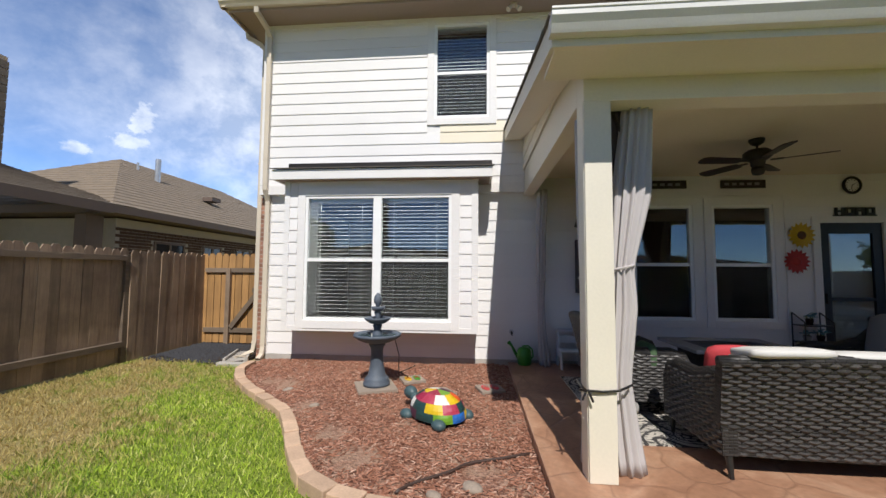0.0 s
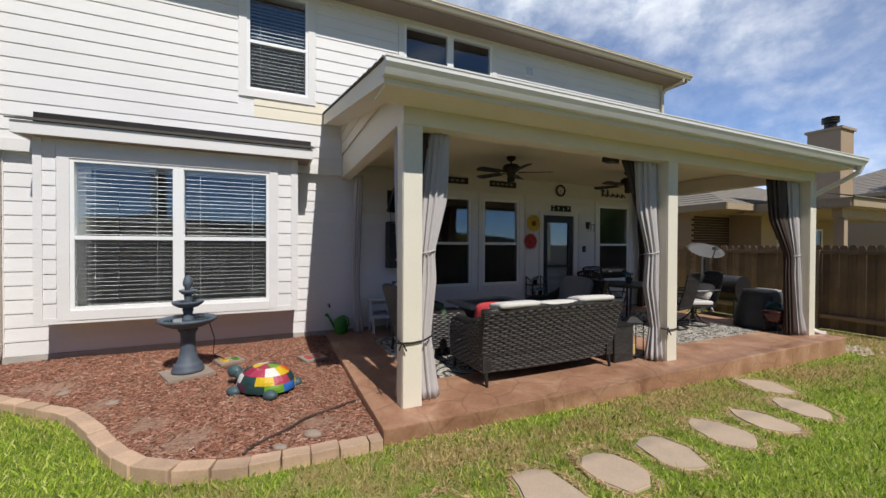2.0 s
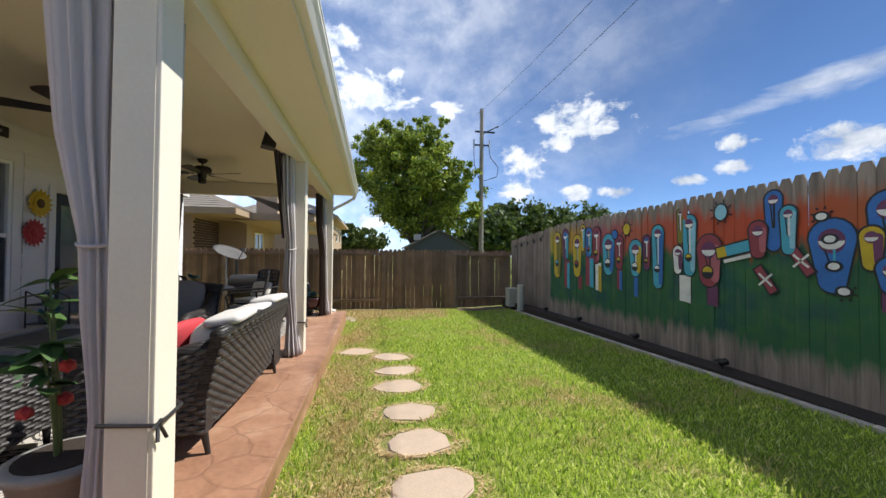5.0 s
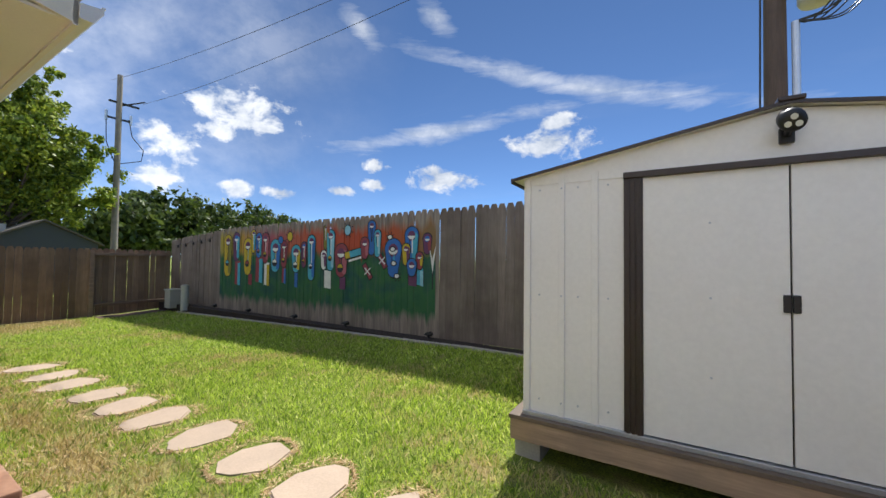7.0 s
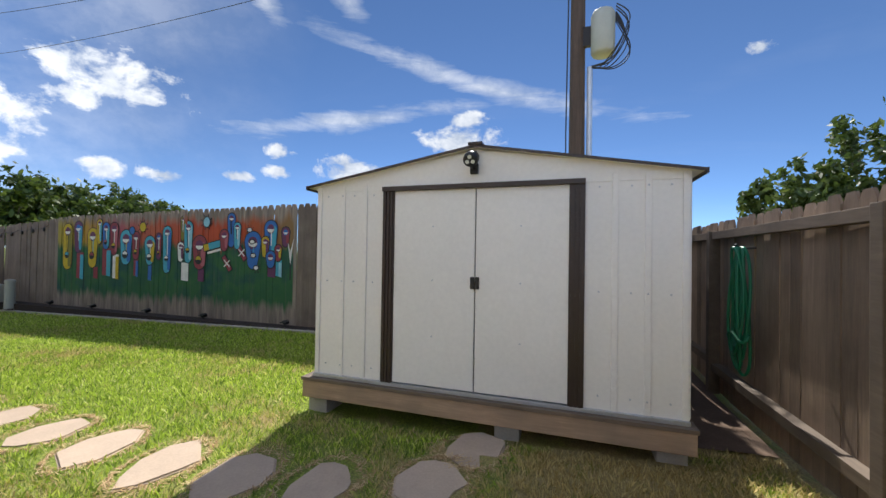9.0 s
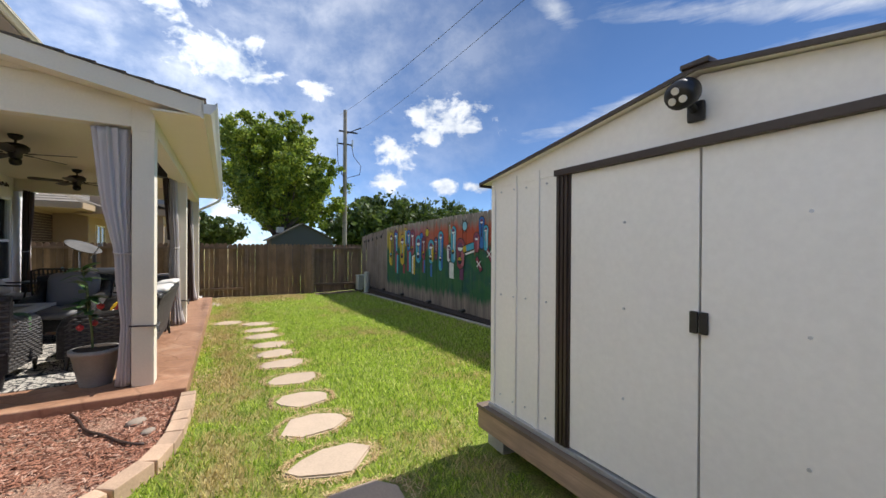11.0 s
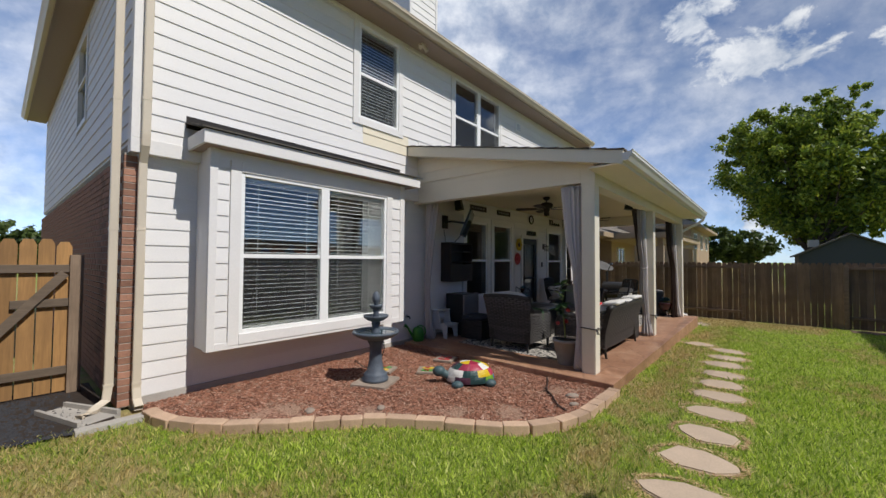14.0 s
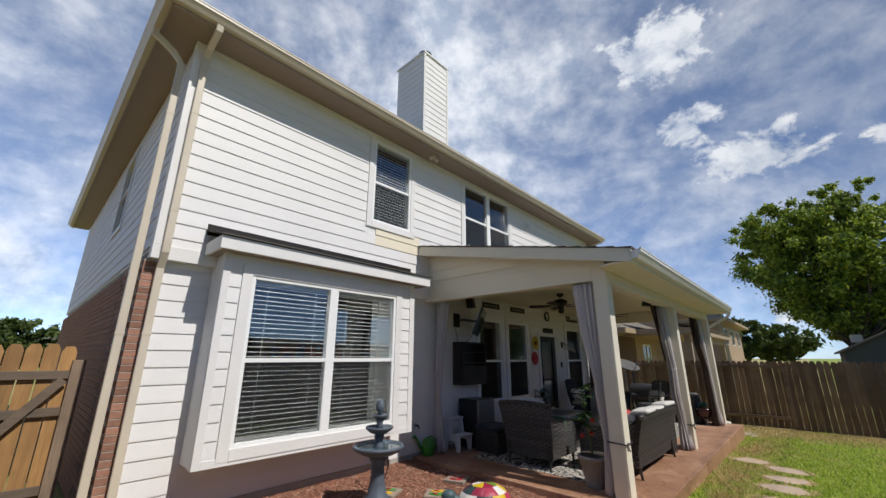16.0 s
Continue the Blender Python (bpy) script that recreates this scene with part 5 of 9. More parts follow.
def wicker_seat(name, w, at, rz, cushions, label, category, back_mat, seat_mat):
    """A deep wicker seat: flared leaning back, rolled arms, skirt, tapered legs, cushions. It faces +y."""
    s = empty(name, at, rz, label=label, category=category)
    h = w / 2
    hb = 0.65 if cushions > 1 else 0.74
    # back: leaning, wider at the top, with a rolled top edge
    bm = bmesh.new()
    rows = []
    for i in range(9):
        f_ = i / 8
        z = 0.14 + hb * f_
        y = -0.36 - 0.15 * f_ ** 1.3
        hw = h - 0.01 + 0.06 * f_
        rows.append((z, y, hw))
    grid = []
    for z, y, hw in rows:
        grid.append([bm.verts.new((-hw + 2 * hw * j / 12, y - 0.02 * math.sin(math.pi * j / 12), z + (0.03 * math.sin(math.pi * j / 12) if z > 0.08 + hb else 0))) for j in range(13)])
    inner = [[bm.verts.new((v.co.x, v.co.y + 0.07, v.co.z)) for v in r] for r in grid]
    for g, flip in ((grid, True), (inner, False)):
        for r0, r1 in zip(g, g[1:]):
            for j in range(12):
                q = (r0[j], r0[j + 1], r1[j + 1], r1[j])
                bm.faces.new(q if flip else q[::-1])
    for j in range(12):
        bm.faces.new((grid[-1][j], grid[-1][j + 1], inner[-1][j + 1], inner[-1][j]))
        bm.faces.new((grid[0][j + 1], grid[0][j], inner[0][j], inner[0][j + 1]))
    for r0, r1, g0, g1 in zip(grid, grid[1:], inner, inner[1:]):
        bm.faces.new((r0[0], r1[0], g1[0], g0[0]))
        bm.faces.new((r1[-1], r0[-1], g0[-1], g1[-1]))
    part("backrest", bm, M["wicker"], s)

    def back_at(u, v):
        sn = math.sin(math.pi * u)
        return ((2 * u - 1) * (h - 0.01 + 0.06 * v), -0.36 - 0.15 * v ** 1.3 - 0.02 * sn, 0.14 + hb * v + 0.03 * sn * max(0, v * 8 - 7)), (0, -0.98, -0.17)
    wv = new("weave", quad_mesh("weave", *weave(back_at, w, hb), M["strand"]))
    wv.parent = s
    part("top_roll", tube(bmesh.new(), [(-h - 0.05 + 2 * (h + 0.05) * j / 12, -0.475 - 0.02 * math.sin(math.pi * j / 12), 0.145 + hb + 0.03 * math.sin(math.pi * j / 12)) for j in range(13)], 0.045, 10), M["wicker"], s, smooth=True)
    for sx in (-1, 1):
        out = [(-0.40, 0.15), (0.36, 0.15), (0.38, 0.45), (0.37, 0.55), (0.30, 0.60), (-0.05, 0.60), (-0.25, 0.66), (-0.40, 0.06 + hb)]
        x = sx * (h - 0.05)
        part("arm", prism(bmesh.new(), out, x - 0.05, x + 0.05, "x"), M["wicker"], s)

        def arm_at(u, v, x=x, sx=sx):
            y = -0.40 + 0.77 * u
            return (x + sx * 0.05, y, 0.15 + v * (float(np.interp(y, (-0.40, -0.25, -0.05, 0.30, 0.37), (0.06 + hb, 0.66, 0.60, 0.60, 0.55))) - 0.15)), (sx, 0, 0)
        wv = new("weave", quad_mesh("weave", *weave(arm_at, 0.77, 0.46), M["strand"]))
        wv.parent = s
        part("arm_roll", tube(bmesh.new(), [(x, -0.42, 0.06 + hb), (x, -0.26, 0.67), (x, -0.05, 0.61), (x, 0.25, 0.61), (x, 0.36, 0.57), (x, 0.40, 0.48), (x, 0.40, 0.15)], 0.055, 10), M["wicker"], s, smooth=True)
        for y in (-0.37, 0.37):
            part("leg", rod(bmesh.new(), (x, y - (0.03 if y < 0 else 0), 0.0), (x, y, 0.16), 0.016, 0.026), M["black"], s)
    part("seat_frame", bbox(-h + 0.1, h - 0.1, -0.36, 0.37, 0.15, 0.32, 0.01), M["wicker"], s)
    part("skirt", prism(bmesh.new(), [(-h + 0.02, 0.15), (-h * 0.5, 0.13), (0, 0.125), (h * 0.5, 0.13), (h - 0.02, 0.15), (h - 0.02, 0.24), (-h + 0.02, 0.24)], -0.375, -0.355, "y"), M["wicker"], s)
    n = cushions
    cw = (w - 0.22) / n
    for k in range(n):
        x0 = -h + 0.11 + k * cw
        part("seat_cushion", soft_box(x0 + 0.004, x0 + cw - 0.004, -0.28, 0.40, 0.32, 0.46, 0.05), seat_mat, s, smooth=True)
        if n > 1:
            lift = (0.012, -0.012, 0.02)[k]
            flap = soft_box(x0 + 0.004, x0 + cw - 0.004, -0.12, 0.13, -0.035, 0.035, 0.034)
            bmesh.ops.transform(flap, matrix=pose(0, -0.40, 0.195 + hb + lift, -7, 0, (3, 0, -2)[k]), verts=flap.verts)
            part("cushion_flap", flap, back_mat, s, smooth=True)
        bm = soft_box(x0 + 0.004, x0 + cw - 0.004, -0.09, 0.09, 0.0, 0.38 if n > 1 else 0.52, 0.07)
        bmesh.ops.transform(bm, matrix=pose(0, -0.255, 0.45, 11, 0, 0), verts=bm.verts)
        part("back_cushion", bm, back_mat, s, smooth=True)
    return s


wicker_seat("sofa", 1.86, (2.58, 3.16, SLAB), 0, 3, "dark wicker three-seat sofa with pale grey cushions", "sofa", M["cushion"], M["cushion"])
wicker_seat("armchair", 0.80, (1.60, 4.22, SLAB + 0.008), -90, 1, "dark wicker armchair with pale cushions on the rug", "armchair", M["cushion"], M["cushion"])
wicker_seat("armchair", 0.86, (3.86, 4.10, SLAB + 0.008), 90, 1, "dark wicker armchair with grey cushions near the door", "armchair", M["cushion_grey"], M["cushion_grey"])

pil = empty("pillow", (1.93, 3.10, SLAB + 0.48), -12, label="red square pillow with a yellow sunflower on the sofa", category="pillow")
bm = soft_box(-0.2, 0.2, -0.055, 0.055, 0.0, 0.38, 0.05)
bmesh.ops.transform(bm, matrix=pose(0, 0, 0, 20, 0, 0), verts=bm.verts)
part("cover", bm, M["red_cloth"], pil, smooth=True)
bm = bmesh.new()
for k in range(14):
    an = 2 * math.pi * k / 14
    box(bm, 0.035, 0.095, -0.004, 0.004, -0.016, 0.016, m=Matrix.Translation((0.06, 0.02, 0.13)) @ pose(0, 0, 0, 20, 0, 0) @ Matrix.Translation((0, 0.075, 0)) @ pose(0, 0, 0, 0, math.degrees(an), 0))
part("sunflower", bm, M["yellow"], pil, "yellow sunflower print")
bm = bmesh.new()
rod(bm, (0.06, 0.06, 0.157), (0.06, 0.075, 0.152), 0.035)
part("flower_centre", bm, M["brown"], pil)
gp = empty("pillow", (1.68, 3.98, SLAB + 0.47), -90, label="green leaf-print pillow on the armchair", category="pillow")
part("cover", soft_box(-0.17, 0.17, -0.05, 0.05, 0.0, 0.22, 0.045), M["green_cloth"], gp, smooth=True)


def fire_table(at):
    s = empty("fire_table", at, 0, label="dark wicker fire-pit table with a grey stone rim", category="table")
    part("body", bbox(-0.42, 0.42, -0.28, 0.28, 0.0, 0.56, 0.012), M["wicker"], s)
    for x0, x1, y0, y1 in ((-0.58, 0.58, -0.43, -0.26), (-0.58, 0.58, 0.26, 0.43), (-0.58, -0.40, -0.258, 0.258), (0.40, 0.58, -0.258, 0.258)):
        part("rim_tile", bbox(x0, x1, y0, y1, 0.56, 0.60, 0.006), M["table_grey"], s)
    part("burner_lid", bbox(-0.398, 0.398, -0.258, 0.258, 0.56, 0.588, 0.006), M["black"], s, "black metal lid")
    return s


fire_table((2.80, 4.52, SLAB + 0.008))

ot = empty("ottoman", (1.72, 5.22, SLAB + 0.008), 0, label="wicker ottoman with a dark navy cushion", category="ottoman")
part("body", bbox(-0.25, 0.25, -0.25, 0.25, 0.0, 0.36, 0.015), M["wicker"], ot)
part("cushion", soft_box(-0.25, 0.25, -0.25, 0.25, 0.36, 0.45, 0.035), M["navy"], ot, smooth=True)
et = empty("side_table", (3.78, 3.02, SLAB), 0, label="small square dark wicker side table", category="side table")
part("body", bbox(-0.17, 0.17, -0.2, 0.2, 0.0, 0.46, 0.012), M["wicker"], et)
part("tabletop", bbox(-0.18, 0.18, -0.21, 0.21, 0.46, 0.48, 0.005), M["black"], et)

for x0, x1, y0, y1 in ((1.10, 4.15, 3.22, 5.25), (5.15, 7.45, 3.12, 5.35)):
    tagged(part("rug", bbox(x0, x1, y0, y1, SLAB + 0.001, SLAB + 0.008), M["rug"]), "pale outdoor rug with black scroll pattern", "rug", group="patio rugs")

fr = empty("mini_fridge", (1.87, 5.74, SLAB), 0, label="black mini fridge with a brushed steel door", category="fridge")
part("body", bbox(-0.25, 0.25, -0.20, 0.24, 0.01, 0.84, 0.008), M["black"], fr)
part("door", bbox(-0.25, 0.25, -0.245, -0.205, 0.03, 0.83, 0.008), M["steel"], fr, "brushed steel door")
part("foot", bbox(-0.22, 0.22, -0.2, 0.2, 0.0, 0.01), M["black"], fr)
part("hinge", bbox(0.17, 0.24, -0.24, -0.17, 0.841, 0.855, 0.003), M["steel"], fr)

st = empty("step_stool", (1.36, 5.80, SLAB), 0, label="white painted wooden two-step stool", category="stool")
for x in (-0.17, 0.15):
    part("side", prism(bmesh.new(), [(-0.20, 0.0), (-0.12, 0.0), (-0.08, 0.16), (0.08, 0.16), (0.10, 0.0), (0.17, 0.0), (0.17, 0.52), (0.02, 0.52), (-0.02, 0.27), (-0.20, 0.27)], x, x + 0.022, "x"), M["white_paint"], st)
part("step", bbox(-0.18, 0.182, -0.22, 0.0, 0.25, 0.275, 0.004), M["white_paint"], st)
part("step", bbox(-0.18, 0.182, 0.0, 0.19, 0.515, 0.54, 0.004), M["white_paint"], st)
part("brace", bbox(-0.148, 0.15, 0.12, 0.14, 0.33, 0.45, 0.003), M["white_paint"], st)

wc = empty("watering_can", (0.70, 5.90, SLAB), 150, label="green plastic watering can", category="watering can")
part("body", lathe(bmesh.new(), [(0.09, 0.0), (0.105, 0.02), (0.11, 0.12), (0.10, 0.22), (0.07, 0.255), (0.05, 0.26)], seg=20), M["can"], wc, smooth=True)
part("spout", tube(bmesh.new(), [(0.08, 0, 0.07), (0.15, 0, 0.16), (0.20, 0, 0.25), (0.23, 0, 0.285)], [0.03, 0.022, 0.017, 0.02], 10), M["can"], wc, smooth=True)
part("handle", tube(bmesh.new(), [(-0.09, 0, 0.08), (-0.14, 0, 0.14), (-0.13, 0, 0.24), (-0.06, 0, 0.29), (0.03, 0, 0.27)], 0.013, 8), M["can"], wc, smooth=True)
part("rose", rod(bmesh.new(), (0.222, 0, 0.275), (0.262, 0, 0.31), 0.018, 0.035, 12), M["can"], wc)

cab = empty("wall_cabinet", (1.90, WL - 0.02, 1.14), 0, label="dark stained open wall cabinet with shelves", category="cabinet")
for x0, x1, y0, y1, z0, z1, nm in ((-0.39, 0.37, -0.03, 0.0, 0, 0.82, "back_panel"), (-0.39, -0.365, -0.27, -0.03, 0, 0.82, "side_panel"), (0.345, 0.37, -0.27, -0.03, 0, 0.82, "side_panel"), (-0.365, 0.345, -0.27, -0.03, 0.0, 0.025, "bottom"), (-0.365, 0.345, -0.27, -0.03, 0.795, 0.82, "top"), (-0.365, 0.345, -0.25, -0.03, 0.40, 0.42, "shelf"), (-0.365, 0.345, -0.25, -0.03, 0.62, 0.64, "shelf"), (-0.365, 0.345, -0.268, -0.25, 0.025, 0.36, "drop_door")):
    part(nm, bbox(x0, x1, y0, y1, z0, z1, 0.003), M["cabinet"], cab)

tv = empty("television", (1.80, 5.56, 2.34), 0, label="black flat television tilted down on a wall arm", category="television")
face = Matrix.Translation((0, 0, 0)) @ Vector((-0.5, 0.8, 0.38)).to_track_quat("Y", "Z").to_matrix().to_4x4()
bm = bbox(-0.46, 0.46, -0.02, 0.02, -0.27, 0.27, 0.006)
bmesh.ops.transform(bm, matrix=face, verts=bm.verts)
part("housing", bm, M["black"], tv)
bm = bbox(-0.445, 0.445, -0.024, -0.0205, -0.25, 0.255)
bmesh.ops.transform(bm, matrix=face, verts=bm.verts)
part("screen", bm, M["screen"], tv)
bm = rod(bmesh.new(), (-0.02, 0.03, 0.02), (-0.20, 0.26, 0.06), 0.022)
rod(bm, (-0.20, 0.26, 0.06), (-0.16, WL - 5.56 - 0.02, 0.06), 0.022)
part("arm", bm, M["black"], tv)
part("wall_plate", bbox(-0.26, -0.08, WL - 5.56 - 0.04, WL - 5.56 - 0.018, -0.08, 0.2, 0.004), M["black"], tv)
part("cable", tube(bmesh.new(), [(-0.05, 0.1, -0.2), (-0.12, 0.3, -0.42), (-0.2, 0.42, -0.38), (-0.22, 0.46, -0.1)], 0.006, 6), M["black"], tv)

for at, rz in (((1.95, 5.90, 2.80), 20), ((3.62, 2.90, 2.74), 200)):
    sp = empty("loudspeaker", at, rz, label="small black wedge loudspeaker under the porch ceiling", category="loudspeaker", group="porch loudspeakers")
    bm = prism(bmesh.new(), [(-0.09, -0.11), (0.06, -0.13), (0.09, 0.10), (-0.03, 0.13)], -0.09, 0.09, "x")
    part("housing", bm, M["black"], sp)
    part("bracket", rod(bmesh.new(), (0, 0.02, 0.05), (0, 0.08, 0.22), 0.012), M["black"], sp)


def ceiling_fan(at, turn):
    f_ = empty("ceiling_fan", at, turn, label="dark bronze five-blade ceiling fan", category="ceiling fan", group="porch ceiling fans")
    part("canopy", lathe(bmesh.new(), [(0.03, -0.07), (0.06, -0.05), (0.075, -0.02), (0.075, 0.0)], seg=20), M["dark_metal"], f_, smooth=True)
    part("downrod", rod(bmesh.new(), (0, 0, -0.14), (0, 0, -0.06), 0.013), M["dark_metal"], f_)
    part("motor", lathe(bmesh.new(), [(0.03, -0.11), (0.10, -0.125), (0.135, -0.155), (0.135, -0.205), (0.10, -0.235), (0.07, -0.25), (0.065, -0.30), (0.045, -0.325), (0.02, -0.33)], seg=24), M["dark_metal"], f_, smooth=True)
    for k in range(5):
        an = 72 * k
        m = pose(0, 0, -0.25, 0, 0, an)
        bm = bbox(0.11, 0.22, -0.02, 0.02, -0.006, 0.006, 0.002)
        bmesh.ops.transform(bm, matrix=m, verts=bm.verts)
        br = part("bracket", bm, M["dark_metal"], f_)
        out = [(0.19, -0.045), (0.25, -0.06), (0.60, -0.075), (0.645, -0.055), (0.66, 0.0), (0.645, 0.055), (0.60, 0.075), (0.25, 0.06), (0.19, 0.045)]
        bm = prism(bmesh.new(), out, -0.004, 0.004)
        bmesh.ops.transform(bm, matrix=m @ pose(0, 0, 0, 12, 0, 0), verts=bm.verts)
        part("blade", bm, M["cabinet"], f_)
    part("light_kit", lathe(bmesh.new(), [(0.02, -0.41), (0.05, -0.40), (0.062, -0.37), (0.062, -0.33), (0.045, -0.32)], seg=20), M["dark_metal"], f_, smooth=True)
    return f_


ceiling_fan((3.12, 4.42, Z_CEIL), 42)
ceiling_fan((5.84, 4.50, Z_CEIL), 38)


def curtain(levels, mat, label, ties=(), pleats=11, seed=0, shade=None):
    """A gathered curtain. levels: (z, x, y, half width, half depth, turn) from top to bottom."""
    s = empty("curtain", (levels[0][1], levels[0][2], levels[-1][0]), 0, label=label, category="curtain", group="porch curtains")
    ox, oy, oz = levels[0][1], levels[0][2], levels[-1][0]
    bm = bmesh.new()
    rng = random.Random(seed)
    ph = [rng.uniform(0, 6.28) for _ in range(4)]
    seg, n = pleats * 6, 30
    zs = [l[0] for l in levels][::-1]
    rings = []
    for i in range(n + 1):
        z = zs[0] + (zs[-1] - zs[0]) * i / n
        v = [float(np.interp(z, zs, [l[k] for l in levels][::-1])) for k in range(1, 6)]
        x, y, hw, hd, tr = v
        ring = []
        for k in range(seg):
            an = 2 * math.pi * k / seg
            pl = 1 + 0.33 * math.sin(pleats * an + ph[0] + 0.25 * math.sin(3 * z + ph[1])) + 0.05 * math.sin(2 * an + 2 * z + ph[2])
            px, py = hw * pl * math.cos(an), hd * pl * math.sin(an)
            c, d = math.cos(radians(tr)), math.sin(radians(tr))
            ring.append(bm.verts.new((x - ox + px * c - py * d, y - oy + px * d + py * c, z - oz + (0.012 * math.sin(pleats * an) if i == 0 else 0))))
        rings.append(ring)
    for a_, b_ in zip(rings, rings[1:]):
        for k in range(seg):
            bm.faces.new((a_[k], a_[(k + 1) % seg], b_[(k + 1) % seg], b_[k]))
    bm.faces.new(rings[0][::-1])
    bm.faces.new(rings[-1])
    part("cloth", bm, mat, s, smooth=True)
    for z in ties:
        x, y, hw, hd, tr = [float(np.interp(z, zs, [l[k] for l in levels][::-1])) for k in range(1, 6)]
        bm = bmesh.new()
        tube(bm, [(x - ox + (hw + 0.012) * 1.12 * math.cos(a2), y - oy + (hd + 0.012) * 1.12 * math.sin(a2), z - oz + 0.02 * math.cos(a2)) for a2 in [2 * math.pi * k / 20 for k in range(21)]], 0.009, 6)
        part("tie", bm, M["curtain"] if z > 1 else M["black"], s)
    return s


ZT = Z_BEAM + 0.02
GREY = "grey outdoor curtain gathered and tied to the porch column"
curtain([(ZT, 1.16, 2.80, 0.085, 0.06, 0), (2.0, 1.10, 2.79, 0.105, 0.06, 0), (1.48, 1.02, 2.78, 0.062, 0.05, 0), (1.2, 1.02, 2.78, 0.08, 0.055, 0), (0.68, 0.98, 2.78, 0.07, 0.05, 0), (0.3, 1.01, 2.78, 0.09, 0.06, 0), (SLAB + 0.01, 1.03, 2.77, 0.10, 0.07, 0)], M["curtain"], GREY, (1.48,), seed=1)
curtain([(ZT, 0.82, 2.97, 0.05, 0.12, 0), (1.9, 0.81, 2.93, 0.045, 0.085, 0), (1.42, 0.80, 2.87, 0.04, 0.05, 0), (1.1, 0.80, 2.86, 0.04, 0.05, 0), (0.68, 0.80, 2.84, 0.035, 0.035, 0), (0.3, 0.79, 2.85, 0.04, 0.045, 0), (SLAB + 0.01, 0.79, 2.86, 0.045, 0.055, 0)], M["curtain"], GREY, (1.42,), seed=2)
curtain([(ZT, 4.14, 2.80, 0.16, 0.06, 0), (2.0, 4.16, 2.79, 0.14, 0.06, 0), (1.46, 4.24, 2.77, 0.08, 0.05, 0), (1.0, 4.24, 2.78, 0.11, 0.06, 0), (0.50, 4.28, 2.75, 0.07, 0.05, 0), (SLAB + 0.01, 4.26, 2.72, 0.13, 0.09, 0)], M["curtain"], GREY, (1.46,), seed=3)
curtain([(ZT, 4.53, 2.80, 0.05, 0.05, 0), (1.46, 4.52, 2.79, 0.04, 0.04, 0), (0.50, 4.50, 2.77, 0.04, 0.04, 0), (SLAB + 0.01, 4.54, 2.75, 0.07, 0.06, 0)], M["curtain"], GREY, (), pleats=7, seed=4)
curtain([(ZT, 7.30, 2.82, 0.22, 0.05, 0), (2.0, 7.34, 2.81, 0.18, 0.05, 0), (1.4, 7.60, 2.78, 0.06, 0.05, 0), (1.1, 7.62, 2.78, 0.09, 0.05, 0), (SLAB + 0.01, 7.66, 2.77, 0.10, 0.06, 0)], M["curtain_dark"], "dark brown side of an outdoor curtain by the end column", (), seed=5)
curtain([(ZT, 7.68, 2.80, 0.17, 0.06, 0), (2.0, 7.70, 2.79, 0.15, 0.06, 0), (1.4, 7.78, 2.77, 0.07, 0.05, 0), (1.0, 7.80, 2.77, 0.10, 0.06, 0), (0.45, 7.82, 2.75, 0.07, 0.05, 0), (SLAB + 0.01, 7.84, 2.73, 0.12, 0.08, 0)], M["curtain"], GREY, (1.4,), seed=6)
curtain([(ZT + 0.04, 0.98, 5.80, 0.06, 0.12, 0), (2.0, 0.96, 5.84, 0.055, 0.085, 0), (1.30, 0.96, 5.90, 0.05, 0.05, 0), (1.0, 0.96, 5.91, 0.04, 0.04, 0), (0.55, 0.97, 5.90, 0.05, 0.05, 0), (SLAB + 0.01, 1.0, 5.87, 0.07, 0.09, 0)], M["curtain"], "grey outdoor curtain gathered against the house wall", (1.30,), pleats=8, seed=7)
curtain([(ZT + 0.04, 7.98, 5.85, 0.16, 0.06, 0), (2.0, 8.0, 5.88, 0.12, 0.06, 0), (1.35, 8.08, 5.93, 0.06, 0.05, 0), (SLAB + 0.01, 8.06, 5.9, 0.12, 0.08, 0)], M["curtain_dark"], "dark brown outdoor curtain gathered against the house wall", (1.35,), seed=8)
LINING = "dark brown lining bunched at the top of an outdoor curtain"
curtain([(ZT, 1.05, 2.86, 0.15, 0.04, 0), (2.52, 1.07, 2.86, 0.10, 0.04, 0), (2.2, 1.06, 2.86, 0.05, 0.03, 0), (1.6, 1.03, 2.85, 0.02, 0.02, 0)], M["curtain_dark"], LINING, seed=9)
curtain([(ZT, 4.08, 2.87, 0.24, 0.04, 0), (2.45, 4.12, 2.87, 0.18, 0.04, 0), (1.6, 4.22, 2.84, 0.04, 0.03, 0)], M["curtain_dark"], LINING, seed=10)
# ties round the columns
for x in (0.72, 4.30):
    z = 0.66 if x < 1 else 0.47
    bm = tube(bmesh.new(), [(x - 0.03, 2.58, z), (x + 0.09, 2.585, z - 0.008), (x + 0.20, 2.585, z + 0.004), (x + 0.32, 2.70, z + 0.01)], 0.009, 6)
    tube(bm, [(x - 0.03, 2.58, z), (x - 0.02, 2.80, z + 0.01)], 0.009, 6)
    tube(bm, [(x - 0.02, 2.575, z), (x - 0.05, 2.55, z + 0.03), (x - 0.075, 2.56, z + 0.01), (x - 0.03, 2.57, z)], 0.008, 6)
    tube(bm, [(x - 0.02, 2.575, z), (x - 0.05, 2.56, z - 0.06)], 0.008, 6)
    tube(bm, [(x - 0.01, 2.575, z), (x + 0.02, 2.56, z - 0.07)], 0.008, 6)
    tagged(part("curtain_tie", bm, M["black"]), "black cord tied in a bow round the column", "curtain tie", group="curtain ties")
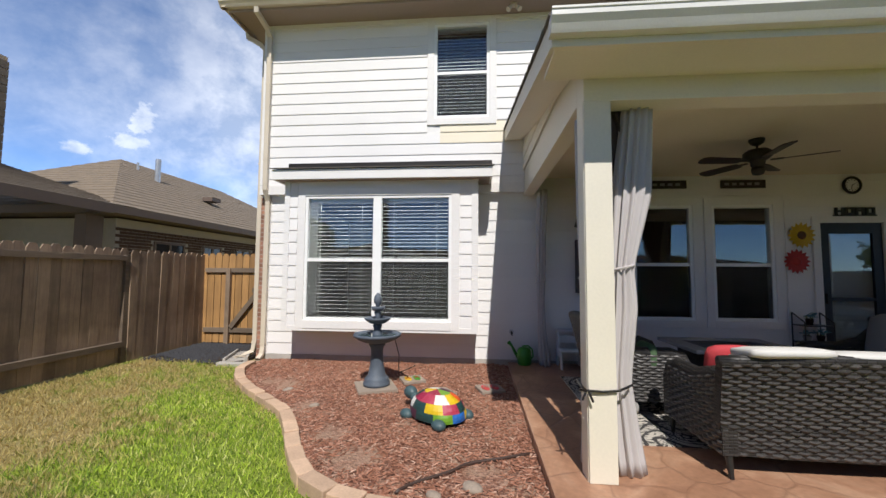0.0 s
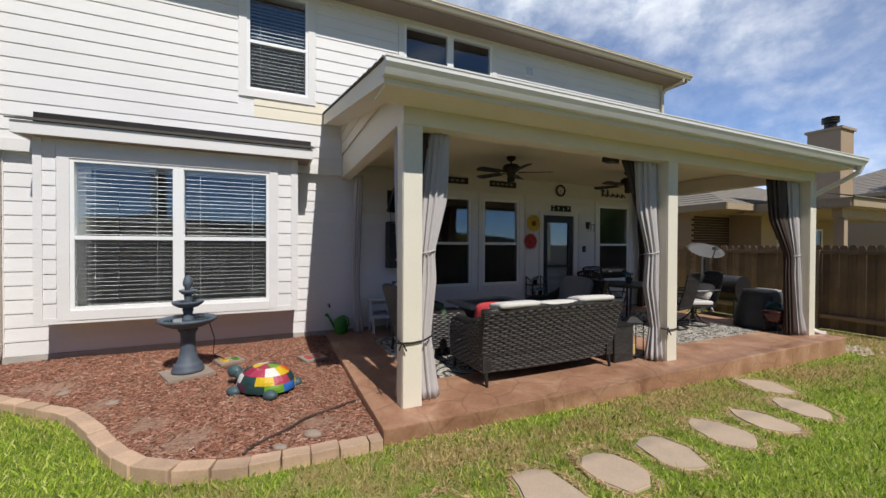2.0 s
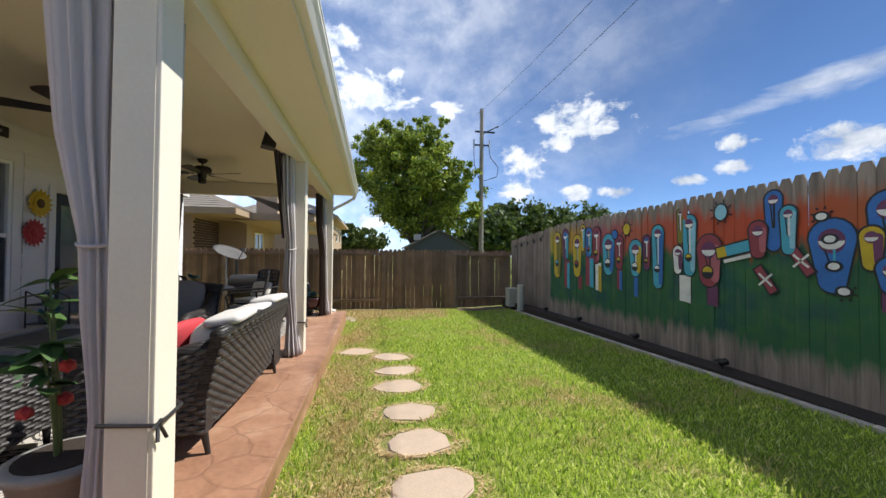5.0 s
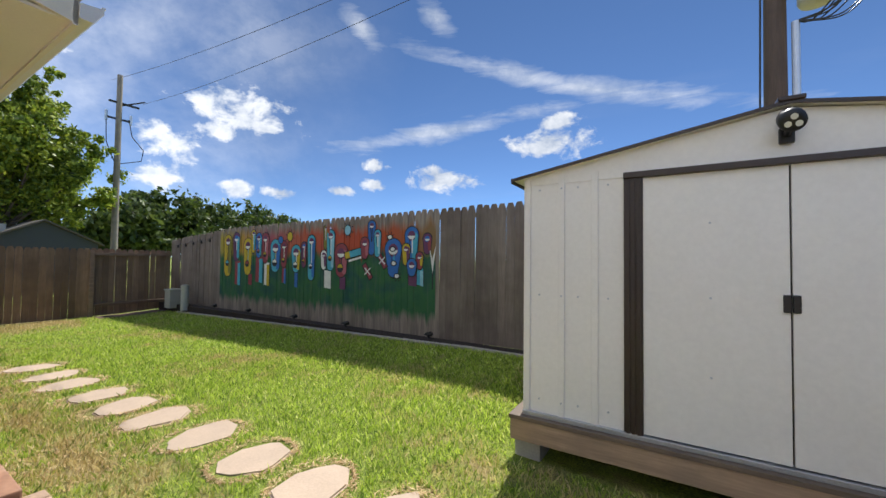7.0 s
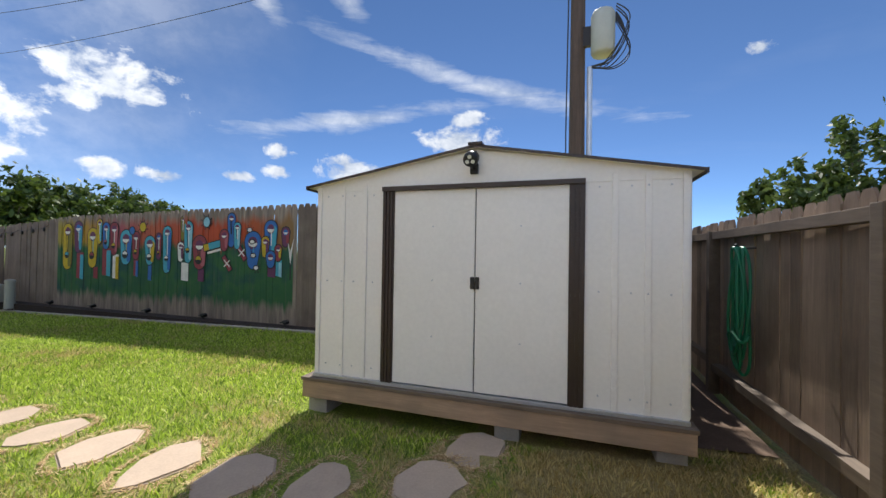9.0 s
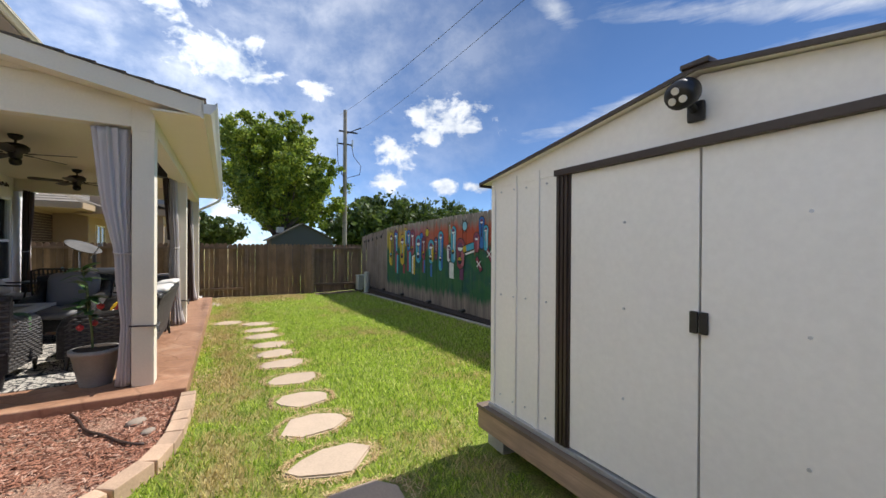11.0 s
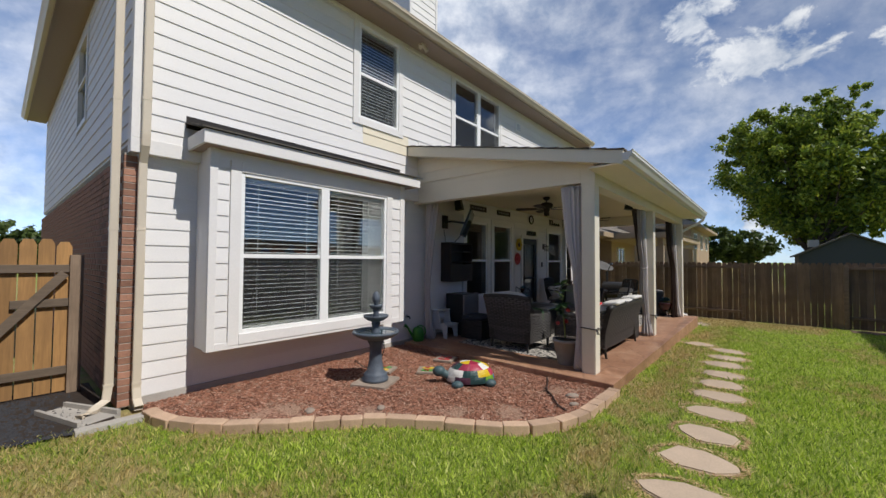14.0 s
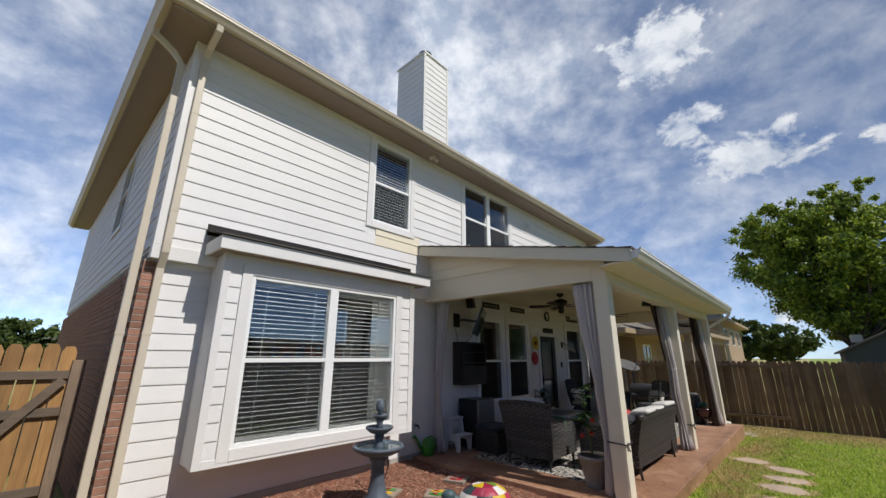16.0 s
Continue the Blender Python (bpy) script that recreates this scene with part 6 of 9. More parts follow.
for p, q in (((0.95, 2.80, ZT + 0.02), (4.28, 2.80, ZT + 0.02)), ((4.50, 2.80, ZT + 0.02), (7.84, 2.80, ZT + 0.02)), ((0.84, 2.82, ZT + 0.05), (0.84, 6.03, ZT + 0.05)), ((7.96, 2.82, ZT + 0.05), (7.96, 6.03, ZT + 0.05))):
    tagged(part("curtain_rod", rod(bmesh.new(), p, q, 0.011), M["black"]), "black metal curtain rod under the porch beam", "curtain rod", group="curtain rods")


# ---- on the back wall ----
def door():
    x0, x1, z0, z1 = DOOR
    d = empty("door_1", (x0, WL, z0), 0, label="closed dark navy storm door with a tall glass", category="door", kind="structure")
    w, h = x1 - x0, z1 - z0
    for a_, b_, c_, e_ in ((-0.11, 0.0, 0.0, h + 0.10), (w, w + 0.11, 0.0, h + 0.10), (0.0, w, h, h + 0.10)):
        part("casing", bbox(a_, b_, -0.03, 0.0, c_, e_, 0.003), M["trim"], d)
    bm = bmesh.new()
    for a_, b_, c_, e_ in ((0.0, 0.13, 0.0, h), (w - 0.13, w, 0.0, h), (0.13, w - 0.13, 0.0, 0.22), (0.13, w - 0.13, h - 0.16, h), (0.13, w - 0.13, 1.0, 1.05)):
        box(bm, a_, b_, 0.0, 0.045, c_, e_, 0.003)
    part("leaf", bm, M["door_navy"], d)
    for c_, e_ in ((0.22, 1.0), (1.05, h - 0.16)):
        part("pane", bbox(0.13, w - 0.13, 0.02, 0.026, c_, e_), M["glass"], d)
    part("inner_door", bbox(0.0, w, 0.11, 0.15, 0.0, h), M["white_paint"], d)
    part("handle", box(bbox(0.03, 0.06, -0.05, -0.03, 0.95, 1.12, 0.004), 0.035, 0.055, -0.03, 0.0, 0.97, 1.1), M["black"], d)
    part("threshold", bbox(0, w, -0.05, 0.1, -0.012, 0.0), M["steel"], d)


door()


def wall_sign(x0, x1, z0, z1, bars, label):
    s = empty("wall_sign", ((x0 + x1) / 2, WL - 0.02, z0), 0, label=label, category="sign", group="wall signs")
    w, h = x1 - x0, z1 - z0
    part("board", bbox(-w / 2, w / 2, -0.022, 0.0, 0, h, 0.003), M["cabinet"], s)
    bm = bmesh.new()
    for k in range(bars):
        a_ = -w / 2 + 0.05 + k * (w - 0.1) / bars
        box(bm, a_, a_ + (w - 0.1) / bars * 0.6, -0.0255, -0.0222, h * 0.35, h * 0.65)
    part("lettering", bm, M["steel"], s)


wall_sign(2.53, 3.20, 2.76, 2.885, 5, "long dark wooden sign with worn lettering")
wall_sign(3.70, 4.34, 2.755, 2.88, 5, "long dark wooden sign with worn lettering")
hs = empty("wall_sign", (5.56, WL - 0.02, 2.335), 0, label="dark wooden block-letter sign over the door", category="sign", group="wall signs")
for k, o in enumerate((-0.21, -0.07, 0.07, 0.21)):
    bm = bmesh.new()
    for a_, b_, c_, e_ in ((-0.06, -0.03, 0, 0.11), (0.03, 0.06, 0, 0.11), (-0.03, 0.03, (0.04, 0.0, 0.05, 0.0)[k], (0.07, 0.03, 0.08, 0.03)[k]), (-0.03, 0.03, 0.085, 0.11)):
        if not (k == 0 and c_ == 0.085):
            box(bm, o + a_, o + b_, -0.025, 0.0, c_, e_)
    part("letter", bm, M["black"], hs)
part("base", bbox(-0.29, 0.29, -0.025, 0.0, -0.02, 0.0), M["black"], hs)
sc = empty("wall_sign", (6.80, WL - 0.02, 2.72), 0, label="black cut-metal script lettering on the wall", category="sign", group="wall signs")
for k in range(5):
    x = k * 0.16
    hh = (0.18, 0.18, 0.09, 0.09, 0.09)[k]
    bm = tube(bmesh.new(), [(x, -0.01, 0.0), (x + 0.02, -0.01, hh), (x + 0.05, -0.01, hh * 0.9), (x + 0.03, -0.01, 0.01), (x + 0.08, -0.01, 0.06), (x + 0.11, -0.01, 0.05), (x + 0.12, -0.01, 0.0)], 0.010, 6)
    part("letter", bm, M["black"], sc)
part("crossbar", bbox(-0.04, 0.10, -0.018, 0.0, 0.13, 0.15), M["black"], sc)

ck = empty("wall_clock", (5.54, WL - 0.02, 2.78), 0, label="round white wall clock with a dark rim", category="clock")
m = pose(0, 0, 0, 90, 0, 0)
part("rim", tube(bmesh.new(), [(0.115 * math.cos(a_), -0.018, 0.115 * math.sin(a_)) for a_ in [2 * math.pi * k / 32 for k in range(33)]], 0.02, 8), M["dark_metal"], ck, smooth=True)
part("dial", rod(bmesh.new(), (0, 0, 0), (0, -0.018, 0), 0.112, seg=32), M["white_paint"], ck)
bm = bmesh.new()
for k in range(12):
    an = radians(30 * k)
    box(bm, -0.004, 0.004, -0.021, -0.0185, 0.07, 0.088, m=pose(0, 0, 0, 0, 30 * k, 0))
box(bm, -0.004, 0.004, -0.023, -0.0185, 0.0, 0.05, m=pose(0, 0, 0, 0, 60, 0))
box(bm, -0.003, 0.003, -0.023, -0.0185, 0.0, 0.075, m=pose(0, 0, 0, 0, 190, 0))
part("hands_and_marks".replace("hands_and_", "dial_"), bm, M["black"], ck)


def metal_flower(x, z, r, mat, centre, label):
    s = empty("wall_flower", (x, WL - 0.022, z), 0, label=label, category="wall ornament", group="wall flowers")
    for ring, (rr, n, d) in enumerate(((r, 16, 0.0), (r * 0.72, 12, -0.018))):
        for k in range(n):
            bm = prism(bmesh.new(), [(0.02, -0.012), (rr * 0.7, -rr * 0.17), (rr, 0.0), (rr * 0.7, rr * 0.17), (0.02, 0.012)], -0.004, 0.0, "y")
            bmesh.ops.transform(bm, matrix=pose(0, d, 0, 0, 360 / n * k + ring * 11, 0) @ pose(0, 0, 0, 0, 0, -8), verts=bm.verts)
            part("petal", bm, mat, s)
    bm = lathe(bmesh.new(), [(0.001, 0.05), (r * 0.22, 0.045), (r * 0.32, 0.03), (r * 0.34, 0.0)][::-1], seg=18)
    bmesh.ops.transform(bm, matrix=pose(0, 0, 0, 90, 0, 0), verts=bm.verts)
    part("centre", bm, centre, s, smooth=True)


metal_flower(4.80, 2.03, 0.20, M["yellow"], M["brown"], "yellow painted metal sunflower on the wall")
metal_flower(4.72, 1.64, 0.19, M["red"], M["red"], "red painted metal flower on the wall")

wl = empty("wall_lantern", (6.36, WL - 0.02, 2.0), 0, label="black wall lantern with clear glass", category="wall lamp")
part("back_plate", bbox(-0.05, 0.05, -0.02, 0.0, -0.06, 0.10, 0.004), M["black"], wl)
part("arm", tube(bmesh.new(), [(0, -0.02, 0.06), (0, -0.09, 0.09), (0, -0.11, 0.05)], 0.008, 8), M["black"], wl)
bm = bmesh.new()
for x, y in ((-0.05, -0.16), (0.05, -0.16), (-0.05, -0.06), (0.05, -0.06)):
    rod(bm, (x * 0.8, -0.11 + (y + 0.11) * 0.8, -0.13), (x, y, 0.02), 0.006, seg=6)
box(bm, -0.06, 0.06, -0.17, -0.05, 0.02, 0.035)
part("cage", bm, M["black"], wl)
part("bulb", rod(bmesh.new(), (0, -0.11, -0.08), (0, -0.11, 0.0), 0.018), M["led"], wl)
tagged(part("wall_switch", bbox(6.21, 6.31, WL - 0.03, WL - 0.016, 1.40, 1.54, 0.004), M["black"]), "black weatherproof switch box on the wall", "switch")


# ---- smaller patio things ----
def leaf_mesh(name, mat, l, w, bend=0.25):
    vs, fs = [], []
    for i in range(5):
        f_ = i / 4
        ww = w * math.sin(math.pi * min(0.97, f_ * 0.9 + 0.06))
        vs += [(l * f_, -ww, -bend * l * f_ * f_ + 0.2 * ww), (l * f_, 0, -bend * l * f_ * f_), (l * f_, ww, -bend * l * f_ * f_ + 0.2 * ww)]
    for i in range(4):
        o = 3 * i
        fs += [(o, o + 3, o + 4, o + 1), (o + 1, o + 4, o + 5, o + 2)]
    return quad_mesh(name, vs, fs, mat)


LEAF = leaf_mesh("leaf", M["leaf"], 0.15, 0.038)
LEAF_S = leaf_mesh("leaf", M["succulent"], 0.09, 0.022, 0.1)


def potted_plant(at, pot_prof, pot_mat, stems, leaf, label, flower=0, seed=0, seg=4, turn=45):
    s = empty("potted_plant", at, turn, label=label, category="plant")
    rng = random.Random(seed)
    part("pot", lathe(bmesh.new(), pot_prof, seg=seg), pot_mat, s, smooth=seg > 8)
    top = pot_prof[-1]
    part("soil", rod(bmesh.new(), (0, 0, top[1] - 0.01), (0, 0, top[1] + 0.006), pot_prof[-1][0] * 0.93 if seg > 8 else pot_prof[-1][0] * 0.9, seg=seg), M["soil"], s)
    for k in range(stems[0]):
        an, hh = rng.uniform(0, 6.28), stems[1] * rng.uniform(0.6, 1.0)
        lean = rng.uniform(0.05, 0.2) * hh
        p = [(0.03 * math.cos(an), 0.03 * math.sin(an), top[1])]
        for i in range(1, 5):
            p.append((math.cos(an) * (0.03 + lean * (i / 4) ** 1.5), math.sin(an) * (0.03 + lean * (i / 4) ** 1.5), top[1] + hh * i / 4))
        st_ = part("stem", tube(bmesh.new(), p, [0.009, 0.008, 0.007, 0.006, 0.004], 6), M["stem"], s)
        for j in range(stems[2]):
            f_ = rng.uniform(0.45, 1.0) ** 0.7
            i = min(3, int(f_ * 4))
            q = Vector(p[i]).lerp(Vector(p[i + 1]), f_ * 4 - i)
            o = new("leaf", leaf)
            o.parent = st_
            sc_ = rng.uniform(0.7, 1.25)
            o.matrix_basis = pose(*q, rng.uniform(-25, 25), rng.uniform(-45, 10), rng.uniform(0, 360)) @ Matrix.Scale(sc_, 4)
        for j in range(flower if k == 0 else 0):
            q = Vector(p[2 + j % 2])
            fl = bmesh.new()
            bmesh.ops.create_icosphere(fl, subdivisions=1, radius=0.035, matrix=Matrix.Translation(q + Vector((rng.uniform(-.1, .1), rng.uniform(-.1, .1), rng.uniform(-.05, .05)))))
            part("flower", fl, M["red"], s, "red flower")
    return s


potted_plant((1.02, 3.12, SLAB + 0.001), [(0.13, 0.0), (0.135, 0.02), (0.20, 0.33), (0.215, 0.33), (0.215, 0.37), (0.19, 0.37)], M["pot"], (3, 0.85, 12), LEAF, "leafy potted plant with red flowers in a grey planter", 3, 4, 24)
pl = empty("plant_stand", (7.62, 2.98, SLAB), 0, label="low black wire plant stand", category="plant stand")
for k in range(4):
    an = radians(45 + 90 * k)
    part("leg", tube(bmesh.new(), [(0.16 * math.cos(an), 0.16 * math.sin(an), 0.0), (0.11 * math.cos(an), 0.11 * math.sin(an), 0.14), (0.14 * math.cos(an), 0.14 * math.sin(an), 0.26)], 0.008, 6), M["black"], pl)
bm = tube(bmesh.new(), [(0.12 * math.cos(radians(18 * k)), 0.12 * math.sin(radians(18 * k)), 0.16) for k in range(21)], 0.008, 6)
rod(bm, (-0.12, 0, 0.16), (0.12, 0, 0.16), 0.008)
rod(bm, (0, -0.12, 0.16), (0, 0.12, 0.16), 0.008)
part("ring", bm, M["black"], pl)
potted_plant((7.62, 2.98, SLAB + 0.168), [(0.09, 0.0), (0.14, 0.05), (0.17, 0.16), (0.18, 0.21), (0.165, 0.22)], M["pot_dark"], (16, 0.12, 7), LEAF_S, "blue-green succulent in an oxblood glazed pot on the stand", 0, 9, 20)

rack = empty("plant_rack", (4.78, 5.88, SLAB), 0, label="black metal three-tier rack holding small pots", category="rack")
for x in (-0.19, 0.19):
    for y in (-0.11, 0.11):
        part("upright", rod(bmesh.new(), (x, y, 0), (x, y, 0.84 if y > 0 else 0.72), 0.009, seg=8), M["black"], rack)
    part("top_rail", rod(bmesh.new(), (x, -0.11, 0.72), (x, 0.11, 0.84), 0.009, seg=8), M["black"], rack)
for z in (0.16, 0.42, 0.66):
    part("shelf", bbox(-0.19, 0.19, -0.11, 0.11, z, z + 0.014), M["black"], rack)
for x, z, mt, sd in ((4.70, 0.434, M["pot"], 1), (4.88, 0.434, M["pot_dark"], 2), (4.74, 0.674, M["pot_dark"], 3), (4.72, 0.174, M["pot"], 5), (4.87, 0.174, M["pot_dark"], 6)):
    potted_plant((x, 5.88, SLAB + z), [(0.035, 0.0), (0.05, 0.08), (0.052, 0.085), (0.046, 0.085)], mt, (4, 0.06, 4), LEAF_S, "small potted succulent on the rack", 0, sd, 14)

lan = empty("floor_lantern", (4.10, 2.96, SLAB), 12, label="tall black wire lantern with a cream candle", category="lantern")
copy_from = lan
for x in (-0.10, 0.10):
    for y in (-0.10, 0.10):
        part("post", rod(bmesh.new(), (x, y, 0), (x, y, 0.46), 0.007, seg=6), M["black"], lan)
part("base", bbox(-0.11, 0.11, -0.11, 0.11, 0.02, 0.035), M["black"], lan)
part("roof", lathe(bmesh.new(), [(0.155, 0.46), (0.15, 0.475), (0.05, 0.54), (0.02, 0.55)], seg=4), M["black"], lan)
part("ring_handle", tube(bmesh.new(), [(0.04 * math.cos(radians(18 * k)), 0, 0.585 + 0.04 * math.sin(radians(18 * k))) for k in range(21)], 0.005, 6), M["black"], lan)
part("candle", rod(bmesh.new(), (0, 0, 0.035), (0, 0, 0.16), 0.04, seg=16), M["candle"], lan)
copy_thing(lan, pose(3.96, 3.22, SLAB, 0, 0, -10) @ Matrix.Scale(0.72, 4))


def dining_chair(at, rz, cushion=True):
    """A swivel rocker with a slatted, woven back; it faces +y."""
    s = empty("patio_chair", at, rz, label="black metal swivel patio chair with a woven back and white cushions" if cushion else "black metal swivel patio chair with a woven back", category="chair", group="chairs round the dining table")
    part("base_ring", tube(bmesh.new(), [(0.27 * math.cos(radians(15 * k)), 0.27 * math.sin(radians(15 * k)), 0.015) for k in range(25)], 0.014, 8), M["black"], s)
    for k in range(4):
        an = radians(45 + 90 * k)
        part("spoke", tube(bmesh.new(), [(0.26 * math.cos(an), 0.26 * math.sin(an), 0.015), (0.14 * math.cos(an), 0.14 * math.sin(an), 0.10), (0, 0, 0.26)], 0.013, 8), M["black"], s)
    part("pedestal", rod(bmesh.new(), (0, 0, 0.10), (0, 0, 0.36), 0.03), M["black"], s)
    part("seat", bbox(-0.27, 0.27, -0.26, 0.27, 0.36, 0.39, 0.01), M["black"], s)
    bm = bmesh.new()
    for x in (-0.26, 0.26):
        tube(bm, [(x, -0.24, 0.38), (x * 1.02, -0.33, 0.70), (x * 0.98, -0.38, 0.98)], 0.016, 8)
    tube(bm, [(-0.255, -0.38, 0.98), (-0.15, -0.395, 1.01), (0.15, -0.395, 1.01), (0.255, -0.38, 0.98)], 0.016, 8)
    part("back_frame", bm, M["black"], s)
    for k in range(9):
        x = -0.22 + k * 0.055
        part("back_strap", tube(bmesh.new(), [(x, -0.25, 0.40), (x, -0.335, 0.70), (x, -0.39, 1.0)], [0.017, 0.017, 0.015], 6), M["wicker"], s)
    for k in range(7):
        z = 0.47 + k * 0.075
        y = -0.25 - (z - 0.40) * 0.235
        part("back_weave", rod(bmesh.new(), (-0.25, y, z), (0.25, y, z), 0.012, seg=6), M["wicker"], s)
    for x in (-0.30, 0.30):
        part("arm", tube(bmesh.new(), [(x * 0.9, -0.33, 0.68), (x, -0.1, 0.67), (x, 0.22, 0.65), (x, 0.27, 0.60), (x * 0.92, 0.22, 0.40)], 0.016, 8), M["black"], s)
    if cushion:
        part("seat_cushion", soft_box(-0.25, 0.25, -0.24, 0.27, 0.39, 0.48, 0.035), M["cushion"], s, smooth=True)
        bm = soft_box(-0.2, 0.2, -0.05, 0.05, 0, 0.30, 0.045)
        bmesh.ops.transform(bm, matrix=pose(0.02, -0.14, 0.49, 28, 0, 8), verts=bm.verts)
        part("pillow", bm, M["cushion"], s, "pale loose pillow", smooth=True)
    return s


dt = empty("dining_table", (6.15, 4.72, SLAB + 0.008), 0, label="dark metal round patio dining table", category="table")
part("tabletop", lathe(bmesh.new(), [(0.01, 0.70), (0.60, 0.70), (0.62, 0.71), (0.62, 0.73), (0.60, 0.74), (0.01, 0.74)], seg=36), M["black"], dt)
for k in range(4):
    an = radians(45 + 90 * k)
    part("leg", tube(bmesh.new(), [(0.42 * math.cos(an), 0.42 * math.sin(an), 0), (0.30 * math.cos(an), 0.30 * math.sin(an), 0.4), (0.40 * math.cos(an), 0.40 * math.sin(an), 0.70)], 0.02, 8), M["black"], dt)
potted_plant((6.15, 4.72, SLAB + 0.749), [(0.05, 0.0), (0.07, 0.10), (0.075, 0.11), (0.065, 0.11)], M["fountain"], (6, 0.10, 5), LEAF_S, "small potted plant on the dining table", 0, 12, 16)
zr = SLAB + 0.008
dining_chair((6.30, 3.95, zr), 12, False)
dining_chair((6.98, 3.98, zr), 62, True)
dining_chair((5.32, 4.60, zr), -88, False)
dining_chair((6.3, 5.48, zr), 175, True)


def smoker(at):
    s = empty("smoker_grill", at, 90, label="black barrel smoker grill with a closed lid", category="grill")
    gz = -at[2]
    bm = bmesh.new()
    rod(bm, (-0.45, 0, 0.86), (0.45, 0, 0.86), 0.29, seg=28)
    part("barrel", bm, M["black"], s)
    part("seam", bbox(-0.46, 0.46, -0.305, 0.305, 0.855, 0.875, 0.004), M["dark_metal"], s)
    part("lid_handle", tube(bmesh.new(), [(-0.25, -0.27, 1.0), (-0.25, -0.35, 1.02), (0.25, -0.35, 1.02), (0.25, -0.27, 1.0)], 0.012, 8), M["steel"], s)
    part("chimney_pipe", rod(bmesh.new(), (0.35, 0, 1.12), (0.35, 0, 1.50), 0.04), M["black"], s)
    for x in (-0.4, 0.4):
        for y in (-0.22, 0.22):
            part("leg", rod(bmesh.new(), (x, y * 1.2, 0.0), (x, y, 0.68), 0.018), M["black"], s)
    part("shelf", bbox(-0.5, 0.5, -0.55, -0.33, 0.74, 0.76), M["black"], s)
    part("lower_rack", bbox(-0.4, 0.4, -0.22, 0.22, 0.22, 0.235), M["black"], s)
    for y in (-0.27, 0.27):
        bm = rod(bmesh.new(), (-0.44, y, 0.09), (-0.41, y, 0.09), 0.09, seg=18)
        part("wheel", bm, M["dark_metal"], s)
    return s


smoker((8.95, 4.60, ground_z(8.95, 4.6)))

cv = empty("covered_grill", (8.02, 3.36, SLAB), 0, label="low grill under a slumped dark grey cover", category="grill")
bm = bmesh.new()
rings = []
for i in range(9):
    f_ = i / 8
    ring = []
    for k in range(28):
        an = 2 * math.pi * k / 28
        sq = 1 / max(abs(math.cos(an)), abs(math.sin(an))) ** 0.6
        r = (0.40 - 0.12 * f_) * sq * (1 + 0.08 * noise.noise((math.cos(an) * 2, math.sin(an) * 2, f_ * 3)) + 0.04 * math.sin(9 * an) * (1 - f_))
        ring.append(bm.verts.new((r * math.cos(an) * 1.1, r * math.sin(an) * 0.85, 0.66 * f_ + 0.03 * noise.noise((an, f_, 2)))))
    rings.append(ring)
for a_, b_ in zip(rings, rings[1:]):
    for k in range(28):
        bm.faces.new((a_[k], a_[(k + 1) % 28], b_[(k + 1) % 28], b_[k]))
bm.faces.new(rings[-1])
bm.faces.new(rings[0][::-1])
part("cover", bm, M["tarp"], cv, smooth=True)
part("top_panel", soft_box(-0.27, 0.27, -0.2, 0.2, 0.635, 0.70, 0.03), M["tarp_light"], cv, "faded pale top", smooth=True)
stp = part("strap", tube(bmesh.new(), [(-0.45, -0.3, 0.1), (-0.43, -0.34, 0.35), (-0.3, -0.3, 0.6)], 0.012, 6), M["black"], cv)

ds = empty("satellite_dish", (9.6, 5.4, ground_z(9.6, 5.4)), 0, label="grey satellite dish on a tripod mast", category="satellite dish")
part("mast", rod(bmesh.new(), (0, 0, 0), (0, 0, 1.62), 0.025), M["steel"], ds)
bm = lathe(bmesh.new(), [(0.001, 0.0), (0.15, 0.012), (0.30, 0.05), (0.40, 0.10), (0.405, 0.105), (0.30, 0.056), (0.15, 0.018), (0.001, 0.006)], seg=28)
bmesh.ops.transform(bm, matrix=pose(-0.03, -0.05, 1.62, 24, -14, 0), verts=bm.verts)
part("dish", bm, M["steel_dull"], ds, smooth=True)
part("feed_arm", rod(bmesh.new(), (-0.1, -0.25, 1.40), (-0.34, -0.50, 1.75), 0.015), M["steel"], ds)
part("feed", bbox(-0.40, -0.30, -0.55, -0.45, 1.72, 1.80, 0.01), M["steel"], ds)
for k in range(3):
    an = radians(120 * k + 20)
    part("leg", rod(bmesh.new(), (0.4 * math.cos(an), 0.4 * math.sin(an), 0), (0, 0, 0.8), 0.014), M["steel"], ds)


# ---- yard things ----
BED = [(-3.50, 5.66), (-3.42, 5.22), (-3.10, 4.76), (-2.72, 4.38), (-2.35, 4.08), (-2.00, 3.78), (-1.70, 3.33), (-1.42, 2.86), (-1.15, 2.52), (-0.83, 2.37), (-0.40, 2.30), (0.02, 2.28), (0.44, 2.28)]


def smooth_line(pts, d):
    """Points at even steps along a rounded line through pts."""
    out = []
    n = len(pts)
    for i in range(n - 1):
        p0, p1, p2, p3 = (Vector(pts[max(0, min(n - 1, k))]) for k in (i - 1, i, i + 1, i + 2))
        for k in range(80):
            t = k / 80
            out.append(0.5 * ((2 * p1) + (p2 - p0) * t + (2 * p0 - 5 * p1 + 4 * p2 - p3) * t * t + (3 * p1 - p0 - 3 * p2 + p3) * t ** 3))
    out.append(Vector(pts[-1]))
    res, acc = [out[0]], 0.0
    for a_, b_ in zip(out, out[1:]):
        acc += (b_ - a_).length
        if acc >= d:
            res.append(b_)
            acc = 0.0
    return res


edge = smooth_line(BED, 0.05)


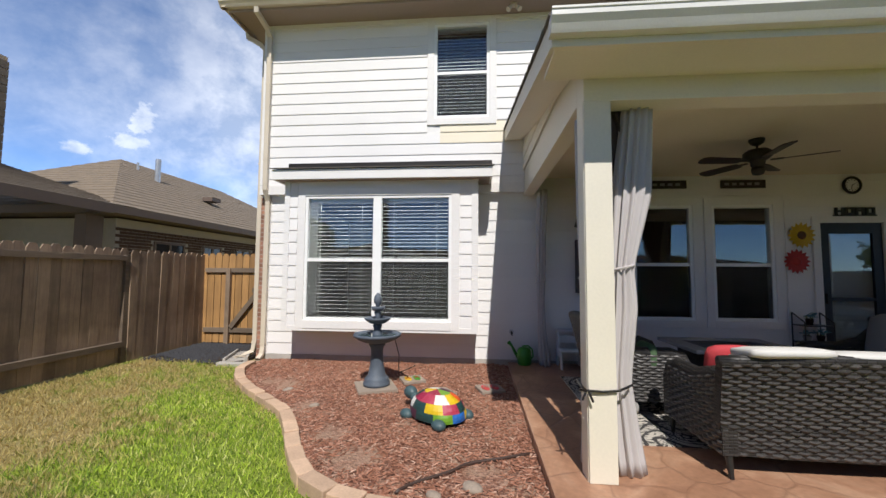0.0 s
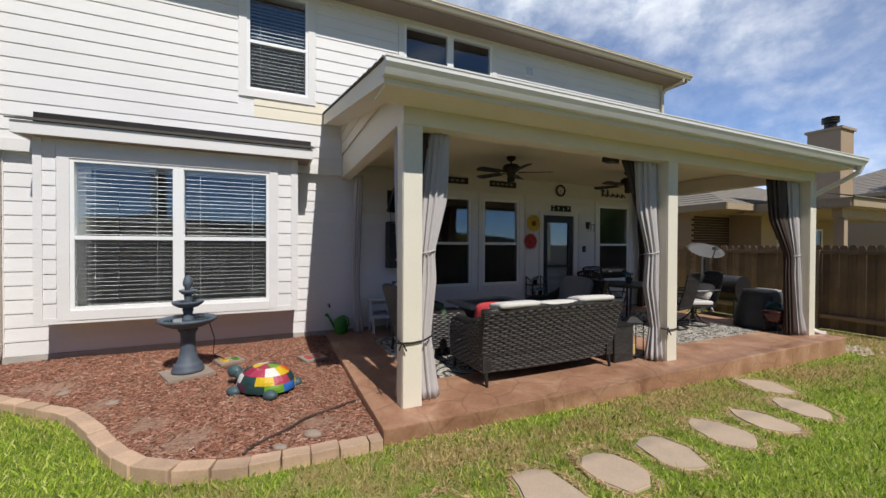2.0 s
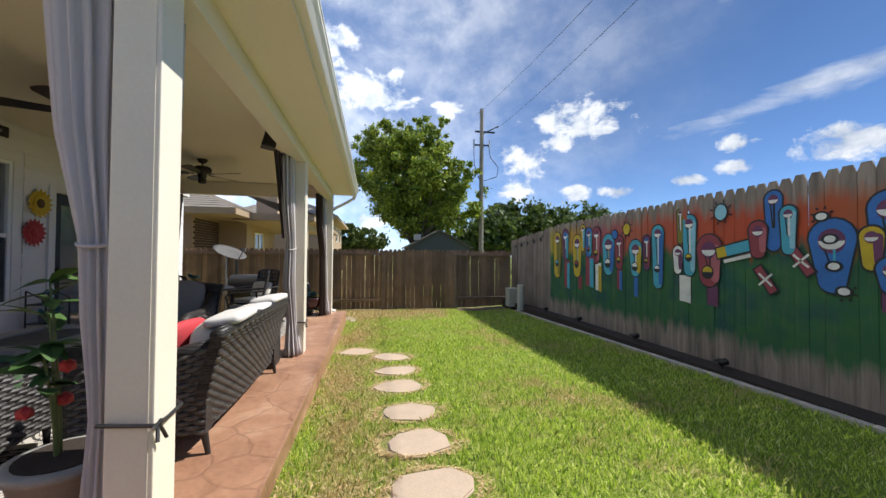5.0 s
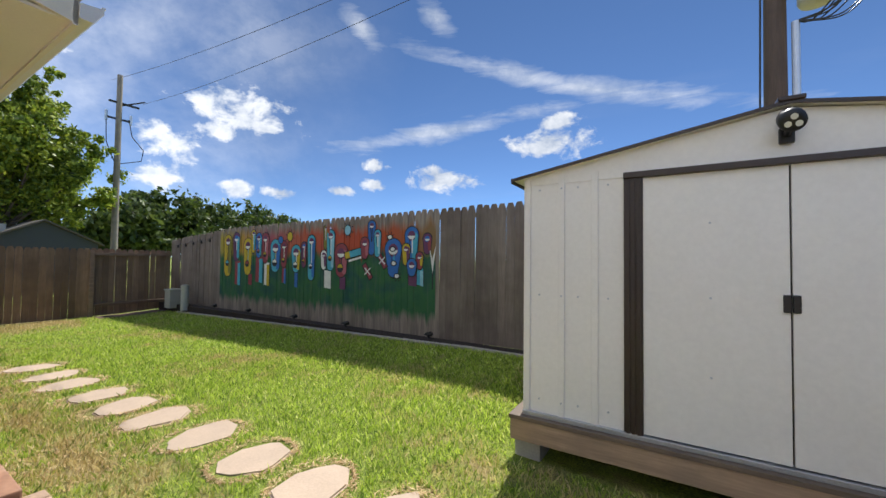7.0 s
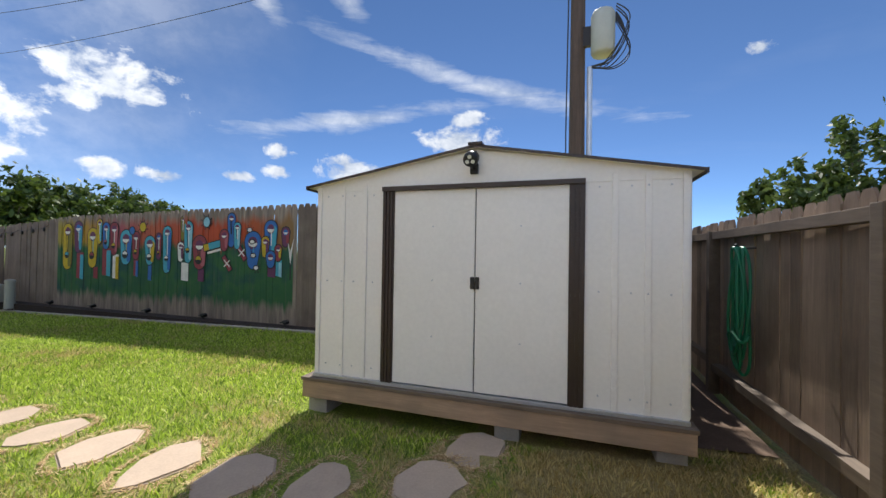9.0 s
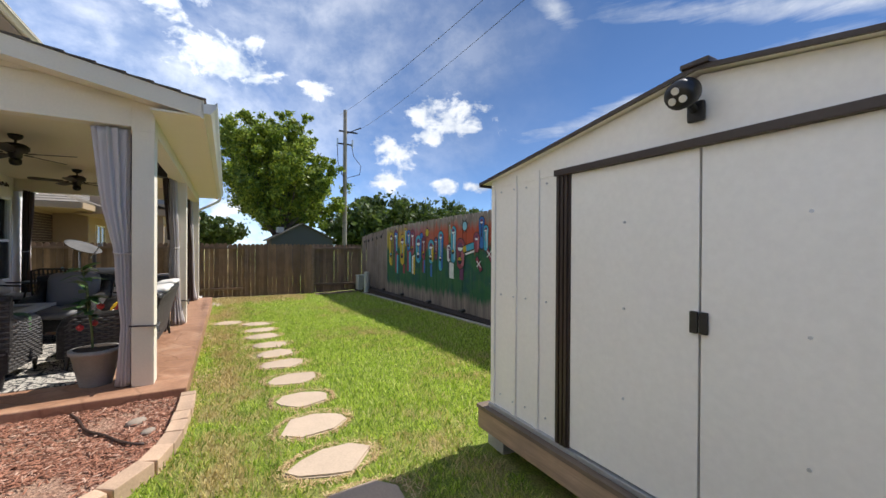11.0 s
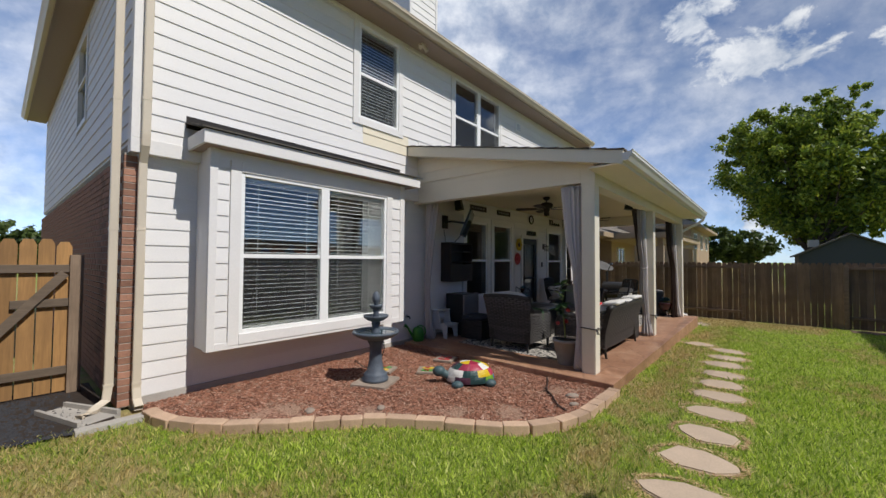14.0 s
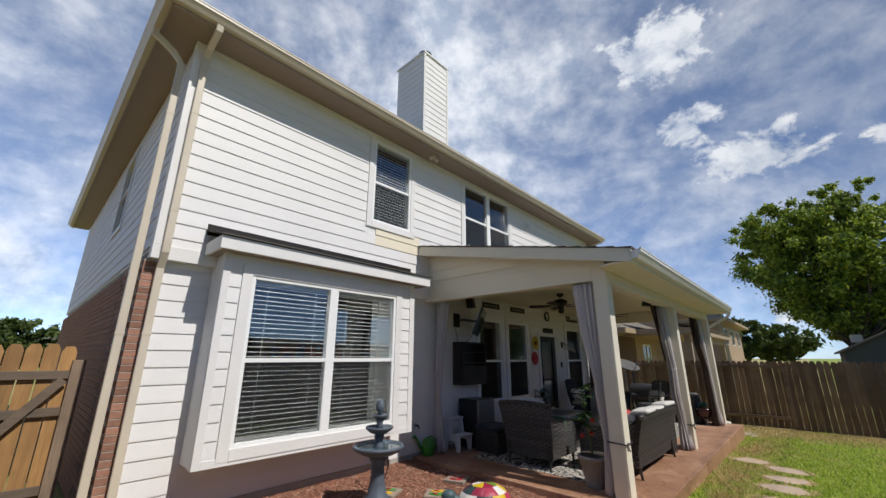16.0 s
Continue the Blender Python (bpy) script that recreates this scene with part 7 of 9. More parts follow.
def in_bed(x, y):
    if x > 0.45 or y > WL - 0.03 or x < -3.5 or y < 2.3:
        return False
    pts = [(p.x, p.y) for p in edge] + [(0.46, 2.28), (0.46, WL), (-3.5, WL)]
    hit_ = False
    for (x0, y0), (x1, y1) in zip(pts, pts[1:] + pts[:1]):
        if (y0 > y) != (y1 > y) and x < (x1 - x0) * (y - y0) / (y1 - y0) + x0:
            hit_ = not hit_
    return hit_


def bed_z(x, y):
    return -0.035 + 0.022 * noise.noise((x * 1.7, y * 1.7, 3.0)) + 0.03 * min(1, max(0, (y - 4.5)))


def build_bed():
    vs, fs, idx = [], [], {}
    step = 0.06
    xs, ys = np.arange(-3.56, 0.47, step), np.arange(2.26, WL + 0.02, step)
    for j, y in enumerate(ys):
        for i, x in enumerate(xs):
            if in_bed(min(x, 0.44), min(y, WL - 0.05)):
                idx[i, j] = len(vs)
                vs.append((x, y, bed_z(x, y)))
    for i, j in idx:
        q = [(i, j), (i + 1, j), (i + 1, j + 1), (i, j + 1)]
        if all(k in idx for k in q):
            fs.append(tuple(idx[k] for k in q))
    ob = new("mulch_bed", quad_mesh("mulch_bed", vs, fs, M["mulch"]))
    for p in ob.data.polygons:
        p.use_smooth = True
    tagged(ob, "planting bed of red wood mulch and bare soil", "mulch", kind="structure")
    # loose chips
    rng = np.random.default_rng(4)
    vs, fs = [], []
    bare = [(-2.6, 4.75, 0.35), (-1.9, 4.1, 0.3), (-1.0, 2.9, 0.25), (0.0, 2.75, 0.3), (-1.35, 3.4, 0.25)]
    n = 0
    while n < 20000:
        x, y = rng.uniform(-3.5, 0.45), rng.uniform(2.3, WL)
        if not in_bed(x, y) or any((x - a_) ** 2 + (y - b_) ** 2 < (r * rng.uniform(0.4, 1.1)) ** 2 for a_, b_, r in bare):
            continue
        l, w, an, tilt = rng.uniform(0.010, 0.034), rng.uniform(0.003, 0.008), rng.uniform(0, 6.28), rng.uniform(-0.35, 0.35)
        c, s = math.cos(an), math.sin(an)
        z = bed_z(x, y) + rng.uniform(0.003, 0.016)
        o = len(vs)
        for a_, b_, d_ in ((-l, -w, 0), (l, -w * 0.6, 0), (l, w * 0.6, 0), (-l, w, 0), (0, 0, 0.006)):
            vs.append((x + a_ * c - b_ * s, y + a_ * s + b_ * c, z + a_ * tilt + d_))
        fs += [(o, o + 1, o + 4), (o + 1, o + 2, o + 4), (o + 2, o + 3, o + 4), (o + 3, o, o + 4)]
        n += 1
    tagged(new("mulch_chips", quad_mesh("mulch_chips", vs, fs, M["chip"])), "loose red wood chips on the bed", "mulch", kind="stuff")


build_bed()

# edging blocks round the bed
border = empty("bed_border", (0, 0, 0), label="curved border of tan concrete edging blocks", category="edging", kind="structure")
BLOCKS = [finish("block", bbox(-0.5, 0.5, -0.5, 0.5, 0.0, 1.0, 0.06 + 0.02 * k), M["edging"]) for k in range(3)]
line = smooth_line(BED, 0.01)
rng = random.Random(21)
i = 0
while i < len(line) - 8:
    L = rng.choice((19, 21, 23))
    j = min(i + L, len(line) - 1)
    a_, b_ = line[i], line[j]
    d = b_ - a_
    mid = (a_ + b_) / 2
    o = new("block", rng.choice(BLOCKS))
    o.parent = border
    o.matrix_basis = pose(mid.x, mid.y, ground_z(mid.x, mid.y) - 0.03, rng.uniform(-2, 2), rng.uniform(-2, 2), math.degrees(math.atan2(d.y, d.x))) @ Matrix.Diagonal((d.length - 0.006, 0.125, 0.125 + rng.uniform(-0.01, 0.012), 1))
    i = j

# stepping stones
STONES = [(5.15, 1.93), (4.72, 1.39), (3.97, 1.38), (3.32, 1.38), (2.55, 1.36), (1.93, 1.34), (1.30, 1.30), (0.58, 1.28), (-0.11, 1.28), (-0.74, 1.29), (-1.39, 1.29), (-1.97, 1.24), (-2.53, 1.15), (-3.18, 0.93), (-3.33, 0.42)]
for k, (x, y) in enumerate(STONES):
    rng = random.Random(k + 40)
    n = 9
    out = []
    for i in range(n):
        an = 2 * math.pi * (i + rng.uniform(-0.36, 0.36)) / n
        kr = rng.uniform(0.82, 1.14)
        out.append((0.215 * kr * math.cos(an), 0.295 * kr * math.sin(an)))
    bm = prism(bmesh.new(), out, -0.05, 0.016)
    es = [e_ for e_ in bm.edges if all(v.co.z > 0 for v in e_.verts)]
    bmesh.ops.bevel(bm, geom=es, offset=0.012, segments=2, affect="EDGES")
    o = part("stepping_stone", bm, M["stone"])
    o.matrix_basis = pose(x, y, ground_z(x, y), rng.uniform(-1, 1), rng.uniform(-1, 1), rng.uniform(-12, 12))
    tagged(o, "irregular pinkish flagstone set in the lawn", "stepping stone", group="stepping stones")


def fountain(at):
    s = empty("fountain", at, 0, label="slate-blue three-tier garden fountain on a pedestal", category="fountain")
    part("pedestal", lathe(bmesh.new(), [(0.17, 0.0), (0.17, 0.035), (0.15, 0.05), (0.155, 0.08), (0.135, 0.10), (0.11, 0.13), (0.085, 0.26), (0.075, 0.40), (0.08, 0.46), (0.105, 0.50), (0.10, 0.53)], seg=28), M["fountain"], s, smooth=True)
    part("lower_bowl", lathe(bmesh.new(), [(0.09, 0.52), (0.17, 0.54), (0.25, 0.575), (0.285, 0.605), (0.30, 0.61), (0.305, 0.63), (0.295, 0.645), (0.27, 0.64), (0.24, 0.60), (0.05, 0.595)], seg=40, wave=0.012, waves=20), M["fountain"], s, smooth=True)
    part("water", rod(bmesh.new(), (0, 0, 0.61), (0, 0, 0.622), 0.255, seg=32), M["water"], s)
    part("stem", lathe(bmesh.new(), [(0.07, 0.60), (0.06, 0.64), (0.045, 0.69), (0.06, 0.74), (0.05, 0.765)], seg=20), M["fountain"], s, smooth=True)
    part("middle_bowl", lathe(bmesh.new(), [(0.05, 0.76), (0.10, 0.775), (0.15, 0.81), (0.165, 0.83), (0.165, 0.845), (0.145, 0.845), (0.12, 0.82), (0.04, 0.815)], seg=32, wave=0.012, waves=16), M["fountain"], s, smooth=True)
    part("upper_stem", lathe(bmesh.new(), [(0.05, 0.81), (0.035, 0.86), (0.045, 0.91), (0.04, 0.93)], seg=16), M["fountain"], s, smooth=True)
    part("upper_bowl", lathe(bmesh.new(), [(0.035, 0.92), (0.07, 0.935), (0.09, 0.965), (0.09, 0.98), (0.075, 0.98), (0.03, 0.96)], seg=24, wave=0.015, waves=12), M["fountain"], s, smooth=True)
    bm = lathe(bmesh.new(), [(0.03, 0.96), (0.025, 1.0), (0.048, 1.03), (0.052, 1.07), (0.04, 1.12), (0.018, 1.15), (0.004, 1.16)], seg=16, wave=0.06, waves=8)
    part("finial", bm, M["fountain"], s, smooth=True)
    part("cord", tube(bmesh.new(), [(0.20, 0.1, 0.58), (0.26, 0.12, 0.35), (0.24, 0.2, 0.12), (0.35, 0.3, 0.03), (0.2, 0.5, 0.03), (0.35, 0.9, 0.03)], 0.006, 6), M["black"], s)
    return s


zb = bed_z(-1.28, 4.76)
pv = part("paver", bbox(-0.24, 0.24, -0.24, 0.24, 0.0, 0.05, 0.008), M["paver"])
pv.matrix_basis = pose(-1.30, 4.74, zb - 0.012, 0, 0, 24)
tagged(pv, "square tan stone paver under the fountain", "paver")
fountain((-1.29, 4.76, zb + 0.038))

# painted stepping tiles in the bed
for x, y, rz, col in ((-0.46, 4.58, 35, ("can", "yellow", "red")), (0.14, 4.76, 18, ("red", "red_cloth", "paver")), (-0.88, 5.06, 25, ("yellow", "can", "red"))):
    t = empty("garden_tile", (x, y, bed_z(x, y) + 0.004), rz, label="square stone tile painted with a flip-flop shape", category="tile", group="painted garden tiles")
    part("slab", bbox(-0.15, 0.15, -0.15, 0.15, 0.0, 0.035, 0.006), M["paver"], t)
    for sx, mt in ((-0.06, col[0]), (0.06, col[1])):
        bm = prism(bmesh.new(), [(sx + 0.045 * math.cos(a_), 0.10 * math.sin(a_)) for a_ in [2 * math.pi * k / 16 for k in range(16)]], 0.035, 0.041)
        sole = part("painted_sole", bm, M[mt], t)
        part("strap", tube(bmesh.new(), [(sx - 0.03, -0.02, 0.043), (sx, 0.05, 0.046), (sx + 0.03, -0.02, 0.043)], 0.006, 5), M[col[2]], sole)

# turtle with a patchwork shell
TC = [plain("turtle paint", c, 0.5, amount=0.12) for c in ((0.05, 0.09, 0.10), (0.62, 0.42, 0.01), (0.28, 0.015, 0.05), (0.14, 0.30, 0.02), (0.70, 0.68, 0.64), (0.02, 0.13, 0.45), (0.60, 0.09, 0.015), (0.07, 0.02, 0.04), (0.015, 0.05, 0.05), (0.40, 0.04, 0.08))]


def turtle(at, rz):
    bm = bmesh.new()
    rng = random.Random(8)
    rows = [(0.985, 0.10), (0.93, 0.36), (0.72, 0.72), (0.36, 0.93)]
    nseg = 9
    rad, high = (0.32, 0.25), 0.24

    def shell(an, k):
        return Vector((rad[0] * k[0] * math.cos(an), rad[1] * k[0] * math.sin(an), 0.05 + high * k[1]))
    lev = [(1.0, 0.0), (0.96, 0.33), (0.80, 0.66), (0.45, 0.92)]
    last = -1
    for r in range(3):
        for k in range(nseg):
            c = rng.choice([q for q in range(1, 10) if q != last])
            last = c
            a0, a1 = (k + 0.5 * (r % 2)) * 2 * math.pi / nseg, (k + 1 + 0.5 * (r % 2)) * 2 * math.pi / nseg
            g = [[None] * 5 for _ in range(4)]
            for i in range(4):
                for j in range(5):
                    kk = [lev[r][m_] + (lev[r + 1][m_] - lev[r][m_]) * i / 3 for m_ in (0, 1)]
                    p = shell(a0 + (a1 - a0) * j / 4, kk)
                    puff = 0.012 * math.sin(math.pi * i / 3) * math.sin(math.pi * j / 4)
                    g[i][j] = bm.verts.new(p * (1 + puff * 3))
            for i in range(3):
                for j in range(4):
                    bm.faces.new((g[i][j], g[i][j + 1], g[i + 1][j + 1], g[i + 1][j])).material_index = c
    for k in range(5):
        a0, a1 = k * 2 * math.pi / 5, (k + 1) * 2 * math.pi / 5
        tip = bm.verts.new((0, 0, 0.05 + high * 1.02))
        arc = [bm.verts.new(shell(a0 + (a1 - a0) * j / 4, (0.455, 0.92))) for j in range(5)]
        for j in range(4):
            bm.faces.new((arc[j], arc[j + 1], tip)).material_index = (1, 2, 3, 7, 4)[k]
    body = bmesh.new()
    def ball(c, r, sc):
        bmesh.ops.create_uvsphere(bm, u_segments=16, v_segments=10, radius=r, matrix=Matrix.Translation(c) @ Matrix.Diagonal((*sc, 1)))
    ball((0, 0, 0.06), 0.29, (1.0, 0.78, 0.18))
    ball((0.42, 0.0, 0.17), 0.075, (1.15, 0.9, 0.9))
    rod(bm, (0.27, 0, 0.09), (0.40, 0, 0.16), 0.055, 0.05, 12)
    for x, y in ((0.22, 0.22), (0.22, -0.22), (-0.22, 0.2), (-0.22, -0.2)):
        ball((x, y, 0.045), 0.07, (1.1, 0.9, 0.75))
    body.free()
    bmesh.ops.remove_doubles(bm, verts=bm.verts, dist=0.004)
    o = part("turtle_statue", bm, TC, smooth=False)
    o.matrix_basis = pose(*at, 0, 0, rz)
    tagged(o, "garden turtle statue with a multicoloured patchwork shell", "statue")


turtle((-0.42, 3.86, bed_z(-0.42, 3.86)), 140)
hose = part("soaker_hose", tube(bmesh.new(), [(p.x, p.y, bed_z(p.x, p.y) + 0.018) for p in smooth_line([(0.40, 3.15), (0.20, 3.05), (-0.08, 2.93), (-0.22, 2.80), (-0.36, 2.70), (-0.50, 2.58), (-0.58, 2.45)], 0.05)], 0.012, 8), M["hose_dark"], smooth=True)
tagged(hose, "dark brown soaker hose lying on the mulch", "hose")
rng = random.Random(77)
for x, y, s_ in ((-0.05, 2.62, 0.07), (-2.35, 4.55, 0.06), (-1.8, 4.05, 0.05), (-0.3, 2.5, 0.05)):
    bm = bmesh.new()
    bmesh.ops.create_icosphere(bm, subdivisions=2, radius=s_, matrix=Matrix.Diagonal((1.2, 0.9, 0.45, 1)))
    for v in bm.verts:
        v.co *= 1 + 0.25 * noise.noise(v.co * 12)
    o = part("bed_stone", bm, M["paver"], smooth=True)
    o.matrix_basis = pose(x, y, bed_z(x, y) + 0.01, 0, 0, rng.uniform(0, 180))
    tagged(o, "flat tan stone lying in the mulch", "stone", group="stones in the bed")

# ---- downspouts, splash blocks, brick corner ----
def downspout(pts, label, w=0.055, mat="spout"):
    s = empty("downspout", pts[0], 0, label=label, category="downspout", kind="structure")
    o = Vector(pts[0])
    bm = bmesh.new()
    ps = [Vector(p) - o for p in pts]
    rings = []
    for i, p in enumerate(ps):
        d = (ps[min(i + 1, len(ps) - 1)] - ps[max(i - 1, 0)]).normalized()
        side = Vector((1, 0, 0)) if abs(d.x) < 0.8 else Vector((0, 1, 0))
        up = d.cross(side).normalized()
        side = up.cross(d).normalized()
        rings.append([bm.verts.new(p + side * a_ * w * 0.7 + up * b_ * w * 0.5) for a_, b_ in ((-1, -0.8), (-0.8, -1), (0.8, -1), (1, -0.8), (1, 0.8), (0.8, 1), (-0.8, 1), (-1, 0.8))])
    for a_, b_ in zip(rings, rings[1:]):
        for k in range(8):
            bm.faces.new((a_[k], a_[(k + 1) % 8], b_[(k + 1) % 8], b_[k]))
    bmesh.ops.recalc_face_normals(bm, faces=bm.faces)
    part("pipe", bm, M[mat], s)
    for z in (0.25, 1.9, 3.3, 4.6):
        if pts[-1][2] + 0.1 < z < pts[0][2] - 0.4:
            p = Vector((np.interp(z, [q[2] for q in pts][::-1], [q[0] for q in pts][::-1]), np.interp(z, [q[2] for q in pts][::-1], [q[1] for q in pts][::-1]), z)) - o
            part("strap", bbox(p.x - w * 0.75, p.x + w * 0.75, p.y - w * 0.55, p.y + w * 0.55, p.z - 0.015, p.z + 0.015), M["spout"], s)
    return s


xs_, xw = HX0 + 0.02, HX0 - 0.19
downspout([(xs_, EY0 - 0.06, 5.70), (xs_, EY0 - 0.05, 5.60), (xs_, WU - 0.16, 5.52), (xs_, WU - 0.07, 5.42), (xs_, WU - 0.06, 2.92), (xs_, WU - 0.05, 2.80), (xs_, WL - 0.06, 2.62), (xs_, WL - 0.055, 0.20), (xs_, WL - 0.09, 0.08), (xs_, WL - 0.20, 0.02)], "beige enamelled downspout at the house corner")
downspout([(EX0 - 0.06, 6.10, 5.70), (EX0 - 0.05, 6.10, 5.58), (xw - 0.10, 6.12, 5.46), (xw, 6.12, 5.34), (xw, 6.12, 0.28), (xw - 0.02, 6.10, 0.10), (xw - 0.12, 6.02, 0.05), (xw - 0.24, 5.94, 0.03)], "beige enamelled downspout at the side of the house")
downspout([(HX1 + 0.12, EY0 - 0.06, 5.70), (HX1 + 0.12, EY0 - 0.05, 5.60), (HX1 - 0.05, WU - 0.16, 5.50), (HX1 - 0.05, WU - 0.07, 5.40), (HX1 - 0.05, WU - 0.06, 3.8)], "white downspout at the far eave")
downspout([(PX1 - 0.06, 2.10, 2.84), (PX1 - 0.05, 2.14, 2.74), (PX1 - 0.06, 2.24, 2.67), (PX1 - 0.09, 2.50, 2.52), (PX1 - 0.12, 2.63, 2.44), (PX1 - 0.125, 2.69, 2.34), (PX1 - 0.125, 2.70, 0.22), (PX1 - 0.11, 2.68, 0.12), (PX1 - 0.02, 2.62, 0.08), (PX1 + 0.08, 2.58, 0.065)], "pale downspout on the end porch column", 0.06, "gutter")
sb = empty("splash_block", (-4.0, 6.12, 0.0), 22, label="grey concrete splash block under the downspout", category="splash block")
part("base", prism(bmesh.new(), [(-0.18, -0.38), (0.18, -0.38), (0.13, 0.38), (-0.13, 0.38)], -0.06, 0.015), M["concrete"], sb)
for sx in (-1, 1):
    part("rim", prism(bmesh.new(), [(sx * 0.18, -0.38), (sx * 0.13, 0.38), (sx * 0.10, 0.38), (sx * 0.145, -0.38)], 0.0, 0.06), M["concrete"], sb)
curb = part("curb", bbox(-4.05, -3.52, 5.58, 5.70, -0.1, 0.02, 0.01), M["concrete"])
curb.matrix_basis = pose(0, 0, 0, 0, 0, 0)
tagged(curb, "low grey concrete curb at the house corner", "curb", kind="structure")

# gutter outlets and the small wall fittings
vt = empty("wall_vent", (4.58, WU - 0.02, 5.22), 0, label="white square wall vent with louvres", category="vent")
part("frame", bbox(-0.11, 0.11, -0.03, 0.0, -0.11, 0.11, 0.004), M["vinyl"], vt)
for k in range(4):
    part("louvre", bbox(-0.09, 0.09, -0.042, -0.03, -0.08 + k * 0.045, -0.055 + k * 0.045), M["galv"], vt)
sl_ = empty("flood_light", (0.55, EY0 + 0.2, 5.66), 0, label="small twin eave flood light", category="flood light")
part("plate", bbox(-0.05, 0.05, -0.05, 0.05, -0.025, 0.0, 0.004), M["spout"], sl_)
for sx in (-1, 1):
    part("head", rod(bmesh.new(), (sx * 0.03, -0.01, -0.02), (sx * 0.09, -0.05, -0.12), 0.02, 0.04), M["spout"], sl_)
fa = empty("wall_faucet", (0.52, WL - 0.016, 0.52), 0, label="dark outdoor faucet on the siding", category="faucet")
part("flange", rod(bmesh.new(), (0, 0, 0), (0, -0.015, 0), 0.035, seg=16), M["galv"], fa)
part("spout", tube(bmesh.new(), [(0, 0, 0), (0, -0.08, 0), (0, -0.10, -0.04)], 0.013, 8), M["dark_metal"], fa)

# shed flood light
fl = empty("flood_light", (-3.235, 0.11, 2.10), 0, label="black two-head solar flood light on the shed gable", category="flood light")
part("base", bbox(-0.035, 0.035, 0.0, 0.03, -0.05, 0.04, 0.010), M["black"], fl)
part("neck", tube(bmesh.new(), [(0, 0.03, 0.0), (0, 0.07, 0.02), (0, 0.09, 0.05)], 0.018, 8), M["black"], fl)
bm = lathe(bmesh.new(), [(0.03, -0.045), (0.057, -0.04), (0.062, 0.0), (0.06, 0.045), (0.042, 0.065), (0.016, 0.07)], seg=20)
bmesh.ops.transform(bm, matrix=pose(0, 0.13, 0.05, 62, 0, 0), verts=bm.verts)
hd = part("head", bm, M["black"], fl, smooth=True)
for k in range(3):
    an = radians(90 + 120 * k)
    bm = rod(bmesh.new(), (0.026 * math.cos(an), 0.026 * math.sin(an), -0.050), (0.026 * math.cos(an), 0.026 * math.sin(an), -0.040), 0.016, seg=12)
    bmesh.ops.transform(bm, matrix=pose(0, 0.13, 0.05, 62, 0, 0), verts=bm.verts)
    part("lens", bm, M["led"], hd)

# hose on the west fence
hz = empty("garden_hose", (-5.40, -0.62, 1.42), 0, label="coiled green garden hose hung on the fence", category="hose")
for k in range(7):
    pts = []
    for i in range(33):
        an = 2 * math.pi * i / 32
        hw, hh = 0.10 + 0.018 * (k % 4), 0.40 + 0.022 * k
        pts.append((0.03 + 0.025 * (k % 3) + 0.02 * math.sin(an * 2 + k), hw * math.sin(an) * (0.55 + 0.45 * (1 - math.cos(an)) / 2), -hh + hh * math.cos(an) + 0.06))
    part("coil", tube(bmesh.new(), pts, 0.012, 8), M["hose_green"], hz, smooth=True)
part("wrap", tube(bmesh.new(), [(0.06 + 0.05 * math.cos(a_), 0.16 * math.sin(a_), -0.68 + 0.03 * math.cos(3 * a_)) for a_ in [2 * math.pi * k / 24 for k in range(25)]], 0.012, 8), M["hose_green"], hz, smooth=True)
part("hook", tube(bmesh.new(), [(-0.06, 0, 0.06), (0.05, 0, 0.05), (0.08, 0, 0.09)], 0.012, 8), M["dark_metal"], hz)

# bare soil beside the shed and in the far corner
def soil_patch(x0, x1, y0, y1, label):
    nx, ny = int((x1 - x0) / 0.1), int((y1 - y0) / 0.1)
    vs = [(x0 + (x1 - x0) * i / nx, y0 + (y1 - y0) * j / ny, ground_z(x0 + (x1 - x0) * i / nx, y0 + (y1 - y0) * j / ny) + 0.016 + 0.012 * noise.noise((i * 0.3, j * 0.3, 1))) for j in range(ny + 1) for i in range(nx + 1)]
    fs = [(j * (nx + 1) + i, j * (nx + 1) + i + 1, (j + 1) * (nx + 1) + i + 1, (j + 1) * (nx + 1) + i) for j in range(ny) for i in range(nx)]
    tagged(new("soil_bed", quad_mesh("soil_bed", vs, fs, M["bare_soil"])), label, "soil", kind="structure")


M["bare_soil"] = plain("bare brown soil", (0.13, 0.085, 0.058), 0.95, amount=0.35, scale=5, grain=60, relief=0.6)
soil_patch(FENCE_W + 0.05, -4.86, FENCE_S + 0.06, -0.25, "bare brown soil between the shed and the fence")
soil_patch(10.02, 10.74, -2.44, -0.92, "dark bare soil in the fence corner")
# bed and lights along the back fence
bs = part("fence_bed", bbox(-1.6, FENCE_E - 0.1, FENCE_S + 0.05, -2.46, -0.3, 0.0), M["soil"])
tagged(bs, "narrow dark soil bed along the back fence", "bed", kind="structure")
eb = empty("fence_border", (0, 0, 0), label="low pale edging along the fence bed", category="edging", kind="structure")
PALE = finish("block", bbox(-0.5, 0.5, -0.5, 0.5, 0, 1, 0.07), M["edging_pale"])
x = -1.6
rng = random.Random(5)
while x < 9.3:
    o = new("block", PALE)
    o.parent = eb
    o.matrix_basis = pose(x + 0.1, -2.42 + rng.uniform(-0.008, 0.008), ground_z(x, -2.4) - 0.05, 0, 0, rng.uniform(-3, 3)) @ Matrix.Diagonal((0.195, 0.09, 0.085, 1))
    x += 0.2
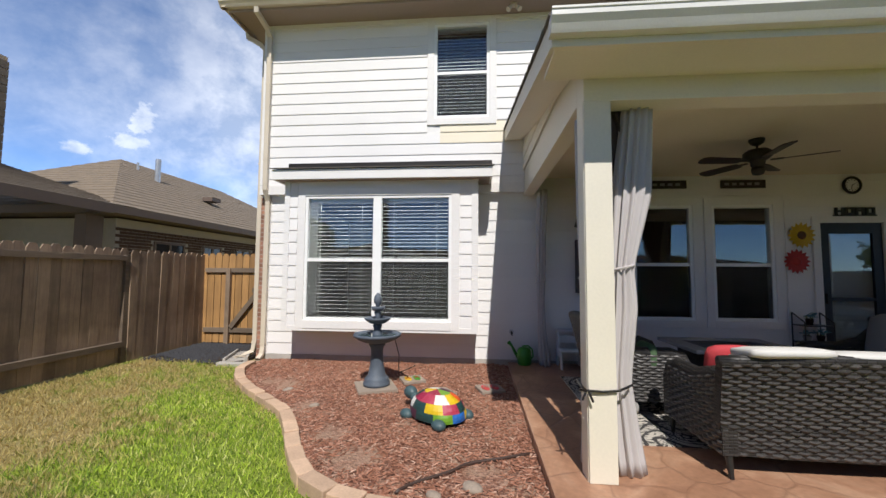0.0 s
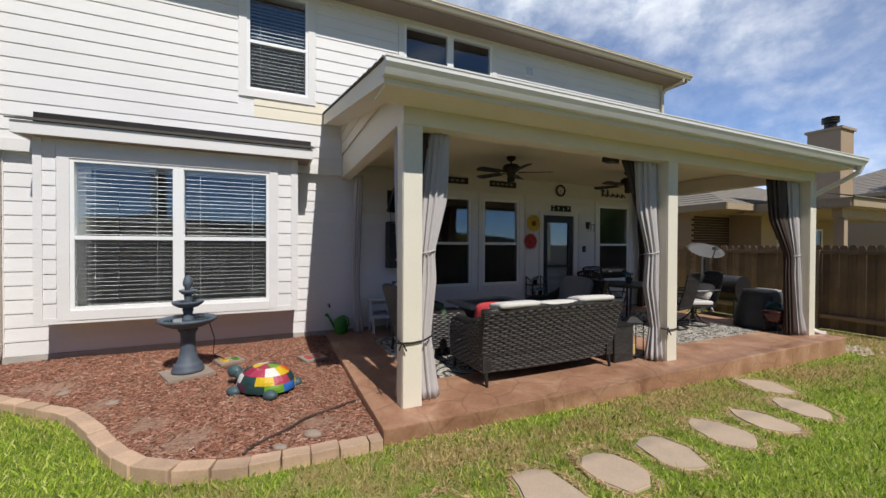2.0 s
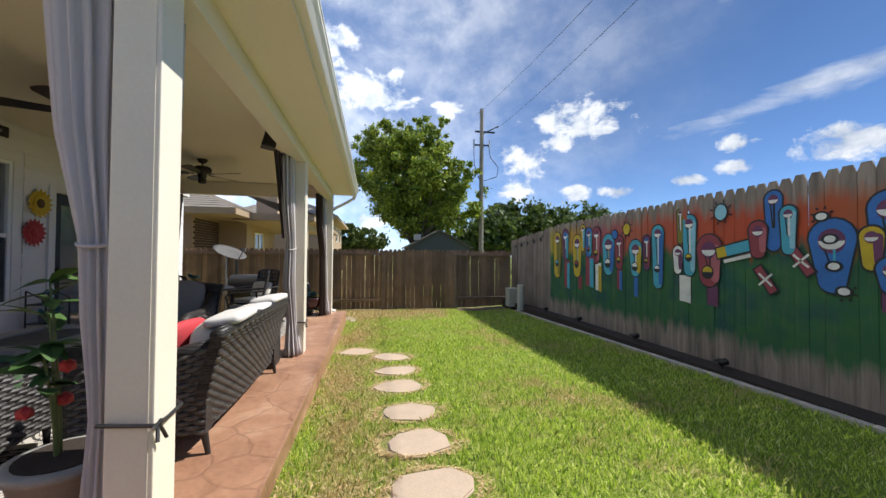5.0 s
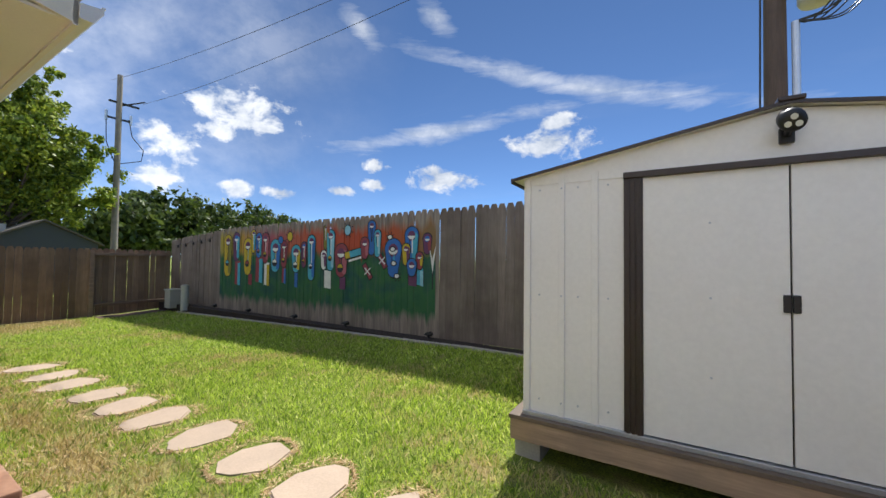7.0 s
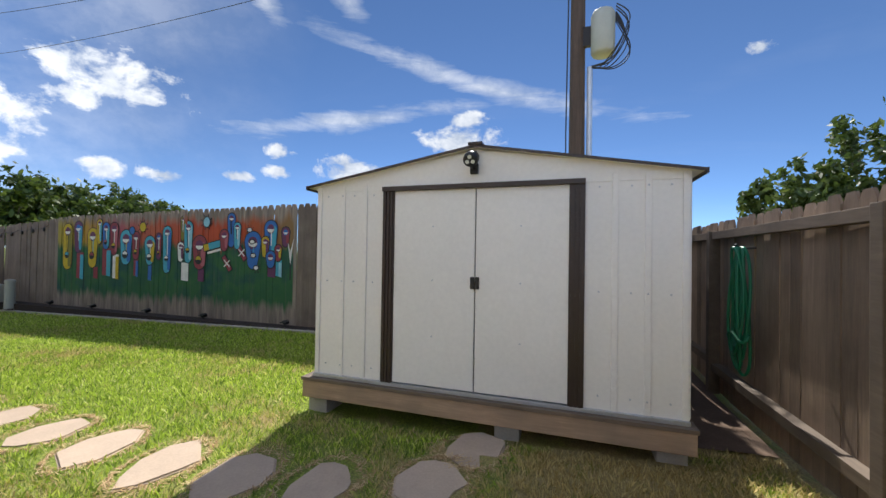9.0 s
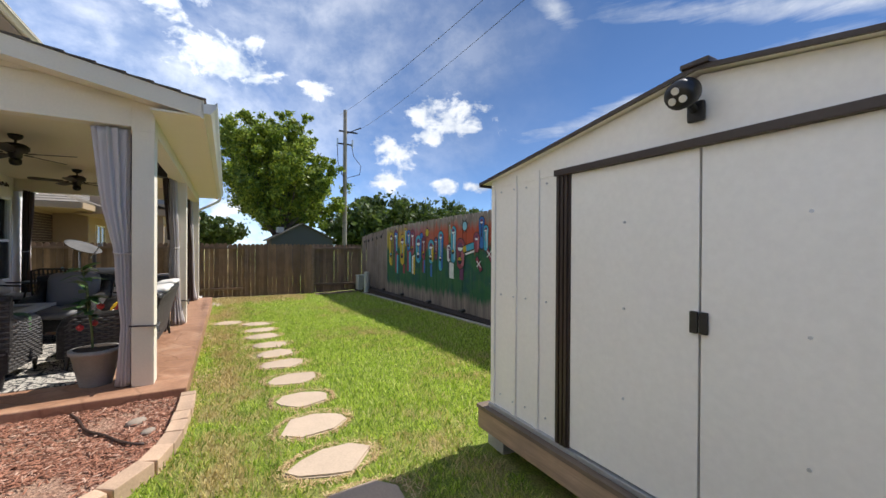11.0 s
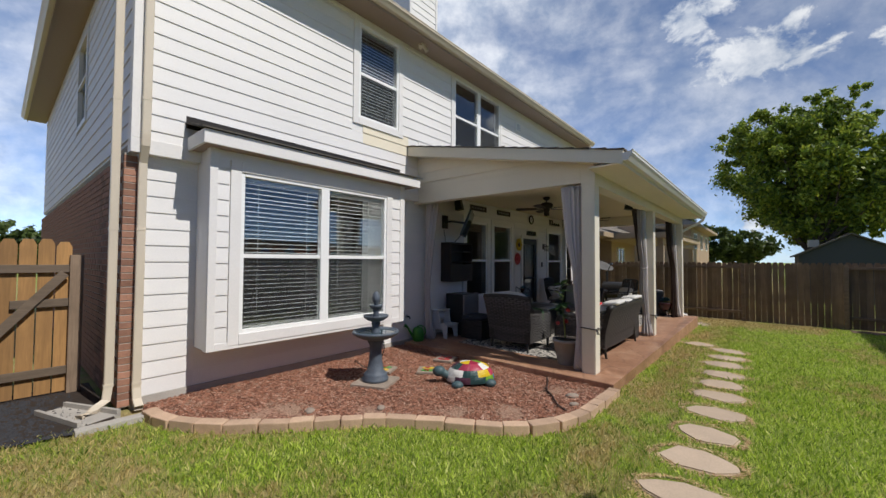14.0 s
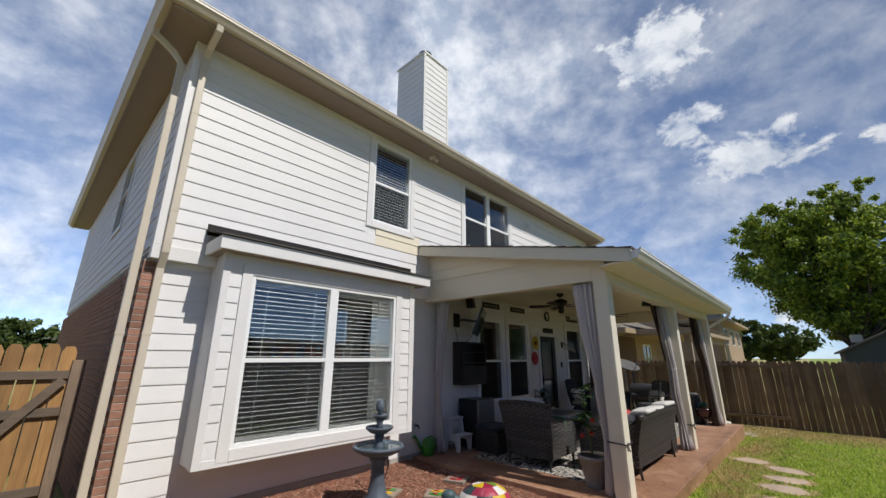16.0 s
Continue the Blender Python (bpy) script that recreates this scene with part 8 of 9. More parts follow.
for x in (0.95, 2.95, 4.55, 6.30, 7.85):
    s = empty("spot_light", (x, -2.60, 0.0), 0, label="small black solar spot light in the fence bed", category="garden light", group="solar spot lights")
    part("stake", rod(bmesh.new(), (0, 0, -0.05), (0, 0, 0.07), 0.01, seg=8), M["black"], s)
    bm = bbox(-0.065, 0.065, -0.05, 0.05, 0.09, 0.105, 0.004)
    bmesh.ops.transform(bm, matrix=pose(0, 0, 0, -14, 0, 0), verts=bm.verts)
    part("solar_panel", bm, M["black"], s)
    part("head", rod(bmesh.new(), (0, 0.03, 0.06), (0, -0.05, 0.085), 0.03, 0.045, 14), M["black"], s)

ub = empty("utility_box", (9.75, -2.42, -0.1), 0, label="beige plastic utility box by the fence corner", category="utility box")
part("body", bbox(-0.16, 0.16, -0.14, 0.14, 0.0, 0.50, 0.012), M["beige_box"], ub)
part("lid", bbox(-0.18, 0.18, -0.16, 0.16, 0.50, 0.54, 0.01), M["beige_box"], ub)
up = empty("utility_post", (9.05, -2.42, -0.12), 0, label="beige round cable pedestal by the fence corner", category="utility post")
part("body", rod(bmesh.new(), (0, 0, 0), (0, 0, 0.64), 0.10, 0.095, 24), M["beige_box"], up)
part("cap", lathe(bmesh.new(), [(0.10, 0.64), (0.105, 0.65), (0.10, 0.70), (0.06, 0.715)], seg=24), M["beige_box"], up)

# black gravel by the gate
rng = np.random.default_rng(9)
vs, fs = [], []
for _ in range(4200):
    x, y = rng.uniform(-5.42, -3.95), rng.uniform(5.62, 7.1)
    if y < 6.0 and x < -5.42 + 1.2 * (6.0 - y) / 0.4 and rng.random() < 0.85:
        continue
    r = rng.uniform(0.014, 0.034)
    z = ground_z(x, y) + 0.02 + r * 0.3
    o = len(vs)
    j = rng.uniform(0.6, 1.3, 6)
    vs += [(x + r * j[0], y, z), (x, y + r * j[1], z), (x - r * j[2], y, z), (x, y - r * j[3], z), (x, y, z + 0.6 * r * j[4]), (x, y, z - 0.6 * r)]
    fs += [(o, o + 1, o + 4), (o + 1, o + 2, o + 4), (o + 2, o + 3, o + 4), (o + 3, o, o + 4), (o + 1, o, o + 5), (o + 2, o + 1, o + 5), (o + 3, o + 2, o + 5), (o, o + 3, o + 5)]
tagged(new("gravel", quad_mesh("gravel", vs, fs, M["gravel"])), "black slate gravel before the gate", "gravel", kind="stuff")
tagged(part("gravel_bed", bbox(-5.42, -3.75, 5.72, 7.4, -0.3, 0.012), M["soil"]), "dark soil under the slate gravel", "bed", kind="structure")
# pale stones by the slab's end
rng = np.random.default_rng(12)
vs, fs = [], []
for _ in range(260):
    x, y = rng.uniform(8.34, 9.1), rng.uniform(2.1, 3.2)
    r = rng.uniform(0.02, 0.07)
    z = ground_z(x, y) + r * 0.3
    o = len(vs)
    j = rng.uniform(0.6, 1.3, 6)
    vs += [(x + r * j[0], y, z), (x, y + r * j[1], z), (x - r * j[2], y, z), (x, y - r * j[3], z), (x, y, z + 0.6 * r * j[4]), (x, y, z - 0.6 * r)]
    fs += [(o, o + 1, o + 4), (o + 1, o + 2, o + 4), (o + 2, o + 3, o + 4), (o + 3, o, o + 4), (o + 1, o, o + 5), (o + 2, o + 1, o + 5), (o + 3, o + 2, o + 5), (o, o + 3, o + 5)]
tagged(new("rubble", quad_mesh("rubble", vs, fs, M["stone"])), "pile of pale stones beside the patio slab", "stones", kind="stuff")


# ---- lawn blades ----
def build_grass():
    rng = np.random.default_rng(2)
    n = 400000
    x, y = rng.uniform(-5.45, 10.7, n), rng.uniform(-2.4, 7.0, n)
    keep = rng.random(n) < np.clip(1.25 - 0.075 * np.hypot(x + 1.5, y - 1.0), 0.25, 1)
    keep &= ~((x > 0.44) & (x < 8.32) & (y > 2.28)) & (y < 5.75)
    keep &= ~((x > -4.85) & (x < -1.62) & (y < 0.18)) & ~((x < -4.8) & (y < -0.2)) & ~((x > 10.0) & (y < -0.9))
    # outside the bed
    ex, ey = np.array([p.x for p in edge]), np.array([p.y for p in edge])
    o = np.argsort(ex)
    lim = np.interp(x, ex[o], ey[o])
    keep &= ~((x > -3.58) & (x < 0.5) & (y > lim - 0.04))
    for a_, b_ in STONES:
        keep &= ((x - a_) / 0.23) ** 2 + ((y - b_) / 0.30) ** 2 > rng.uniform(1.0, 2.1, n)
    x, y = x[keep], y[keep]
    n = len(x)
    z = -0.07 - 0.02 * np.clip(x, 0, 30) + np.where(x < -2, 0.02 * np.minimum(-2 - x, 4), 0) + np.where(y < -1.4, 0.05 * np.minimum(1, -1.4 - y), 0) - 0.08 * np.clip((0.5 - y) / 0.4, 0, 1) * np.clip((-1.2 - x) / 0.4, 0, 1)
    h, w, an = rng.uniform(0.022, 0.060, n), rng.uniform(0.003, 0.0058, n), rng.uniform(0, 6.283, n)
    lean, la = rng.uniform(0.1, 0.9, n) * h, rng.uniform(0, 6.283, n)
    v = np.zeros((n, 4, 3))
    dx, dy = np.cos(an) * w, np.sin(an) * w
    v[:, 0] = np.stack([x - dx, y - dy, z - 0.005], 1)
    v[:, 1] = np.stack([x + dx, y + dy, z - 0.005], 1)
    v[:, 2] = np.stack([x + dx * 0.6 + 0.4 * lean * np.cos(la), y + dy * 0.6 + 0.4 * lean * np.sin(la), z + 0.62 * h], 1)
    v[:, 3] = np.stack([x + lean * np.cos(la), y + lean * np.sin(la), z + h], 1)
    me = bpy.data.meshes.new("grass")
    me.vertices.add(4 * n)
    me.vertices.foreach_set("co", v.reshape(-1))
    loops = (np.arange(n)[:, None] * 4 + np.array([0, 1, 2, 0, 2, 3])[None]).reshape(-1)
    me.loops.add(6 * n)
    me.loops.foreach_set("vertex_index", loops.astype(np.int32))
    me.polygons.add(2 * n)
    me.polygons.foreach_set("loop_start", np.arange(0, 6 * n, 3, dtype=np.int32))
    me.update(calc_edges=True)
    me.materials.append(M["blade"])
    tagged(new("grass", me), "short mown green grass with dry blades", "grass", kind="stuff")


def build_straw():
    """Dead blades lying flat round the stones and along the slab's edge."""
    rng = np.random.default_rng(17)
    vs, fs = [], []
    for k, (a_, b_) in enumerate(STONES):
        for _ in range(520):
            an = rng.uniform(0, 6.283)
            q = 1.0 + 0.5 * rng.random() ** 1.6 * (0.55 + 0.45 * math.sin(an * 2 + k))
            lay(vs, fs, rng, a_ + 0.225 * q * math.cos(an), b_ + 0.295 * q * math.sin(an))
    for _ in range(9000):
        x = rng.uniform(0.5, 8.2)
        if math.sin(x * 2.3) + 0.7 * math.sin(x * 5.1 + 1) > rng.uniform(-0.9, 1.0):
            lay(vs, fs, rng, x, 2.27 - 0.75 * rng.random() ** 1.7)
    tagged(new("straw", quad_mesh("straw", vs, fs, M["straw"])), "dry straw-coloured dead grass round the stones", "straw", kind="stuff")


def lay(vs, fs, rng, x, y):
    l, w, an = rng.uniform(0.015, 0.04), rng.uniform(0.002, 0.0045), rng.uniform(0, 6.283)
    c, s = math.cos(an), math.sin(an)
    z = ground_z(x, y) + rng.uniform(0.004, 0.02)
    o = len(vs)
    vs += [(x - l * c - w * s, y - l * s + w * c, z), (x - l * c + w * s, y - l * s - w * c, z), (x + l * c, y + l * s, z + rng.uniform(-0.006, 0.018))]
    fs.append((o, o + 1, o + 2))


def build_dry(N, b, pos):
    rnd = N.add("ShaderNodeNewGeometry").outputs["Random Per Island"]
    N.put(b.inputs["Base Color"], N.ramp(rnd, [(0.0, (0.30, 0.17, 0.07)), (0.5, (0.52, 0.35, 0.16)), (1.0, (0.72, 0.56, 0.31))]))
    b.inputs["Roughness"].default_value = 0.85


M["straw"] = material("dry grass straw", build_dry)
build_straw()


build_grass()


# ---- mural figures ----
PAINT = {k: plain("mural paint " + k, c, 0.7, amount=0.2, scale=7, grain=50, relief=0.2) for k, c in {
    "black": (0.02, 0.022, 0.025), "white": (0.68, 0.68, 0.64), "yellow": (0.50, 0.36, 0.02), "blue": (0.03, 0.14, 0.42), "teal": (0.06, 0.34, 0.46), "purple": (0.13, 0.04, 0.10), "maroon": (0.25, 0.045, 0.06), "sky": (0.25, 0.50, 0.60), "pink": (0.40, 0.12, 0.14), "olive": (0.20, 0.18, 0.03)}.items()}


def blob(x, z0, z1, hw, foot=0.75, n=9):
    """The outline of a tall rounded shape, hw wide at the top, narrowing to a rounded foot."""
    lo = hw * foot
    pts = [(x + hw * math.cos(math.pi * k / n), z1 - hw + hw * math.sin(math.pi * k / n)) for k in range(n + 1)]
    pts += [(x - lo * math.cos(math.pi * k / n), z0 + lo - lo * math.sin(math.pi * k / n)) for k in range(n + 1)]
    return pts


def disc(x, z, r, sx=1.0, n=16):
    return [(x + r * sx * math.cos(2 * math.pi * k / n), z + r * math.sin(2 * math.pi * k / n)) for k in range(n)]


def bar(x0, z0, x1, z1, w):
    """A straight stroke from one point to another."""
    L_ = math.hypot(x1 - x0, z1 - z0)
    ux, uz = (x1 - x0) / L_ * w, (z1 - z0) / L_ * w
    return [(x0 - uz, z0 + ux), (x0 + uz, z0 - ux), (x1 + uz, z1 - ux), (x1 - uz, z1 + ux)]


def build_mural_shapes():
    top = empty("mural", (0, FENCE_S + 0.052, 0), 0, label="abstract painted mural of long bright rounded shapes on the fence", category="mural")

    def shape(out, col, lift):
        part("painted_shape", prism(bmesh.new(), out, lift, lift + 0.0012, "y"), PAINT[col], top)

    def edged(out_fn, args, col, lift, rim=0.02):
        x, z0, z1, hw = args[:4]
        shape(out_fn(x, z0 - rim, z1 + rim, hw + rim, *args[4:]), "black", lift)
        shape(out_fn(*args), col, lift + 0.0014)

    def figure(x, z0, z1, hw, col, side="", nose="white", mouth="", lift=0.0, foot=0.75):
        """A long rounded shape: a coloured flank, a pale cap under a dark brow, a thin stroke and a half-moon below."""
        edged(blob, (x, z0, z1, hw, foot), col, lift)
        if side:
            shape(blob(x - hw * 0.5, z0 + 0.06, z1 - hw * 0.7, hw * 0.42, foot), side, lift + 0.003)
        zc = z1 - hw * 1.1
        shape(disc(x, zc, hw * 0.62, 0.95), "purple" if col != "purple" else "blue", lift + 0.0034)
        shape([(x + hw * 0.56 * math.cos(a_), zc + hw * 0.42 * math.sin(a_)) for a_ in [math.pi + math.pi * k / 8 for k in range(9)]], "white", lift + 0.005)
        if z1 - z0 > 0.45:
            zn = z0 + 0.38 * (z1 - z0)
            shape(bar(x - hw * 0.12, zc - hw * 0.4, x - hw * 0.12, zn, 0.011), nose, lift + 0.0048)
            shape(bar(x + hw * 0.30, zc - hw * 0.4, x + hw * 0.05, zn, 0.007), "black", lift + 0.0048)
            if mouth:
                shape(disc(x + hw * 0.1, zn - 0.07, hw * 0.5), "black", lift + 0.005)
                shape([(x + hw * 0.1 + hw * 0.4 * math.cos(a_), zn - 0.07 + hw * 0.4 * math.sin(a_)) for a_ in [math.pi * k / 8 for k in range(9)]], mouth, lift + 0.0064)

    def neck(x, z0, z1, hw, col, side=""):
        shape([(x - hw - 0.012, z0), (x + hw + 0.012, z0 + 0.03), (x + hw + 0.012, z1), (x - hw - 0.012, z1)], "black", -0.0030)
        shape([(x - hw, z0 - 0.02), (x + hw, z0), (x + hw, z1), (x - hw, z1)], col, -0.0016)
        if side:
            shape([(x - hw, z0 - 0.03), (x, z0 - 0.01), (x, z1 - 0.05), (x - hw, z1 - 0.05)], side, -0.0002)

    def rays(x, z, r):
        for k in range(8):
            a_ = math.pi * k / 4 + 0.3
            shape(bar(x + r * math.cos(a_), z + r * math.sin(a_), x + 1.4 * r * math.cos(a_), z + 1.4 * r * math.sin(a_), 0.009), "black", 0.0002)

    def cross(x, z, r):
        shape(bar(x - r * 0.7, z - r, x + r * 0.7, z + r, 0.065), "black", 0.0062)
        shape(bar(x - r * 0.6, z - r * 0.9, x + r * 0.6, z + r * 0.9, 0.045), "maroon", 0.0076)
        for sg in (-1, 1):
            shape(bar(x - r * 0.5, z - sg * r * 0.45, x + r * 0.5, z + sg * r * 0.45, 0.012), "white", 0.0090)

    figure(7.53, 0.88, 1.98, 0.17, "yellow", "olive", "black", "teal", foot=0.9)
    figure(7.14, 1.29, 2.03, 0.15, "purple", "teal")
    neck(7.06, 0.68, 1.29, 0.12, "maroon", "teal")
    neck(6.50, 0.70, 0.96, 0.07, "maroon")
    figure(6.62, 0.94, 1.87, 0.18, "yellow", "", "teal", "maroon")
    figure(6.38, 1.50, 2.07, 0.09, "yellow", "teal", lift=0.0070)
    neck(6.13, 0.78, 1.40, 0.14, "maroon", "teal")
    figure(6.16, 1.38, 1.99, 0.12, "blue", "teal", mouth="pink")
    neck(5.82, 0.72, 1.26, 0.10, "white", "yellow")
    figure(5.89, 1.25, 1.99, 0.14, "maroon", "pink", "white", "yellow", foot=0.6)
    figure(5.49, 1.04, 1.82, 0.19, "teal", "blue", "yellow", "white")
    neck(5.16, 0.80, 1.18, 0.07, "maroon", "blue")
    figure(5.17, 1.16, 1.78, 0.12, "maroon", "", "white", "yellow")
    shape(disc(5.29, 1.80, 0.10), "black", 0.0070)
    shape(disc(5.29, 1.80, 0.08), "blue", 0.0084)
    shape(disc(4.96, 1.88, 0.12, 0.9), "black", 0.0)
    shape(disc(4.96, 1.88, 0.10, 0.9), "yellow", 0.0014)
    rays(4.96, 1.88, 0.12)
    neck(4.72, 0.72, 1.07, 0.05, "blue")
    figure(4.73, 1.05, 1.68, 0.16, "teal", "yellow", "white", "white", foot=0.65)
    figure(4.46, 1.17, 1.74, 0.085, "purple", "maroon", mouth="yellow")
    figure(4.21, 0.89, 1.89, 0.125, "teal", "blue", "white", "white")
    figure(3.80, 1.14, 1.55, 0.09, "white", "purple", lift=0.0070)
    figure(3.76, 1.58, 2.09, 0.06, "olive")
    neck(3.68, 0.75, 1.12, 0.10, "white")
    figure(3.60, 1.12, 1.99, 0.12, "teal", "sky", "white", "yellow")
    neck(3.23, 0.75, 1.0, 0.08, "purple")
    figure(3.28, 0.99, 1.69, 0.19, "maroon", "pink", "black", "yellow")
    shape(disc(3.10, 1.97, 0.12, 0.85), "black", 0.0)
    shape(disc(3.10, 1.97, 0.10, 0.85), "sky", 0.0014)
    rays(3.10, 1.97, 0.12)
    shape(bar(3.17, 1.43, 2.58, 1.56, 0.085), "black", 0.0070)
    shape(bar(3.15, 1.435, 2.60, 1.555, 0.065), "teal", 0.0084)
    shape(bar(3.15, 1.435, 3.02, 1.463, 0.065), "yellow", 0.0098)
    shape(bar(3.05, 1.33, 2.70, 1.41, 0.022), "white", 0.0084)
    figure(2.61, 1.38, 1.81, 0.11, "maroon", "pink", lift=0.0100)
    cross(2.53, 1.13, 0.15)
    figure(2.44, 1.46, 2.14, 0.095, "blue", "", "black")
    figure(2.28, 1.42, 1.95, 0.085, "teal", "sky", lift=0.0070)
    cross(2.16, 1.35, 0.15)
    figure(1.89, 1.04, 1.77, 0.20, "blue", "", "teal", foot=0.6)
    for x, z in ((1.97, 1.80), (1.90, 1.57), (1.87, 1.30), (1.79, 1.06)):
        shape(disc(x, z, 0.055, 1.4), "black", 0.0070)
        shape(disc(x, z, 0.035, 1.4), "white", 0.0084)
        rays(x, z, 0.075)
    neck(1.43, 0.90, 1.12, 0.09, "purple")
    neck(1.26, 0.92, 1.22, 0.07, "teal", "sky")
    figure(1.46, 1.20, 1.98, 0.15, "blue", "teal")
    figure(1.58, 1.27, 1.67, 0.09, "yellow", "purple", lift=0.0070)
    figure(1.44, 1.07, 1.39, 0.11, "blue", "", lift=0.0140)
    figure(1.27, 1.20, 1.51, 0.08, "maroon", "yellow", lift=0.0070)
    figure(1.11, 1.48, 1.85, 0.09, "purple", "maroon")
    shape([(0.99, 1.14), (1.07, 1.64), (1.0, 1.38), (0.92, 1.64)], "white", 0.0014)
    shape(bar(0.99, 0.85, 0.99, 1.20, 0.012), "black", 0.0)


build_mural_shapes()

# string of small lamps along the top of the back fence
sg_ = empty("string_lights", (8.3, FENCE_S + 0.06, 0), 0, label="black cord of small dark lamps on the fence", category="string lights")
cordz = lambda x_: (2.40 - 0.018 * (x_ + 5.52) if x_ < 7.48 else 2.166 - 0.085 * (x_ - 7.48)) - 0.16
part("cord", tube(bmesh.new(), [(k * 0.1, 0, cordz(8.3 + k * 0.1) - 0.05 * math.sin(math.pi * (k % 6) / 6)) for k in range(23)], 0.006, 6), M["black"], sg_)
for k in range(5):
    x = 0.15 + 0.45 * k
    part("lamp", lathe(bmesh.new(), [(0.018, 0.0), (0.022, -0.03), (0.03, -0.06), (0.022, -0.09), (0.005, -0.10)], (x, 0.0, cordz(8.3 + x) - 0.03), seg=12), M["black"], sg_, smooth=True)


# ---- house side: brick ----
def brick_wall():
    rng = random.Random(3)
    ms = [finish("brick", bbox(-0.5, 0.5, -0.5, 0.5, -0.5, 0.5, 0.03), M["brick"])]
    back = part("brick_backing", bbox(HX0 - 0.125, HX0 - 0.02, WL + 0.005, house_n, 0.0, 2.72), M["mortar"])
    tagged(back, "red-brown brick veneer on the side of the house", "brick wall", kind="structure")
    vs, fs = [], []
    for c in range(36):
        z = 0.04 + c * 0.075
        o = new("brick", ms[0])
        o.parent = back
        o.matrix_basis = pose(HX0 - 0.07, WL + 0.03, z) @ Matrix.Diagonal((0.115, 0.06, 0.064, 1))
        y = WL + 0.09 + (0.1 if c % 2 else 0.0)
        while y < house_n - 0.2:
            if y < WL + 1.3:
                o = new("brick", ms[0])
                o.parent = back
                o.matrix_basis = pose(HX0 - 0.125, y + 0.1, z) @ Matrix.Diagonal((0.018, 0.195, 0.064, 1))
            else:
                x0, x1, y0, y1, z0, z1 = HX0 - 0.133, HX0 - 0.12, y, y + 0.195, z - 0.032, z + 0.032
                b = len(vs)
                vs += [(x0, y0, z0), (x0, y1, z0), (x0, y1, z1), (x0, y0, z1), (x1, y0, z0), (x1, y1, z0), (x1, y1, z1), (x1, y0, z1)]
                fs += [(b, b + 3, b + 2, b + 1), (b, b + 4, b + 7, b + 3), (b + 3, b + 7, b + 6, b + 2), (b, b + 1, b + 5, b + 4), (b + 1, b + 2, b + 6, b + 5)]
            y += 0.207
    o = new("bricks", quad_mesh("bricks", vs, fs, M["brick"]))
    o.parent = back
    tagged(o, kind="stuff")


brick_wall()


# ---- neighbours ----
def brick_face(parent, x0, x1, y, z0, z1, holes=(), axis="y"):
    """Brick courses on a neighbour's wall, joined."""
    vs, fs = [], []
    for c in range(int((z1 - z0) / 0.085)):
        z = z0 + c * 0.085
        for p, q in subtract(x0, x1, z, z + 0.08, holes):
            x = p + (0.12 if c % 2 else 0)
            while x < q - 0.1:
                e_ = min(x + 0.22, q)
                b = len(vs)
                for d in (-0.012, 0.0):
                    for a_, zz in ((x, z), (e_, z), (e_, z + 0.074), (x, z + 0.074)):
                        vs.append((a_, y + d, zz) if axis == "y" else (y - d, a_, zz))
                fs += [(b, b + 1, b + 2, b + 3), (b, b + 4, b + 5, b + 1), (b + 1, b + 5, b + 6, b + 2), (b + 2, b + 6, b + 7, b + 3), (b + 3, b + 7, b + 4, b)]
                x += 0.235
    o = new("bricks", quad_mesh("bricks", vs, fs, M["brick_far"]))
    o.parent = parent
    tagged(o, kind="stuff")


M["tan_siding"] = plain("tan lap siding", (0.40, 0.285, 0.185), 0.6, amount=0.06, scale=1.5, relief=0.1)
M["tan_trim"] = plain("tan trim", (0.38, 0.285, 0.19), 0.6, amount=0.06, relief=0.05)
M["brown_trim"] = plain("brown painted trim", (0.14, 0.10, 0.08), 0.6, amount=0.1, relief=0.05)
M["dark_glass"] = plain("dark reflecting glass", (0.02, 0.025, 0.03), 0.08, amount=0.1, relief=0.0)
M["slate_paint"] = plain("dark slate painted boards", (0.045, 0.05, 0.06), 0.7, amount=0.12, relief=0.1)


def far_window(parent, x0, x1, y, z0, z1, axis="y", mat="vinyl"):
    bm = bmesh.new()
    for a_, b_, c_, d_ in ((x0 - 0.06, x0, z0 - 0.06, z1 + 0.06), (x1, x1 + 0.06, z0 - 0.06, z1 + 0.06), (x0, x1, z0 - 0.06, z0), (x0, x1, z1, z1 + 0.06), ((x0 + x1) / 2 - 0.03, (x0 + x1) / 2 + 0.03, z0, z1)):
        if axis == "y":
            box(bm, a_, b_, y - 0.04, y + 0.02, c_, d_)
        else:
            box(bm, y - 0.02, y + 0.04, a_, b_, c_, d_)
    w = part("window", bm, M[mat], parent)
    part("pane", bbox(x0, x1, y - 0.015, y + 0.0, z0, z1) if axis == "y" else bbox(y, y + 0.015, x0, x1, z0, z1), M["dark_glass"], w)


